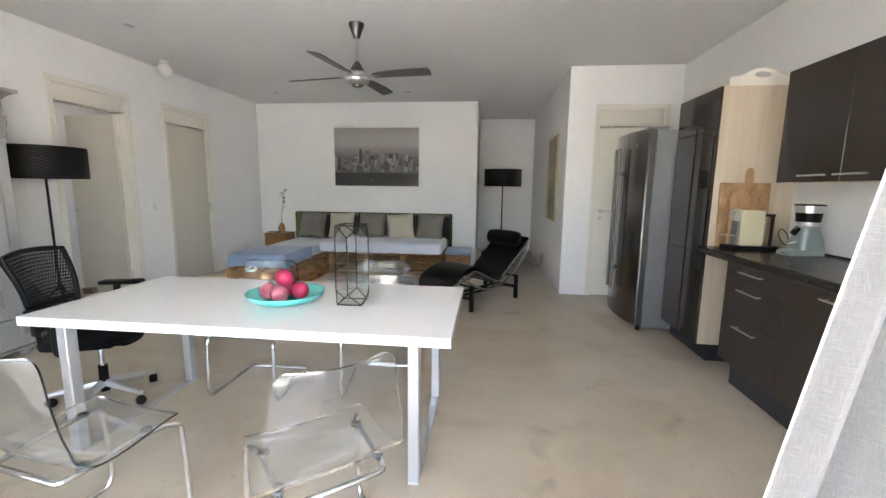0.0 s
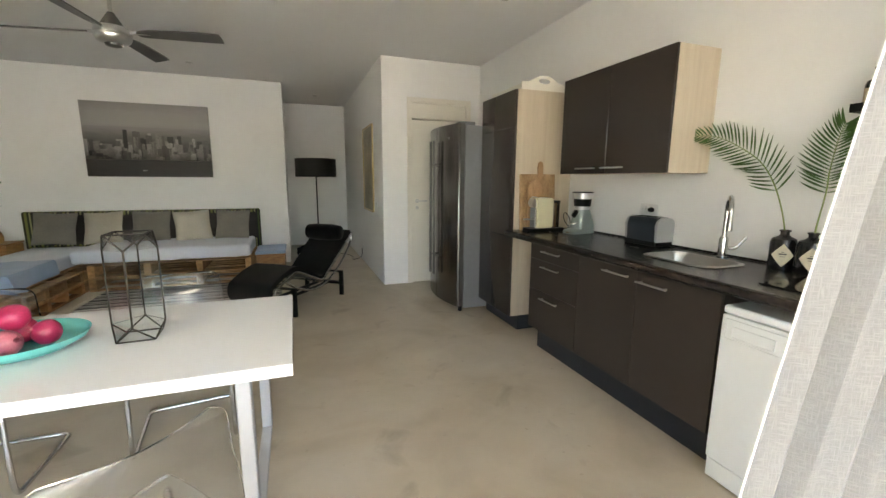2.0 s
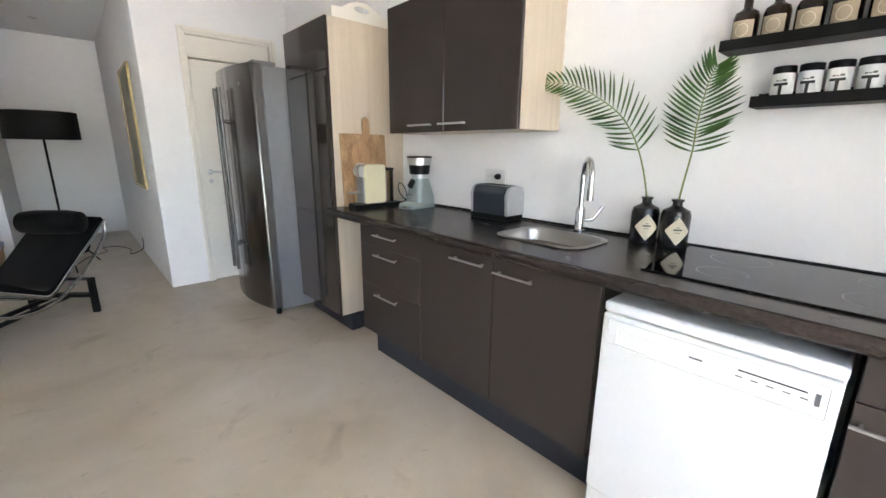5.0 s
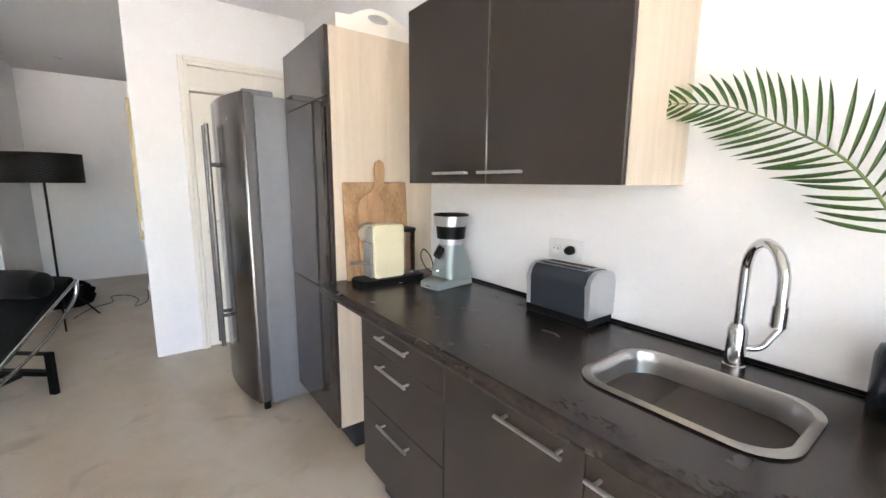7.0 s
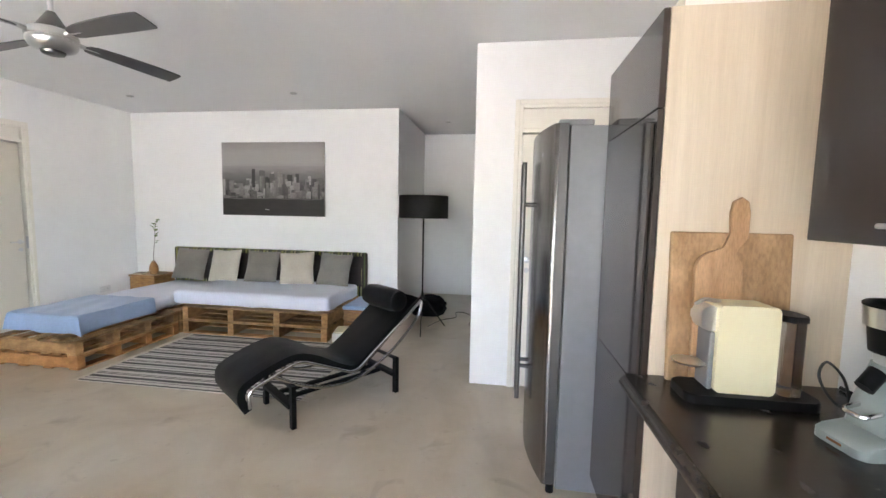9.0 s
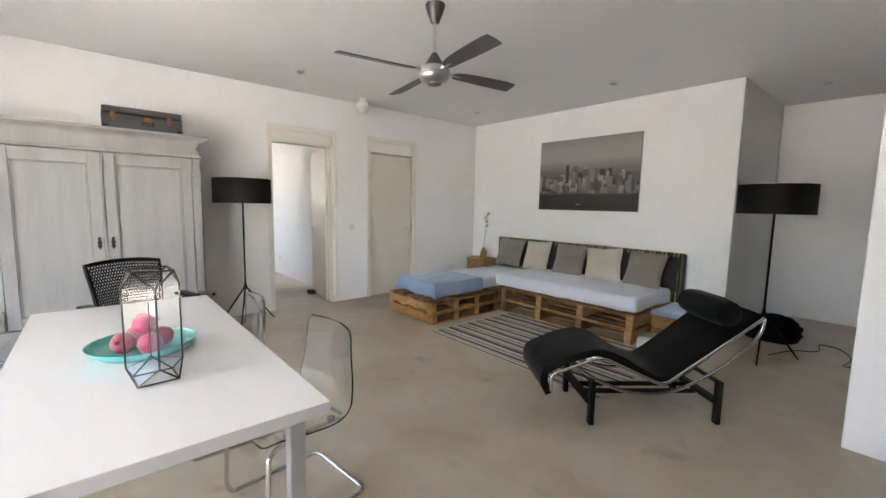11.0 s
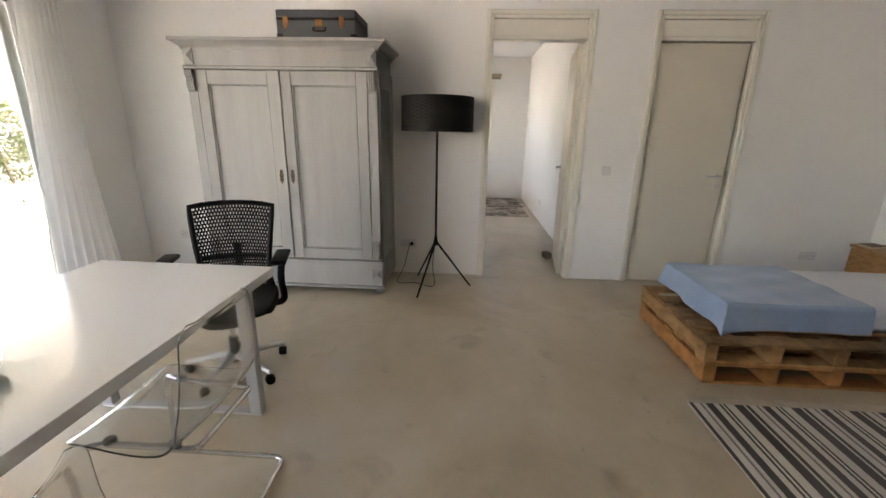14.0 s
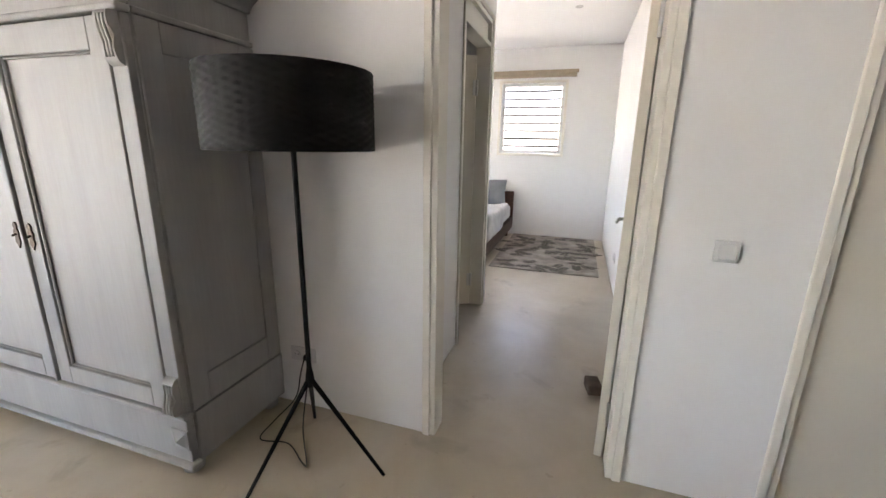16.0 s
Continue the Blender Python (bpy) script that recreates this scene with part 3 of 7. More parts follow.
def hinge(parent, m):
    h = part("hinge", tube([(0, 0, -0.06), (0, 0, 0.06)], 0.012, 12, m=m), SATIN, parent, "steel hinge", True)
    part("hinge_leaf", box(-0.002, 0.034, -0.003, 0.003, -0.058, 0.058, 0.001, m=m), SATIN, h)


# doorway A, open leaf
door_casing("door_frame_1", "y", A0, A1, XL, 1, 0.12, DOORTOP, 2.217)
leafA = tagged(thing("door_1", "cream painted flush door standing wide open into the corridor", "door", pose(XL - 0.118, A1 - 0.056, 0, 0, 0, 172)), kind="structure")
part("leaf", box(0.0, 0.77, -0.02, 0.02, 0.008, 2.198, 0.003), LEAF, leafA)
lever_handle(leafA, pose(0.71, 0.02, 1.05, 0, 0, 180), 1)
lever_handle(leafA, pose(0.71, -0.02, 1.05), -1)
for z in (0.25, 1.9):
    hinge(leafA, pose(-0.004, -0.024, z))
# doorway B, closed leaf
door_casing("door_frame_2", "y", B0, B1, XL, 1, 0.12, DOORTOP, 2.217)
leafB = tagged(thing("door_2", "closed cream flush door with a lever handle", "door", pose(XL - 0.04, B0, 0)), kind="structure")
part("leaf", box(-0.02, 0.02, 0.034, B1 - B0 - 0.056, 0.008, 2.192, 0.003), LEAF, leafB)
lever_handle(leafB, pose(0.02, B1 - B0 - 0.105, 1.06, 0, 0, 90), -1)
part("strike_plate", box(0.008, 0.04, B1 - B0 - 0.034, B1 - B0 - 0.031, 0.98, 1.12), SATIN, leafB)
# doorway C, beside the fridge
door_casing("door_frame_3", "x", C0, C1, YP, -1, 0.12, DOORTOP - 0.02, 2.17)
leafC = tagged(thing("door_3", "closed cream flush door behind the fridge", "door", pose(C0, YP + 0.03, 0)), kind="structure")
part("leaf", box(0.034, C1 - C0 - 0.034, -0.02, 0.02, 0.008, 2.145, 0.003), CREAM, leafC)
lever_handle(leafC, pose(0.10, -0.02, 1.11), 1)
# doorway in the corridor
door_casing("door_frame_4", "x", -5.93, -5.10, YC, 1, 0.12, DOORTOP, 2.217)
leafD = tagged(thing("door_4", "cream door standing ajar off the corridor", "door", pose(-5.895, YC - 0.115, 0, 0, 0, -62)), kind="structure")
part("leaf", box(0.0, 0.76, -0.02, 0.02, 0.008, 2.148, 0.003), LEAF, leafD)
for z in (0.25, 1.9):
    hinge(leafD, pose(-0.004, 0.024, z))


# ---- sliding glass door to the terrace ----
def glass(name, bm, parent, label=""):
    g = part(name, bm, GLASSM, parent, label)
    g.visible_shadow = False
    return g


sd = tagged(thing("window_1", "white aluminium sliding terrace door with clear glass", "sliding door", pose(0, 0, 0)), kind="structure")
part("outer_frame_head", box(-3.46, 1.75, 0.36, 0.50, 2.37, 2.438, 0.005), ALUWHITE, sd)
part("outer_frame_side", box(-3.458, -3.40, 0.36, 0.50, 0.0, 2.369, 0.005), ALUWHITE, sd)
part("outer_frame_side", box(1.69, 1.748, 0.36, 0.50, 0.0, 2.369, 0.005), ALUWHITE, sd)
part("track", box(-3.399, 1.689, 0.37, 0.49, 0.001, 0.022, 0.004), ALU, sd, "worn aluminium floor track")
for y, x0, x1 in ((0.455, -3.395, -1.25), (0.405, -3.33, -1.18)):
    sash = part("sash", box(x0, x0 + 0.085, y - 0.02, y + 0.02, 0.024, 2.365, 0.006), ALUWHITE, sd)
    part("stile", box(x1 - 0.085, x1, y - 0.02, y + 0.02, 0.024, 2.365, 0.006), ALUWHITE, sash)
    part("bottom_rail", box(x0 + 0.086, x1 - 0.086, y - 0.02, y + 0.02, 0.024, 0.115, 0.006), ALUWHITE, sash)
    part("top_rail", box(x0 + 0.086, x1 - 0.086, y - 0.02, y + 0.02, 2.28, 2.365, 0.006), ALUWHITE, sash)
    glass("pane", box(x0 + 0.08, x1 - 0.08, y - 0.004, y + 0.004, 0.11, 2.285), sash)
part("handle", tube(rounded([(-3.355, 0.475, 0.98), (-3.355, 0.52, 0.98), (-3.355, 0.52, 1.2), (-3.355, 0.475, 1.2)], 0.02), 0.010, 8), ALUWHITE, sd, "white pull handle", True)


def curtain(name, top_edge, top_far, foot_edge, foot_far, y_top, y_foot, top, folds, cloth_mat, label, seed, sweep=0.0):
    """A hanging cloth from its free edge (u = 0) to its far side; it widens from top to foot."""
    rnd = random.Random(seed)
    ph = [rnd.uniform(0, 6.28) for _ in range(6)]

    def f(u, v):
        w = 1 - v
        s = u + 0.035 * math.sin(11 * u + ph[4]) * u * (1 - u) * 4
        x = (top_edge + (top_far - top_edge) * s) * v + (foot_edge + (foot_far - foot_edge) * s) * w
        wave = math.sin(folds * 6.28 * s + ph[0] + 0.7 * math.sin(2.4 * v + ph[1]))
        sharp = (0.5 + 0.5 * wave) ** 1.7
        yy = y_top + (y_foot - y_top) * (1 - v * v) + (0.040 + 0.015 * w) * (sharp - 0.5)
        yy += sweep * s * w ** 1.4 + 0.006 * math.sin(folds * 19 * s + 3 * v + ph[2]) + 0.014 * math.sin(5 * u + 4 * v + ph[3]) * w
        return (x, yy, 0.02 + (top - 0.02) * v + 0.012 * math.sin(folds * 3.1 * u + ph[5]) * w)

    c = thing(name, label, "curtain", pose(0, 0, 0))
    cloth = part("cloth", grid_sheet(f, 130, 34, 0.0), cloth_mat, c, smooth=True)
    hem = [Vector(f(0.0, k / 24)) for k in range(25)]
    part("side_hem", tube(hem, 0.0012, 6), HEMWHITE, cloth, "stitched hem", True)
    return c


curtain("curtain", -3.20, -3.50, -2.99, -3.32, 0.66, 0.62, 2.60, 7, LINEN, "white sheer linen curtain drawn beside the terrace door", 3, 0.30)
curtain("curtain", 0.735, 1.50, 0.365, 1.42, 0.665, 0.795, 2.60, 7, DIMLINEN, "white sheer linen curtain blown in from the open terrace door", 5)
rail = thing("curtain_rail", "white metal curtain rail above the terrace door", "curtain rail", pose(0, 0, 0))
part("rod", tube([(-3.95, 0.65, 2.615), (1.4, 0.65, 2.615)], 0.011, 10), ALUWHITE, rail, smooth=True)
for x in (-3.9, -1.2, 1.35):
    part("bracket", box(x - 0.01, x + 0.01, YW, 0.65, 2.605, 2.625, 0.003), ALUWHITE, rail)


# ---- kitchen ----
def bar_handle(parent, m, length, r=0.0055):
    """Bar along local x on two feet, standing out along local -y."""
    h = part("handle", tube(rounded([(-length / 2, -0.028, 0), (length / 2, -0.028, 0)], 0.01), r, 8, m=m), SATIN, parent, "satin steel bar handle", True)
    for s in (-1, 1):
        part("foot", tube([(s * (length / 2 - 0.02), 0, 0), (s * (length / 2 - 0.02), -0.028, 0)], 0.0045, 8, m=m), SATIN, h, smooth=True)


FX = 1.885   # front plane of the base units
FACE = lambda y, z: pose(FX, y, z, 0, 0, -90)


def base_unit(name, y0, y1, label, fronts, zbase=0.195):
    u = thing(name, label, "kitchen cabinet", pose(0, 0, 0))
    part("body", box(FX + 0.021, XK - 0.02, y0 + 0.001, y1 - 0.001, zbase, 0.899), BROWN, u)
    part("plinth", box(1.985, XK - 0.05, y0, y1 - 0.001, 0.0, zbase - 0.001), PLINTH, u, "dark recessed plinth")
    for kind, z0, z1, hz, hl, hy in fronts:
        d = part(kind, box(FX, FX + 0.019, y0 + 0.002, y1 - 0.002, z0 + 0.002, z1 - 0.002, 0.0015), BROWN, u)
        bar_handle(d, FACE(hy, hz), hl)
    return u


base_unit("drawer_cabinet", 2.742, 3.335, "dark brown three-drawer kitchen base cabinet with steel bar handles",
          [("drawer", 0.775, 0.895, 0.852, 0.22, 3.045), ("drawer", 0.527, 0.775, 0.731, 0.22, 3.045), ("drawer", 0.2, 0.527, 0.479, 0.22, 3.045)])
base_unit("door_cabinet", 2.238, 2.742, "dark brown kitchen base cabinet under the worktop", [("door", 0.2, 0.895, 0.852, 0.21, 2.385)])
base_unit("door_cabinet", 1.748, 2.238, "dark brown kitchen base cabinet under the sink", [("door", 0.2, 0.895, 0.840, 0.20, 2.12)])
base_unit("drawer_cabinet", 0.52 + 0.04, 1.11, "dark brown kitchen drawer cabinet under the hob",
          [("drawer", 0.775, 0.895, 0.85, 0.22, 0.93), ("door", 0.2, 0.775, 0.722, 0.22, 1.0)])

# worktop with a cut-out for the sink
SX0, SX1, SY0, SY1 = 2.04, 2.35, 1.95, 2.385
wt = thing("worktop", "dark brown worn laminate kitchen worktop", "worktop", pose(0, 0, 0))
b = bmesh.new()
outer = [(1.86, 0.56), (XK - 0.002, 0.56), (XK - 0.002, 3.712), (1.86, 3.712)]
inner = round_rect(SX0 + 0.004, SX1 - 0.004, SY0 + 0.004, SY1 - 0.004, 0.082)
for z in (0.902, 0.953):
    eo = [b.verts.new((x, y, z)) for x, y in outer]
    ei = [b.verts.new((x, y, z)) for x, y in inner]
    edges = [b.edges.new((q[i], q[(i + 1) % len(q)])) for q in (eo, ei) for i in range(len(q))]
    bmesh.ops.triangle_fill(b, edges=edges, use_beauty=True)
    if z > 0.93:
        for lo, hi in ((lo_o, eo), (lo_i, ei)):
            for i in range(len(lo)):
                j = (i + 1) % len(lo)
                b.faces.new((lo[i], lo[j], hi[j], hi[i]))
    lo_o, lo_i = eo, ei
part("top", b, WORKTOP, wt)
part("edge_strip", tube([(1.861, 0.57, 0.9275), (1.861, 3.70, 0.9275)], 0.024, 12), WORKTOP, wt, smooth=True)
part("wall_seal", box(XK - 0.012, XK - 0.003, 0.57, 3.70, 0.954, 0.966, 0.003), BLACKPL, wt, "dark sealing strip")

# sink
sk = thing("sink", "stainless steel inset kitchen sink with a rounded bowl", "sink", pose(0, 0, 0))
rings = [(0.012, 0.958, 0.09), (-0.002, 0.963, 0.09), (-0.007, 0.961, 0.086), (-0.010, 0.955, 0.084), (-0.014, 0.93, 0.08), (-0.022, 0.835, 0.075), (-0.034, 0.806, 0.068), (-0.060, 0.797, 0.055), (-0.13, 0.795, 0.015)]
b = bmesh.new()
prev = None
for g, z, r in rings:
    o = [b.verts.new((x, y, z)) for x, y in round_rect(SX0 - g, SX1 + g, SY0 - g, SY1 + g, r, 7)]
    if prev:
        for i in range(len(o)):
            j = (i + 1) % len(o)
            b.faces.new((prev[i], prev[j], o[j], o[i]))
    prev = o
b.faces.new(prev)
part("bowl", b, SINKSTEEL, sk, smooth=True)
part("drain", lathe([(0, 0.801), (0.03, 0.801), (0.036, 0.798), (0.036, 0.796), (0, 0.796)], 24, m=pose(2.2, 2.17, 0)), CHROME, sk, "chrome drain strainer", True)

# tap
tp = thing("kitchen_tap", "chrome swan-neck mixer tap beside the sink", "tap", pose(2.43, 2.158, 0.953, 0, 0, 41))
part("base", lathe([(0, 0), (0.027, 0), (0.027, 0.012), (0.024, 0.015), (0.024, 0.11), (0.018, 0.125), (0, 0.125)], 24), CHROME, tp, smooth=True)
neck = [(0, 0, 0.12), (0, 0, 0.27)] + [(-0.085 + 0.085 * math.cos(a), 0, 0.27 + 0.085 * math.sin(a)) for a in [math.pi * k / 12 for k in range(1, 13)]] + [(-0.17, 0, 0.215)]
part("spout", tube(neck, 0.0125, 14), CHROME, tp, smooth=True)
part("nozzle", tube([(-0.17, 0, 0.225), (-0.17, 0, 0.175)], 0.0155, 14), CHROME, tp, smooth=True)
part("lever", tube(rounded([(0, -0.02, 0.06), (0, -0.06, 0.06), (0.0, -0.105, 0.13)], 0.02), 0.009, 10), CHROME, tp, smooth=True)

# hob
hb = thing("hob", "black ceramic glass hob set in the worktop", "hob", pose(0, 0, 0))
part("glass_plate", box(1.985, 2.495, 0.90, 1.672, 0.955, 0.960, 0.0015), HOBGLASS, hb)
for x, y, r in ((2.13, 1.09, 0.09), (2.36, 1.09, 0.07), (2.13, 1.47, 0.07), (2.36, 1.47, 0.09)):
    part("cooking_zone", lathe([(r, 0.9602), (r + 0.003, 0.9604), (r + 0.003, 0.9602)], 40, m=pose(x, y, 0)), FRIDGESIDE, hb)

# dishwasher
dw = thing("dishwasher", "white freestanding dishwasher under the worktop", "dishwasher", pose(0, 0, 0))
part("body", box(1.90, XK - 0.03, 1.130, 1.728, 0.02, 0.815, 0.004), ENAMEL, dw)
part("top", box(1.872, XK - 0.03, 1.128, 1.730, 0.817, 0.855, 0.012, 3), ENAMEL, dw)
part("door", box(1.866, 1.898, 1.131, 1.727, 0.115, 0.814, 0.007, 2), ENAMEL, dw)
pn = part("control_panel", box(1.860, 1.8655, 1.150, 1.705, 0.710, 0.800, 0.006, 2), ENAMEL, dw)
for k in range(5):
    part("button", box(1.8575, 1.8598, 1.185 + k * 0.034, 1.205 + k * 0.034, 0.737, 0.745, 0.001), OUTLETW, pn)
    part("print", box(1.8588, 1.8598, 1.187 + k * 0.034, 1.203 + k * 0.034, 0.750, 0.753), INKSOFT, pn)
part("print", box(1.8585, 1.8598, 1.19, 1.335, 0.768, 0.772), INK, pn)
part("print", box(1.8585, 1.8598, 1.42, 1.455, 0.757, 0.762), HOLE, pn)
part("indicator", box(1.8585, 1.8598, 1.165, 1.175, 0.742, 0.775), HOLE, pn)
part("grip_recess", box(1.8590, 1.8598, 1.50, 1.67, 0.722, 0.772, 0.004), ENAMEL, pn)
part("kick_plate", box(1.878, 1.90, 1.131, 1.727, 0.012, 0.108, 0.004), ENAMEL, dw)

# tall unit
TY0, TY1 = 3.716, 4.372
tu = thing("tall_cabinet", "tall dark brown gloss kitchen cabinet with a pale wood side", "kitchen cabinet", pose(0, 0, 0))
part("side_panel", box(1.936, XK - 0.002, TY0, TY0 + 0.019, 0.14, 2.158, 0.001), PALEWOOD, tu, "pale wood-look side panel")
part("body", box(1.94, XK - 0.002, TY0 + 0.0195, TY1, 0.14, 2.158), BROWN, tu)
part("plinth", box(2.01, XK - 0.02, TY0 + 0.002, TY1, 0.0, 0.139), PLINTH, tu)
for z0, z1 in ((0.145, 0.886), (0.889, 1.842), (1.846, 2.156)):
    part("door", box(1.914, 1.934, TY0 + 0.001, TY1 - 0.002, z0, z1, 0.002), BROWNGLOSS, tu)
part("grip_strip", box(1.905, 1.9135, TY0 + 0.025, TY0 + 0.045, 0.93, 1.80, 0.003), BROWNGLOSS, tu)

# wall cabinet
UY0, UY1, UX = 2.367, 3.395, 2.168
uc = thing("wall_cabinet", "dark brown gloss wall cabinet with pale wood sides", "kitchen cabinet", pose(0, 0, 0))
part("body", box(UX + 0.021, XK - 0.002, UY0 + 0.02, UY1 - 0.02, 1.442, 2.166), PALEWOOD, uc)
part("side_panel", box(UX + 0.0205, XK - 0.002, UY0, UY0 + 0.0195, 1.442, 2.166, 0.001), PALEWOOD, uc)
part("side_panel", box(UX + 0.0205, XK - 0.002, UY1 - 0.0195, UY1, 1.442, 2.166, 0.001), PALEWOOD, uc)
for y0, y1, hy in ((2.882, UY1, 3.068), (UY0, 2.879, 2.795)):
    d = part("door", box(UX, UX + 0.019, y0 + 0.001, y1 - 0.001, 1.442, 2.166, 0.002), BROWNGLOSS, uc)
    bar_handle(d, pose(UX, hy, 1.482, 0, 0, -90), 0.205)

# fridge
fr = thing("fridge", "stainless steel side-by-side fridge with curved doors", "fridge", pose(0, 0, 0))
FY0, FY1, FZ = 4.392, 5.300, 1.945
part("body", box(1.745, 2.44, FY0 + 0.004, FY1, 0.03, FZ - 0.012, 0.004), FRIDGESIDE, fr)


def fridge_door(y0, y1):
    def fx(y):
        s = (y - (FY0 + FY1) / 2) / ((FY1 - FY0) / 2)
        return 1.675 - 0.075 * (1 - s * s)
    n = 10
    outl = [(1.738, y0)]
    r0 = 0.016
    if y0 == FY0:
        outl += [(fx(y0 + r0) + r0 * (1 - math.sin(a)), y0 + r0 * (1 - math.cos(a))) for a in [math.pi / 2 * k / 6 for k in range(7)]]
    else:
        outl += [(fx(y0), y0)]
    outl += [(fx(y0 + (y1 - y0) * k / n), y0 + (y1 - y0) * k / n) for k in range(1, n + 1)] + [(1.738, y1)]
    d = part("door", prism(outl, 0.055, FZ, 0.006, seg=2), STEEL, fr, smooth=True)
    return d, fx


for y0, y1, hy in ((FY0, 4.842, 4.79), (4.850, FY1, 4.905)):
    d, fx = fridge_door(y0, y1)
    hx = fx(hy) - 0.055
    part("handle", tube([(hx, hy, 0.34), (hx, hy, 1.80)], 0.014, 12), FANDARK, d, "long dark steel bar handle", True)
    for z in (0.55, 1.55):
        part("handle_foot", tube([(hx, hy, z), (fx(hy) + 0.004, hy, z)], 0.012, 10), FANDARK, d, smooth=True)
part("badge", box(1.628, 1.634, 4.56, 4.60, 1.80, 1.825, 0.002), ALU, fr)
part("edge_trim", box(1.690, 1.738, FY0 - 0.004, FY0 - 0.0005, 0.06, FZ - 0.005, 0.0015), FANDARK, fr, "grey edge trim of the door")
part("hinge_cover", box(1.69, 1.86, FY0 + 0.02, FY0 + 0.14, FZ - 0.010, FZ + 0.022, 0.008, 2), FRIDGESIDE, fr)
for y in (FY0 + 0.03, FY1 - 0.03):
    part("foot", lathe([(0, 0), (0.022, 0), (0.022, 0.05), (0, 0.05)], 14, m=pose(1.72, y, 0)), BLACKPL, fr)

# serving tray on the tall unit
st = thing("serving_tray", "white wooden tray with an arched cut-out end", "tray", pose(0, 0, 0))
arch = [(1.985, 0.0), (2.44, 0.0), (2.44, 0.07), (2.36, 0.075), (2.31, 0.105), (2.25, 0.128), (2.17, 0.128), (2.11, 0.105), (2.06, 0.075), (1.985, 0.07)]
hole = [(2.21 + 0.058 * math.cos(a), 0.085 + 0.022 * math.sin(a)) for a in [2 * math.pi * k / 20 for k in range(20)]]
b = bmesh.new()
for t in (0, 1):
    y = TY0 + 0.03 + 0.012 * t
    eo, ei = [b.verts.new((x, y, 2.159 + z)) for x, z in arch], [b.verts.new((x, y, 2.159 + z)) for x, z in hole]
    bmesh.ops.triangle_fill(b, edges=[b.edges.new((q[i], q[(i + 1) % len(q)])) for q in (eo, ei) for i in range(len(q))], use_beauty=True)
    if t:
        for lo, hi in ((p_o, eo), (p_i, ei)):
            for i in range(len(lo)):
                b.faces.new((lo[i], lo[(i + 1) % len(lo)], hi[(i + 1) % len(lo)], hi[i]))
    p_o, p_i = eo, ei
part("end_board", b, CREAM, st)
part("tray_base", box(1.985, 2.44, TY0 + 0.043, TY1 - 0.06, 2.159, 2.171, 0.002), CREAM, st)
part("tray_side", box(1.985, 1.997, TY0 + 0.043, TY1 - 0.06, 2.172, 2.215, 0.002), CREAM, st)
part("tray_side", box(2.428, 2.44, TY0 + 0.043, TY1 - 0.06, 2.172, 2.215, 0.002), CREAM, st)

# chopping boards leaning on the pale panel
lean = pose(0, 3.672, 0.954, -3.5)
cb = thing("chopping_board", "large rectangular wooden chopping board leaning on the cabinet", "chopping board", lean)
part("board", box(1.975, 2.335, -0.004, 0.018, 0.0, 0.492, 0.006, 2), BOARD, cb)
pb = thing("paddle_board", "pale wooden paddle board with a long handle", "chopping board", pose(0, 3.648, 0.954, -2.6))
pad = [(2.046, 0.0), (2.164, 0.0), (2.174, 0.02), (2.174, 0.35)] + [(2.105 + 0.070 * math.cos(a), 0.37 + 0.066 * math.sin(a)) for a in [radians(5 + 50 * k / 6) for k in range(7)]]
pad += [(2.160, 0.445), (2.186, 0.475), (2.188, 0.555), (2.182, 0.590), (2.162, 0.604), (2.140, 0.590), (2.133, 0.555), (2.136, 0.490), (2.118, 0.445)]
pad += [(2.105 + 0.070 * math.cos(a), 0.37 + 0.066 * math.sin(a)) for a in [radians(100 + 75 * k / 7) for k in range(8)]] + [(2.036, 0.35), (2.036, 0.02)]
part("paddle", prism(pad, -0.008, 0.008, 0.003, m=Matrix(((1, 0, 0, 0), (0, 0, -1, 0), (0, 1, 0, 0), (0, 0, 0, 1)))), BOARD2, pb)

# coffee machine
cm = thing("coffee_machine", "ivory capsule coffee machine on a black tray", "coffee machine", pose(1.97, 3.575, 0.954))
part("base_tray", prism(round_rect(0.0, 0.36, -0.075, 0.065, 0.03), 0.0, 0.028, 0.004), BLACKPL, cm)
part("body", prism([(x, z) for x, z in round_rect(0.080, 0.242, 0.030, 0.288, 0.016)], -0.052, 0.052, 0.006, m=Matrix(((1, 0, 0, 0), (0, 0, 1, 0), (0, 1, 0, 0), (0, 0, 0, 1))), seg=3), IVORY, cm, smooth=True)
part("head", prism(round_rect(0.040, 0.094, 0.208, 0.282, 0.026), -0.036, 0.036, 0.010, m=Matrix(((1, 0, 0, 0), (0, 0, 1, 0), (0, 1, 0, 0), (0, 0, 0, 1))), seg=2), SATIN, cm, "polished metal brewing head", True)
part("lever", tube(rounded([(0.105, 0, 0.290), (0.060, 0, 0.296), (0.036, 0, 0.278)], 0.01), 0.006, 8), SATIN, cm, smooth=True)
part("neck_panel", box(0.066, 0.0795, -0.04, 0.04, 0.034, 0.206, 0.003), FRIDGESIDE, cm)
part("cup_rest", lathe([(0, 0), (0.045, 0), (0.048, 0.006), (0, 0.008)], 24, m=pose(0.030, 0, 0.10)), SATIN, cm, smooth=True)
part("water_tank", prism(round_rect(0.262, 0.322, -0.045, 0.045, 0.02), 0.03, 0.245, 0.004), SMOKE, cm, "clear water tank")
part("tank_lid", prism(round_rect(0.259, 0.325, -0.048, 0.048, 0.02), 0.246, 0.264, 0.004), BLACKPL, cm)

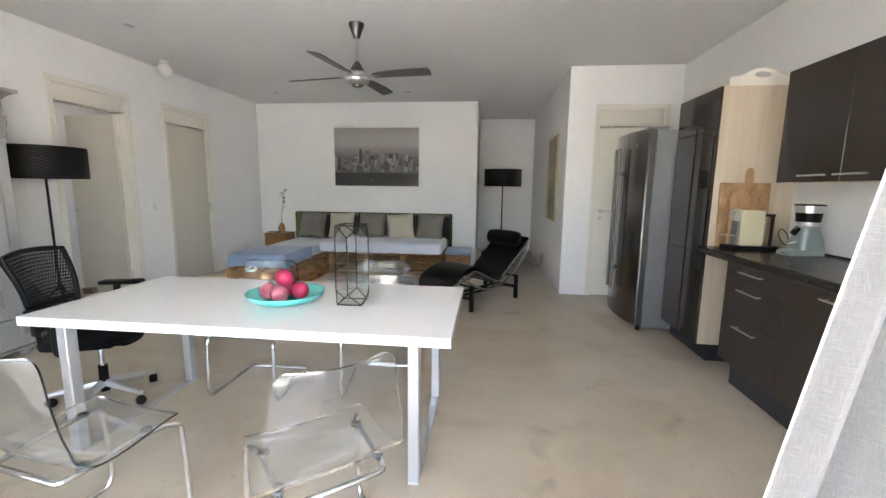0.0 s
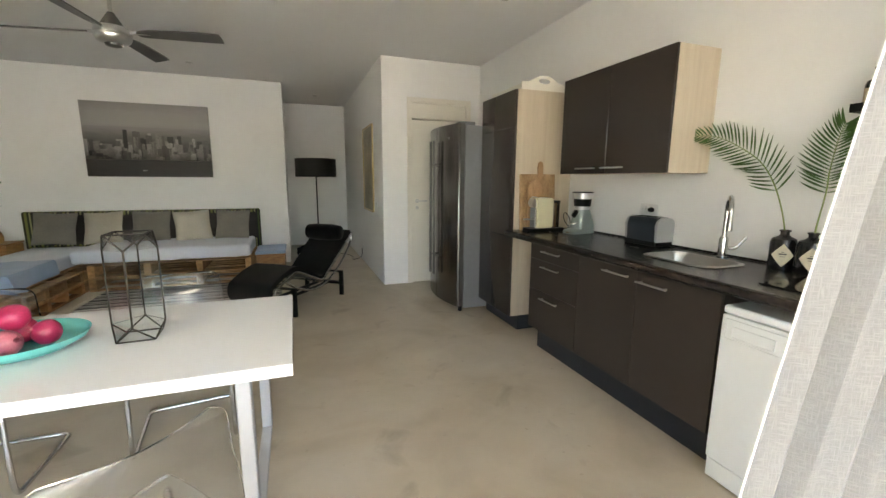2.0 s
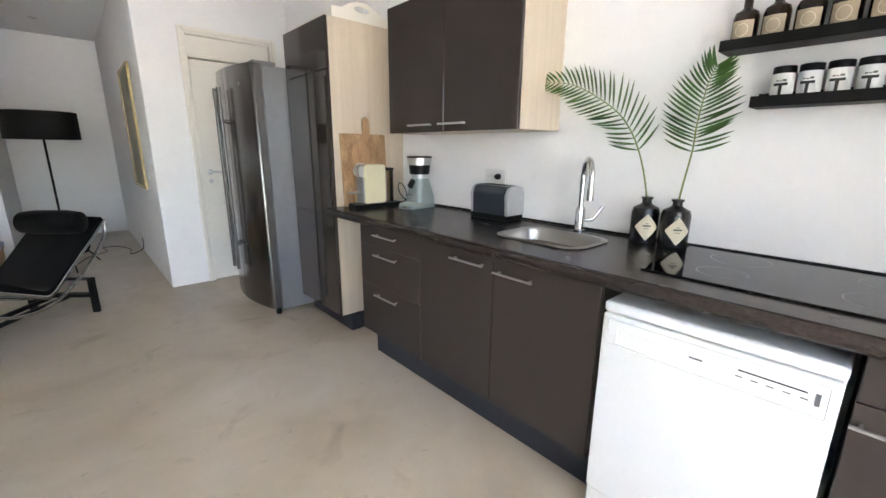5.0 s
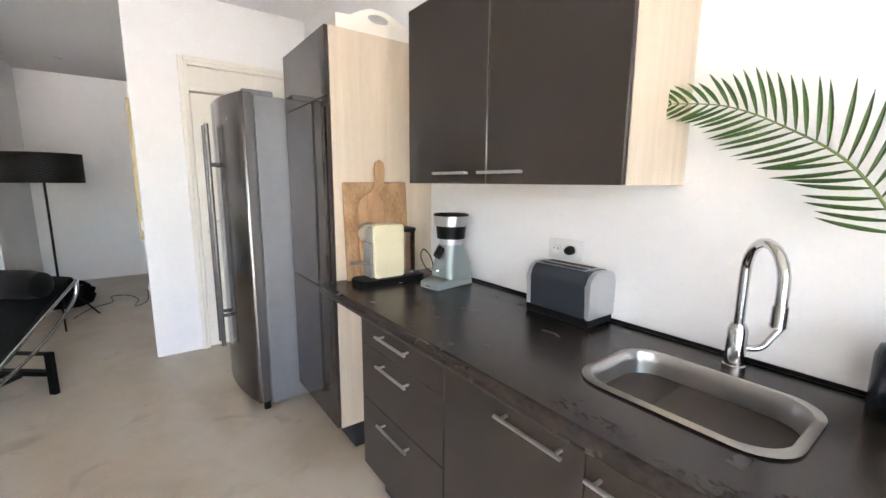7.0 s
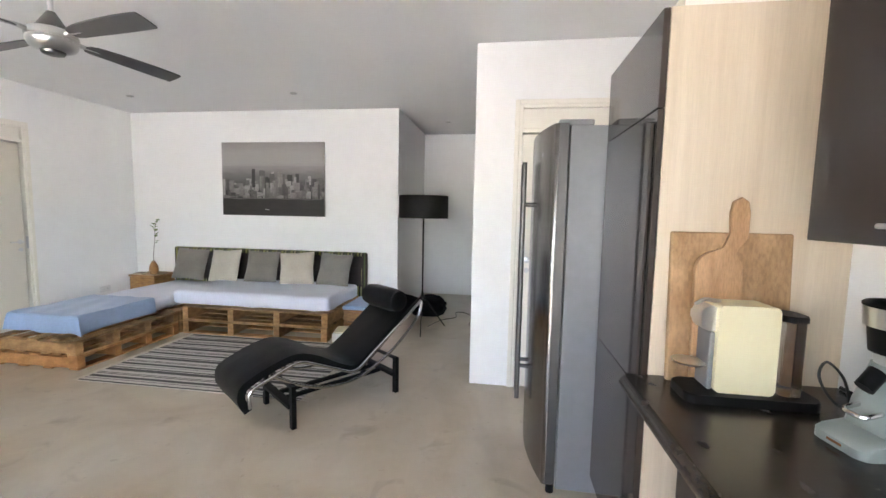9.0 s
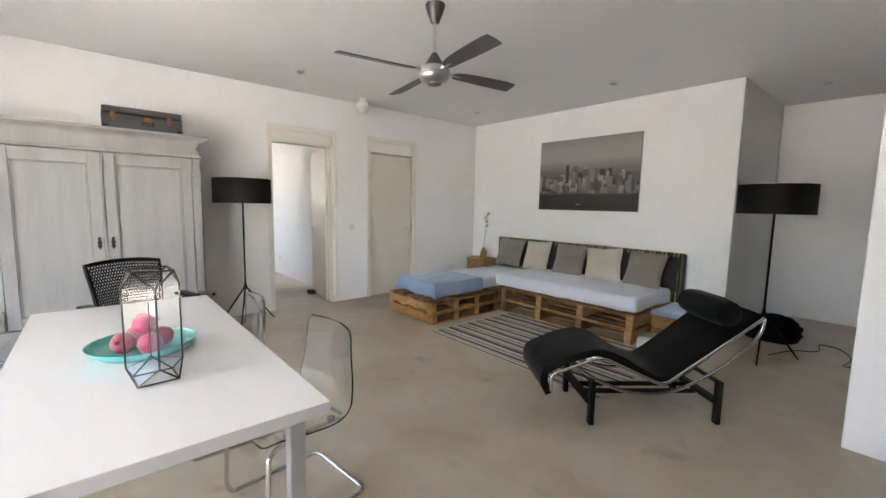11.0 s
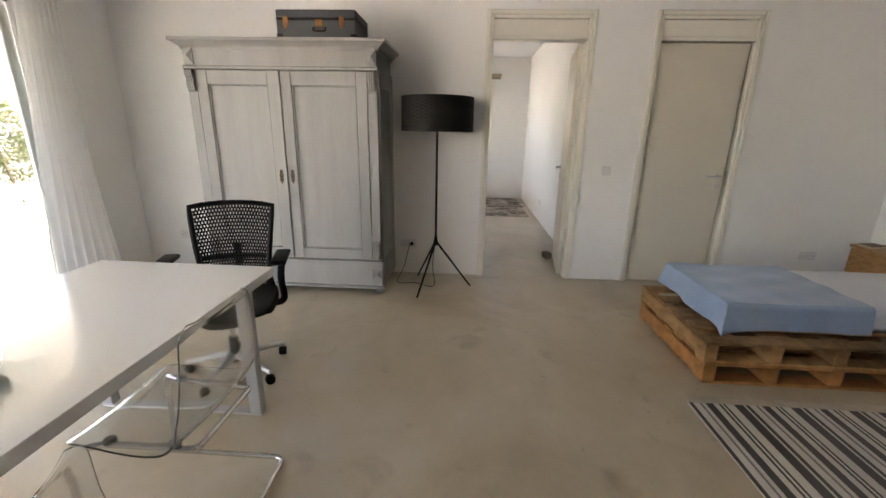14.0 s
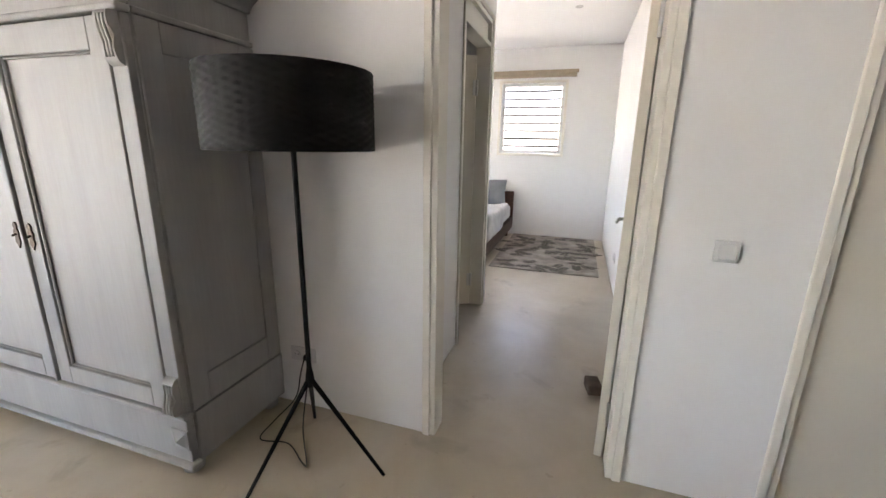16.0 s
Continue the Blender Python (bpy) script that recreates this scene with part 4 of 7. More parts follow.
# coffee grinder
cg = thing("coffee_grinder", "grey-green coffee grinder with a black hopper", "coffee grinder", pose(2.36, 3.345, 0.954, 0, 0, 8) @ Matrix.Diagonal((0.86, 0.9, 0.97, 1)))


def loft(sections, bm=None):
    """Rounded-rectangle sections (z, x0, x1, y0, y1, r) joined into one body."""
    b2 = bmesh.new()
    pv = None
    for z, x0, x1, y0, y1, r in sections:
        o = [b2.verts.new((x, y, z)) for x, y in round_rect(x0, x1, y0, y1, r, 5)]
        if pv:
            for i in range(len(o)):
                j = (i + 1) % len(o)
                b2.faces.new((pv[i], pv[j], o[j], o[i]))
        else:
            b2.faces.new(o[::-1])
        pv = o
    b2.faces.new(pv)
    return b2 if bm is None else join(bm, b2)


part("base", loft([(0.0, -0.16, 0.13, -0.075, 0.075, 0.03), (0.022, -0.16, 0.13, -0.075, 0.075, 0.03), (0.032, -0.15, 0.125, -0.07, 0.07, 0.03), (0.045, -0.06, 0.125, -0.075, 0.075, 0.03)]), GREYGREEN, cg, smooth=True)
part("body", loft([(0.04, -0.075, 0.125, -0.08, 0.08, 0.035), (0.10, -0.07, 0.115, -0.075, 0.075, 0.04), (0.17, -0.055, 0.095, -0.065, 0.065, 0.045), (0.205, -0.05, 0.085, -0.06, 0.06, 0.05)]), GREYGREEN, cg, smooth=True)
part("collar", lathe([(0, 0), (0.062, 0), (0.064, 0.03), (0, 0.03)], 28, m=pose(0.015, 0, 0.203)), ALU, cg, smooth=True)
part("hopper", lathe([(0, 0), (0.076, 0), (0.089, 0.118), (0.085, 0.118), (0.074, 0.04), (0, 0.03)], 36, m=pose(0.015, 0, 0.233)), BLACKPL, cg, "open black bean hopper", True)
part("hopper_band", lathe([(0.0850, 0.066), (0.0915, 0.064), (0.0960, 0.112), (0.0905, 0.114)], 32, m=pose(0.015, 0, 0.233)), SATIN, cg, "steel band", True)
part("hopper_rim", lathe([(0.0852, 0.004), (0.0965, 0.003), (0.0970, 0.009), (0.0920, 0.013), (0.0862, 0.011), (0.0852, 0.004)], 36, m=pose(0.015, 0, 0.343)), BLACKPL, cg, smooth=True)
part("spout", tube([(-0.06, 0, 0.19), (-0.095, 0, 0.15)], 0.022, 12), BLACKPL, cg, smooth=True)
part("portafilter_rest", tube(rounded([(-0.06, -0.03, 0.10), (-0.12, -0.03, 0.085), (-0.12, 0.03, 0.085), (-0.06, 0.03, 0.10)], 0.02), 0.006, 8), CHROME, cg, smooth=True)
part("cord", tube(smooth_path([(0.02, 0.08, 0.05), (-0.05, 0.11, 0.06), (-0.10, 0.12, 0.13), (-0.07, 0.13, 0.17), (-0.02, 0.12, 0.12), (0.0, 0.11, 0.02)]), 0.004, 6), CABLE, cg, smooth=True)
gp = part("maker_plate", box(-0.162, -0.160, -0.02, 0.02, 0.010, 0.016), COPPER, cg)

# toaster
to = thing("toaster", "dark slate and steel two-slot toaster", "toaster", pose(2.435, 2.703, 0.954))
to_y = Matrix(((1, 0, 0, 0), (0, 0, 1, 0), (0, 1, 0, 0), (0, 0, 0, 1)))
hood = [(-0.076, 0.03), (0.076, 0.03)] + [(0.030 + 0.047 * math.cos(a), 0.145 + 0.049 * math.sin(a)) for a in [math.pi / 2 * k / 8 for k in range(9)]]
hood += [(-0.030 + 0.047 * math.cos(a), 0.145 + 0.049 * math.sin(a)) for a in [math.pi / 2 + math.pi / 2 * k / 8 for k in range(9)]]
part("shell", prism(hood, -0.118, 0.118, 0.003, m=to_y), TOASTGREY, to)
for y0, y1 in ((-0.142, -0.1185), (0.1185, 0.142)):
    part("end_cap", prism([(x * 0.985, 0.03 + (z - 0.03) * 0.988) for x, z in hood], y0, y1, 0.010, m=to_y, seg=3), ALU, to, "silver end cap")
part("slot_trim", box(-0.058, 0.034, -0.105, 0.105, 0.1925, 0.1955, 0.001), ALU, to)
part("foot_plate", box(-0.078, 0.078, -0.138, 0.138, 0.0, 0.034, 0.008, 2), BLACKPL, to)
for x in (-0.038, 0.012):
    part("slot", box(x - 0.014, x + 0.014, -0.095, 0.095, 0.190, 0.1972), BLACKPL, to, "dark bread slot")
part("lever", box(-0.015, 0.015, 0.1425, 0.160, 0.115, 0.128, 0.003), BLACKPL, to)


def outlet(x, y, z, rz, n=2, width=0.078, plug=False):
    o = thing("wall_socket", "white double wall socket", "socket", pose(x, y, z, 0, 0, rz))
    part("plate", box(-width, width, -0.009, 0.0, -0.041, 0.041, 0.003, 2), OUTLETW, o)
    for k in (-1, 1):
        r = part("socket", lathe([(0.020, 0.0), (0.020, 0.008), (0.016, 0.006), (0, 0.004)], 20, m=pose(k * 0.037, -0.0085, 0, 90)), OUTLETW, o, smooth=True)
        for s in (-1, 1):
            part("pin_hole", lathe([(0, 0), (0.003, 0), (0.003, 0.0015), (0, 0.0015)], 8, m=pose(k * 0.037 + s * 0.0095, -0.0135, 0, 90)), HOLE, r)
    if plug:
        part("plug", lathe([(0, 0), (0.017, 0), (0.018, 0.02), (0.012, 0.035), (0, 0.037)], 18, m=pose(0.037, -0.012, 0, 90)), BLACKPL, o, "black plug", True)
    return o


outlet(XK, 2.783, 1.190, -90, plug=True)
outlet(XK, 1.035, 1.190, -90)
outlet(XL, 3.317, 0.32, 90)
outlet(XL, 0.99, 0.33, 90)
outlet(XL, 7.20, 0.33, 90)


def light_switch(x, y, z, rz):
    o = thing("light_switch", "white square rocker light switch", "switch", pose(x, y, z, 0, 0, rz))
    part("frame", box(-0.041, 0.041, -0.009, 0, -0.041, 0.041, 0.003, 2), OUTLETW, o)
    part("rocker", box(-0.029, 0.029, -0.0135, -0.0092, -0.029, 0.029, 0.002), OUTLETW, o)


light_switch(XL, 5.197, 1.088, 90)
light_switch(XP, 6.15, 1.06, -90)
o = outlet(XP, 7.45, 0.24, -90)


# floating shelves with bottles and jars
def shelf(y0, y1, z):
    s = thing("picture_ledge", "black floating ledge shelf on the wall", "shelf", pose(0, 0, 0))
    part("board", box(XK - 0.115, XK - 0.001, y0, y1, z - 0.014, z, 0.001), BLACKMETAL, s)
    part("lip", box(XK - 0.122, XK - 0.1155, y0, y1, z - 0.014, z + 0.022, 0.001), BLACKMETAL, s)
    part("back_rail", box(XK - 0.013, XK - 0.001, y0, y1, z + 0.001, z + 0.04, 0.001), BLACKMETAL, s)


shelf(1.195, 1.655, 1.708)
shelf(0.965, 1.535, 1.511)


def mesh_text(s, size, name="lettering"):
    cu = bpy.data.curves.new(name, "FONT")
    cu.body, cu.size, cu.align_x, cu.align_y, cu.extrude = s, size, "CENTER", "CENTER", 0.0003
    cu.offset = 0.0016
    tmp = bpy.data.objects.new("tmp", cu)
    scene.collection.objects.link(tmp)
    bpy.context.view_layer.update()
    me = bpy.data.meshes.new_from_object(tmp.evaluated_get(bpy.context.evaluated_depsgraph_get()))
    bpy.data.objects.remove(tmp)
    bm2 = bmesh.new()
    bm2.from_mesh(me)
    bpy.data.meshes.remove(me)
    return bm2


spb = thing("spirit_bottle", "small dark brown glass bottle with a tan label and cork", "bottle", pose(XK - 0.062, 1.60, 1.709), "bottles on the ledge")
part("glass", lathe([(0, 0), (0.036, 0), (0.039, 0.004), (0.039, 0.095), (0.034, 0.112), (0.016, 0.124), (0.0135, 0.13), (0.0135, 0.158), (0.017, 0.16), (0.017, 0.168), (0, 0.168)], 24), BROWNGLASS, spb, smooth=True)
part("cork", lathe([(0, 0.1685), (0.011, 0.1685), (0.012, 0.19), (0, 0.19)], 14), CORK, spb, smooth=True)
lb = part("label", grid_sheet(lambda u, v: (-0.0396 * math.cos(radians(-50 + 100 * u)), 0.0396 * math.sin(radians(-50 + 100 * u)), 0.02 + 0.062 * v), 10, 2, 0.0005), TAN, spb, "tan paper label")
part("label_ring", tube([(-0.0405 * math.cos(0.45 * math.cos(a)), 0.0405 * math.sin(0.45 * math.cos(a)), 0.051 + 0.02 * math.sin(a)) for a in [2 * math.pi * k / 20 for k in range(20)]], 0.001, 5, True), PAPER, lb)
for k in range(1, 5):
    copy_thing(spb, pose(XK - 0.062, 1.60 - 0.0875 * k, 1.709, 0, 0, (k * 37) % 11 - 5))

jar = thing("storage_jar", "white lettered storage jar with a black lid", "jar", pose(XK - 0.062, 1.462, 1.512), "jars on the ledge")
part("jar_body", lathe([(0, 0), (0.030, 0), (0.0315, 0.003), (0.0315, 0.089), (0.030, 0.092), (0, 0.092)], 24), LABELW, jar, smooth=True)
part("lid", lathe([(0, 0.0925), (0.031, 0.0925), (0.0325, 0.095), (0.0325, 0.112), (0.031, 0.115), (0, 0.115)], 24), BLACKPL, jar, "black screw lid", True)
lt = mesh_text("T", 0.060)
bmesh.ops.transform(lt, matrix=pose(-0.0322, 0, 0.036, 90, 0, -90), verts=lt.verts)
part("lettering", lt, INK, jar)
for y0, y1, z0, z1 in ((-0.014, -0.004, 0.066, 0.072), (-0.002, 0.005, 0.066, 0.069), (0.007, 0.013, 0.066, 0.070)):
    part("lettering", box(-0.0324, -0.0290, y0, y1, z0, z1), INKSOFT, jar)
for k in range(1, 7):
    copy_thing(jar, pose(XK - 0.062, 1.462 - 0.0705 * k, 1.512, 0, 0, (k * 29) % 9 - 4))


# dark bottles with palm leaves
def leaflet_mesh():
    b2 = bmesh.new()
    rows = []
    for k in range(8):
        t = k / 7
        w = 0.5 * (math.sin(math.pi * min(1, t * 0.95 + 0.05)) ** 0.75)
        x, z, bend = t, -0.10 * t * t, 0.17 * t * t
        rows.append([b2.verts.new((x, bend - w * 0.10, z)), b2.verts.new((x, bend, z - 0.016)), b2.verts.new((x, bend + w * 0.10, z))])
    for a, c in zip(rows, rows[1:]):
        for i in (0, 1):
            b2.faces.new((a[i], c[i], c[i + 1], a[i + 1]))
    me = bpy.data.meshes.new("leaflet")
    b2.to_mesh(me)
    b2.free()
    me.materials.append(LEAFGREEN)
    return me


LEAFLET = leaflet_mesh()


def palm_bottle(x, y, bends, length, n, seed, label, spread=66):
    """bends: the spine's points (dx, y, z), the first where the leaflets begin."""
    rnd = random.Random(seed)
    bt = thing("black_bottle", "black glazed bottle with a cream diamond label", "bottle", pose(x, y, 0.954), "black bottles on the worktop")
    part("bottle_body", lathe([(0, 0), (0.052, 0), (0.056, 0.005), (0.056, 0.135), (0.05, 0.155), (0.026, 0.168), (0.019, 0.175), (0.019, 0.19), (0.024, 0.192), (0.024, 0.20), (0.014, 0.20), (0.014, 0.18), (0, 0.18)], 32), BOTTLEBLK, bt, smooth=True)
    dl = part("label", grid_sheet(lambda u, v: ((-0.0572) * math.cos(0.86 * (u - v)), 0.0572 * math.sin(0.86 * (u - v)), 0.075 + 0.058 * (u + v - 1)), 8, 8, 0.0005), PAPER, bt, "cream diamond paper label")
    dl.matrix_local = pose(0, 0, 0, 0, 0, 32)
    for z, half, tall in ((0.078, 0.27, 0.007), (0.068, 0.18, 0.0025), (0.090, 0.10, 0.003)):
        part("print", grid_sheet(lambda u, v: (-0.0578 * math.cos(half * (2 * u - 1)), 0.0578 * math.sin(half * (2 * u - 1)), z + tall * v), 6, 1, 0.0004), INKSOFT, dl)
    lf = thing("palm_leaf", label, "plant leaf", pose(x, y, 0.984))
    pts = [Vector((0, 0, 0)), Vector((0, (bends[0][1] - y) * 0.1, 0.17))] + [Vector((dx, py - y, pz - 0.984)) for dx, py, pz in bends]
    spine = smooth_path(pts, 8)
    part("stem", tube(spine, 0.004, 8, radii=[0.0046 - 0.0035 * i / (len(spine) - 1) for i in range(len(spine))]), STEMGREEN, lf, smooth=True)
    total = len(spine) - 1
    start = 2 / (len(pts) - 1)
    face = Vector((-1, 0, 0.08))
    for k in range(n):
        q = k / (n - 1)
        f = (start + (1 - start) * q) * total
        i = min(int(f), total - 1)
        p = spine[i].lerp(spine[i + 1], f - i)
        d = (spine[i + 1] - spine[i]).normalized()
        side = d.cross(face).normalized()
        up = side.cross(d).normalized()
        size = length * (0.86 + 0.2 * math.sin(math.pi * min(1, q * 1.3 + 0.1))) * (1 - 0.42 * (max(0, q - 0.4) / 0.6) ** 1.5)
        for s in (-1, 1):
            ang = radians(spread - 26 * q + rnd.uniform(-3, 3))
            way = (d * math.cos(ang) + side * s * math.sin(ang) + up * rnd.uniform(0.02, 0.16)).normalized()
            w = up.cross(way).normalized()
            m3 = Matrix((way, w, way.cross(w))).transposed().to_4x4()
            o = new("leaflet", LEAFLET)
            o.parent = lf
            L = size * rnd.uniform(0.92, 1.08)
            o.matrix_local = Matrix.Translation(p) @ m3 @ Matrix.Diagonal((L, s * 0.098, L, 1))


palm_bottle(2.43, 1.850, [(-0.03, 1.900, 1.35), (-0.035, 1.984, 1.487), (-0.04, 2.105, 1.578), (-0.05, 2.231, 1.641), (-0.06, 2.372, 1.665)], 0.138, 27, 1, "large green palm leaf bending over the sink")
palm_bottle(2.43, 1.728, [(-0.02, 1.697, 1.345), (-0.03, 1.692, 1.43), (-0.035, 1.683, 1.515), (-0.045, 1.668, 1.595), (-0.06, 1.645, 1.645)], 0.138, 24, 2, "large upright green palm leaf in a bottle", 76)


# ---- dining area ----
TX0, TX1, TY_0, TY_1, TZ = -2.05, 0.06, 1.985, 2.915, 0.74
tb = thing("dining_table", "white lacquered dining table on steel loop legs", "table", pose(0, 0, 0))
part("tabletop", box(TX0, TX1, TY_0, TY_1, TZ - 0.046, TZ, 0.0025, 2), WHITE, tb)
for x in (-1.865, -0.115):
    lg = part("leg_loop", box(x - 0.022, x + 0.03, TY_0 + 0.035, TY_0 + 0.095, 0.012, TZ - 0.047, 0.004), ALU, tb, "brushed aluminium leg frame")
    part("upright", box(x - 0.022, x + 0.03, TY_1 - 0.095, TY_1 - 0.035, 0.012, TZ - 0.047, 0.004), ALU, lg)
    part("floor_bar", box(x - 0.022, x + 0.03, TY_0 + 0.035, TY_1 - 0.035, 0.0, 0.0115, 0.003), ALU, lg)
part("stretcher", box(-1.83, -0.14, 2.43, 2.47, TZ - 0.085, TZ - 0.0465, 0.003), ALU, tb)


# clear shell chair on a chrome cantilever base; it faces local +y
def clear_chair():
    ch = thing("clear_chair", "clear acrylic shell chair on a chrome cantilever frame", "chair", pose(0, 0, 0), "chairs round the table")
    prof = smooth_path([Vector((0, y, z)) for y, z in ((0.25, 0.428), (0.215, 0.444), (0.14, 0.443), (0.03, 0.432), (-0.06, 0.430), (-0.12, 0.446), (-0.168, 0.49), (-0.192, 0.56), (-0.202, 0.65), (-0.207, 0.75), (-0.213, 0.842))], 6)
    run = [0.0]
    for a, b2 in zip(prof, prof[1:]):
        run.append(run[-1] + (b2 - a).length)
    R = 0.04
    steps = [R * (1 - math.cos(math.pi / 2 * k / 6)) for k in range(6)]
    stations = steps + [R + (run[-1] - 2 * R) * k / 30 for k in range(31)] + [run[-1] - s for s in reversed(steps)]
    n = len(stations) - 1

    def at(s):
        k = next((i for i in range(1, len(run) - 1) if run[i] >= s), len(run) - 1)
        return prof[k - 1].lerp(prof[k], (s - run[k - 1]) / (run[k] - run[k - 1]))

    def f(u, v):
        s = stations[round(u * n)]
        p = at(s)
        w = 2 * v - 1
        q = s / run[-1]
        half = 0.222 + 0.022 * math.sin(math.pi * min(1, q * 1.2)) - 0.03 * max(0, (q - 0.6) / 0.4)
        end = min(s, run[-1] - s)
        if end < R:
            half -= R - math.sqrt(max(0, R * R - (R - end) ** 2))
        back = max(0.0, min(1.0, (q - 0.42) / 0.2))
        return (half * w, p.y + 0.030 * w * w * back, p.z + 0.012 * w * w * (1 - back))

    part("shell", grid_sheet(f, n, 20, 0.008), ACRYL, ch, "clear acrylic seat shell", True)
    z0 = 0.011
    path = [(-0.17, -0.13, 0.405), (-0.185, 0.16, 0.415), (-0.222, 0.235, 0.405), (-0.226, 0.248, 0.06), (-0.226, 0.225, z0), (-0.226, -0.245, z0),
            (0.226, -0.245, z0), (0.226, 0.225, z0), (0.226, 0.248, 0.06), (0.222, 0.235, 0.405), (0.185, 0.16, 0.415), (0.17, -0.13, 0.405)]
    fr_ = part("frame", tube(rounded(path + [], 0.05, 6), 0.011, 10), CHROME, ch, "chrome tube frame", True)
    part("rear_rail", tube(rounded([(-0.17, -0.12, 0.405), (-0.165, -0.165, 0.408), (0.165, -0.165, 0.408), (0.17, -0.12, 0.405)], 0.04), 0.011, 10), CHROME, fr_, smooth=True)
    for x, y in ((-0.175, 0.13), (0.175, 0.13), (-0.17, -0.09), (0.17, -0.09)):
        part("pad", lathe([(0, 0), (0.019, 0), (0.021, 0.004), (0.019, 0.012), (0, 0.012)], 16, m=pose(x, y, 0.4165)), HOLE, ch, "grey fixing pad", True)
    return ch


chair = clear_chair()
chair.matrix_world = pose(-0.520, 3.003, 0, 0, 0, 187)
copy_thing(chair, pose(-1.340, 2.876, 0, 0, 0, 180))
copy_thing(chair, pose(-0.362, 1.603, 0, 0, 0, 39.5))
copy_thing(chair, pose(-1.30, 1.568, 0, 0, 0, -10))

# bowl with pomegranates
BX, BY = -0.915, 2.45
bw = thing("fruit_bowl", "shallow turquoise enamel bowl on the table", "bowl", pose(BX, BY, TZ))
part("dish", lathe([(0, 0.0), (0.13, 0.0), (0.165, 0.008), (0.198, 0.036), (0.206, 0.052), (0.212, 0.054), (0.210, 0.049), (0.203, 0.033), (0.17, 0.014), (0.135, 0.008), (0, 0.007)][::-1], 56), TURQ, bw, smooth=True)


def pomegranate(x, y, z, r, ax, ay, pale):
    p = thing("pomegranate", "pale pink ripe pomegranate in the bowl" if pale else "dark red ripe pomegranate in the bowl", "fruit", pose(x, y, z, ax, ay, 17 * ax), "pomegranates in the bowl")
    pr = [(0, -r * 0.93)] + [(r * math.sin(t) * (1 + 0.02 * math.sin(5 * t)), -r * 0.95 * math.cos(t)) for t in [math.pi * k / 14 for k in range(1, 13)]] + [(r * 0.20, r * 0.98), (r * 0.16, r * 1.08)]
    b2 = lathe(pr, 20)
    for v in b2.verts:
        d = v.co.normalized()
        v.co += d * r * 0.03 * noise.noise(d * 2.2 + Vector((x * 9, y * 9, 0)))
    part("fruit", b2, POMEPALE if pale else POME, p, smooth=True)
    b2 = bmesh.new()
    for k in range(6):
        a = 2 * math.pi * k / 6
        c, s = math.cos(a), math.sin(a)
        vs = [b2.verts.new(q) for q in ((r * 0.18 * math.cos(a - 0.45), r * 0.18 * math.sin(a - 0.45), r * 0.98), (r * 0.18 * math.cos(a + 0.45), r * 0.18 * math.sin(a + 0.45), r * 0.98), (r * 0.30 * c, r * 0.30 * s, r * 1.28))]
        b2.faces.new(vs)
        vs2 = [b2.verts.new((q.co.x * 0.86, q.co.y * 0.86, q.co.z)) for q in vs]
        b2.faces.new(vs2)
        for i in range(3):
            b2.faces.new((vs[i], vs[(i + 1) % 3], vs2[(i + 1) % 3], vs2[i]))
    part("crown", b2, POMEPALE, p, "dry crown")


for x, y, z, r, ax, ay, pale in ((0.075, 0.02, 0.056, 0.049, 60, 30, 0), (0.0, -0.075, 0.055, 0.048, -70, 20, 1), (-0.09, -0.02, 0.056, 0.049, 80, 10, 1), (-0.02, 0.075, 0.055, 0.048, 40, -60, 0), (-0.012, 0.008, 0.128, 0.051, 75, 24, 0)):
    pomegranate(BX + x, BY + y, TZ + z, r, ax, ay, pale)

# faceted glass lantern
LH = 0.435
lan = thing("glass_lantern", "faceted clear glass lantern with dark metal leading", "lantern", pose(-0.533, 2.46, TZ, 0, 0, 3))
TOPC = [(0.093 * math.cos(radians(a)), 0.093 * math.sin(radians(a))) for a in (45, 135, 225, 315)]
MIDC = [(0.092 * math.cos(radians(a)), 0.092 * math.sin(radians(a))) for a in (0, 90, 180, 270)]
bt_, bb_ = [Vector((x, y, LH)) for x, y in TOPC], [Vector((x, y, 0.005)) for x, y in TOPC]
mt_, mb_ = [Vector((x, y, LH - 0.062)) for x, y in MIDC], [Vector((x, y, 0.065)) for x, y in MIDC]
bars = [(bt_[i], bt_[(i + 1) % 4]) for i in range(4)] + [(bb_[i], bb_[(i + 1) % 4]) for i in range(4)] + [(mt_[i], mb_[i]) for i in range(4)]
for i in range(4):
    bars += [(bt_[i], mt_[i]), (bt_[i], mt_[(i + 1) % 4]), (bb_[i], mb_[i]), (bb_[i], mb_[(i + 1) % 4])]
for a, c in bars:
    part("bar", tube([a, c], 0.0036, 6), LEADING, lan)


def pane(parent, pts, inset=0.001):
    c = sum(pts, Vector()) / len(pts)
    nrm = (pts[1] - pts[0]).cross(pts[2] - pts[0]).normalized()
    b2 = bmesh.new()
    f0 = [b2.verts.new(c + (p - c) * 0.985 + nrm * 0.0011) for p in pts]
    f1 = [b2.verts.new(c + (p - c) * 0.985 - nrm * 0.0011) for p in pts]
    b2.faces.new(f0)
    b2.faces.new(f1[::-1])
    for i in range(len(pts)):
        j = (i + 1) % len(pts)
        b2.faces.new((f0[i], f1[i], f1[j], f0[j]))
    g = part("pane", b2, LANTERNGLASS, parent)
    g.visible_shadow = False


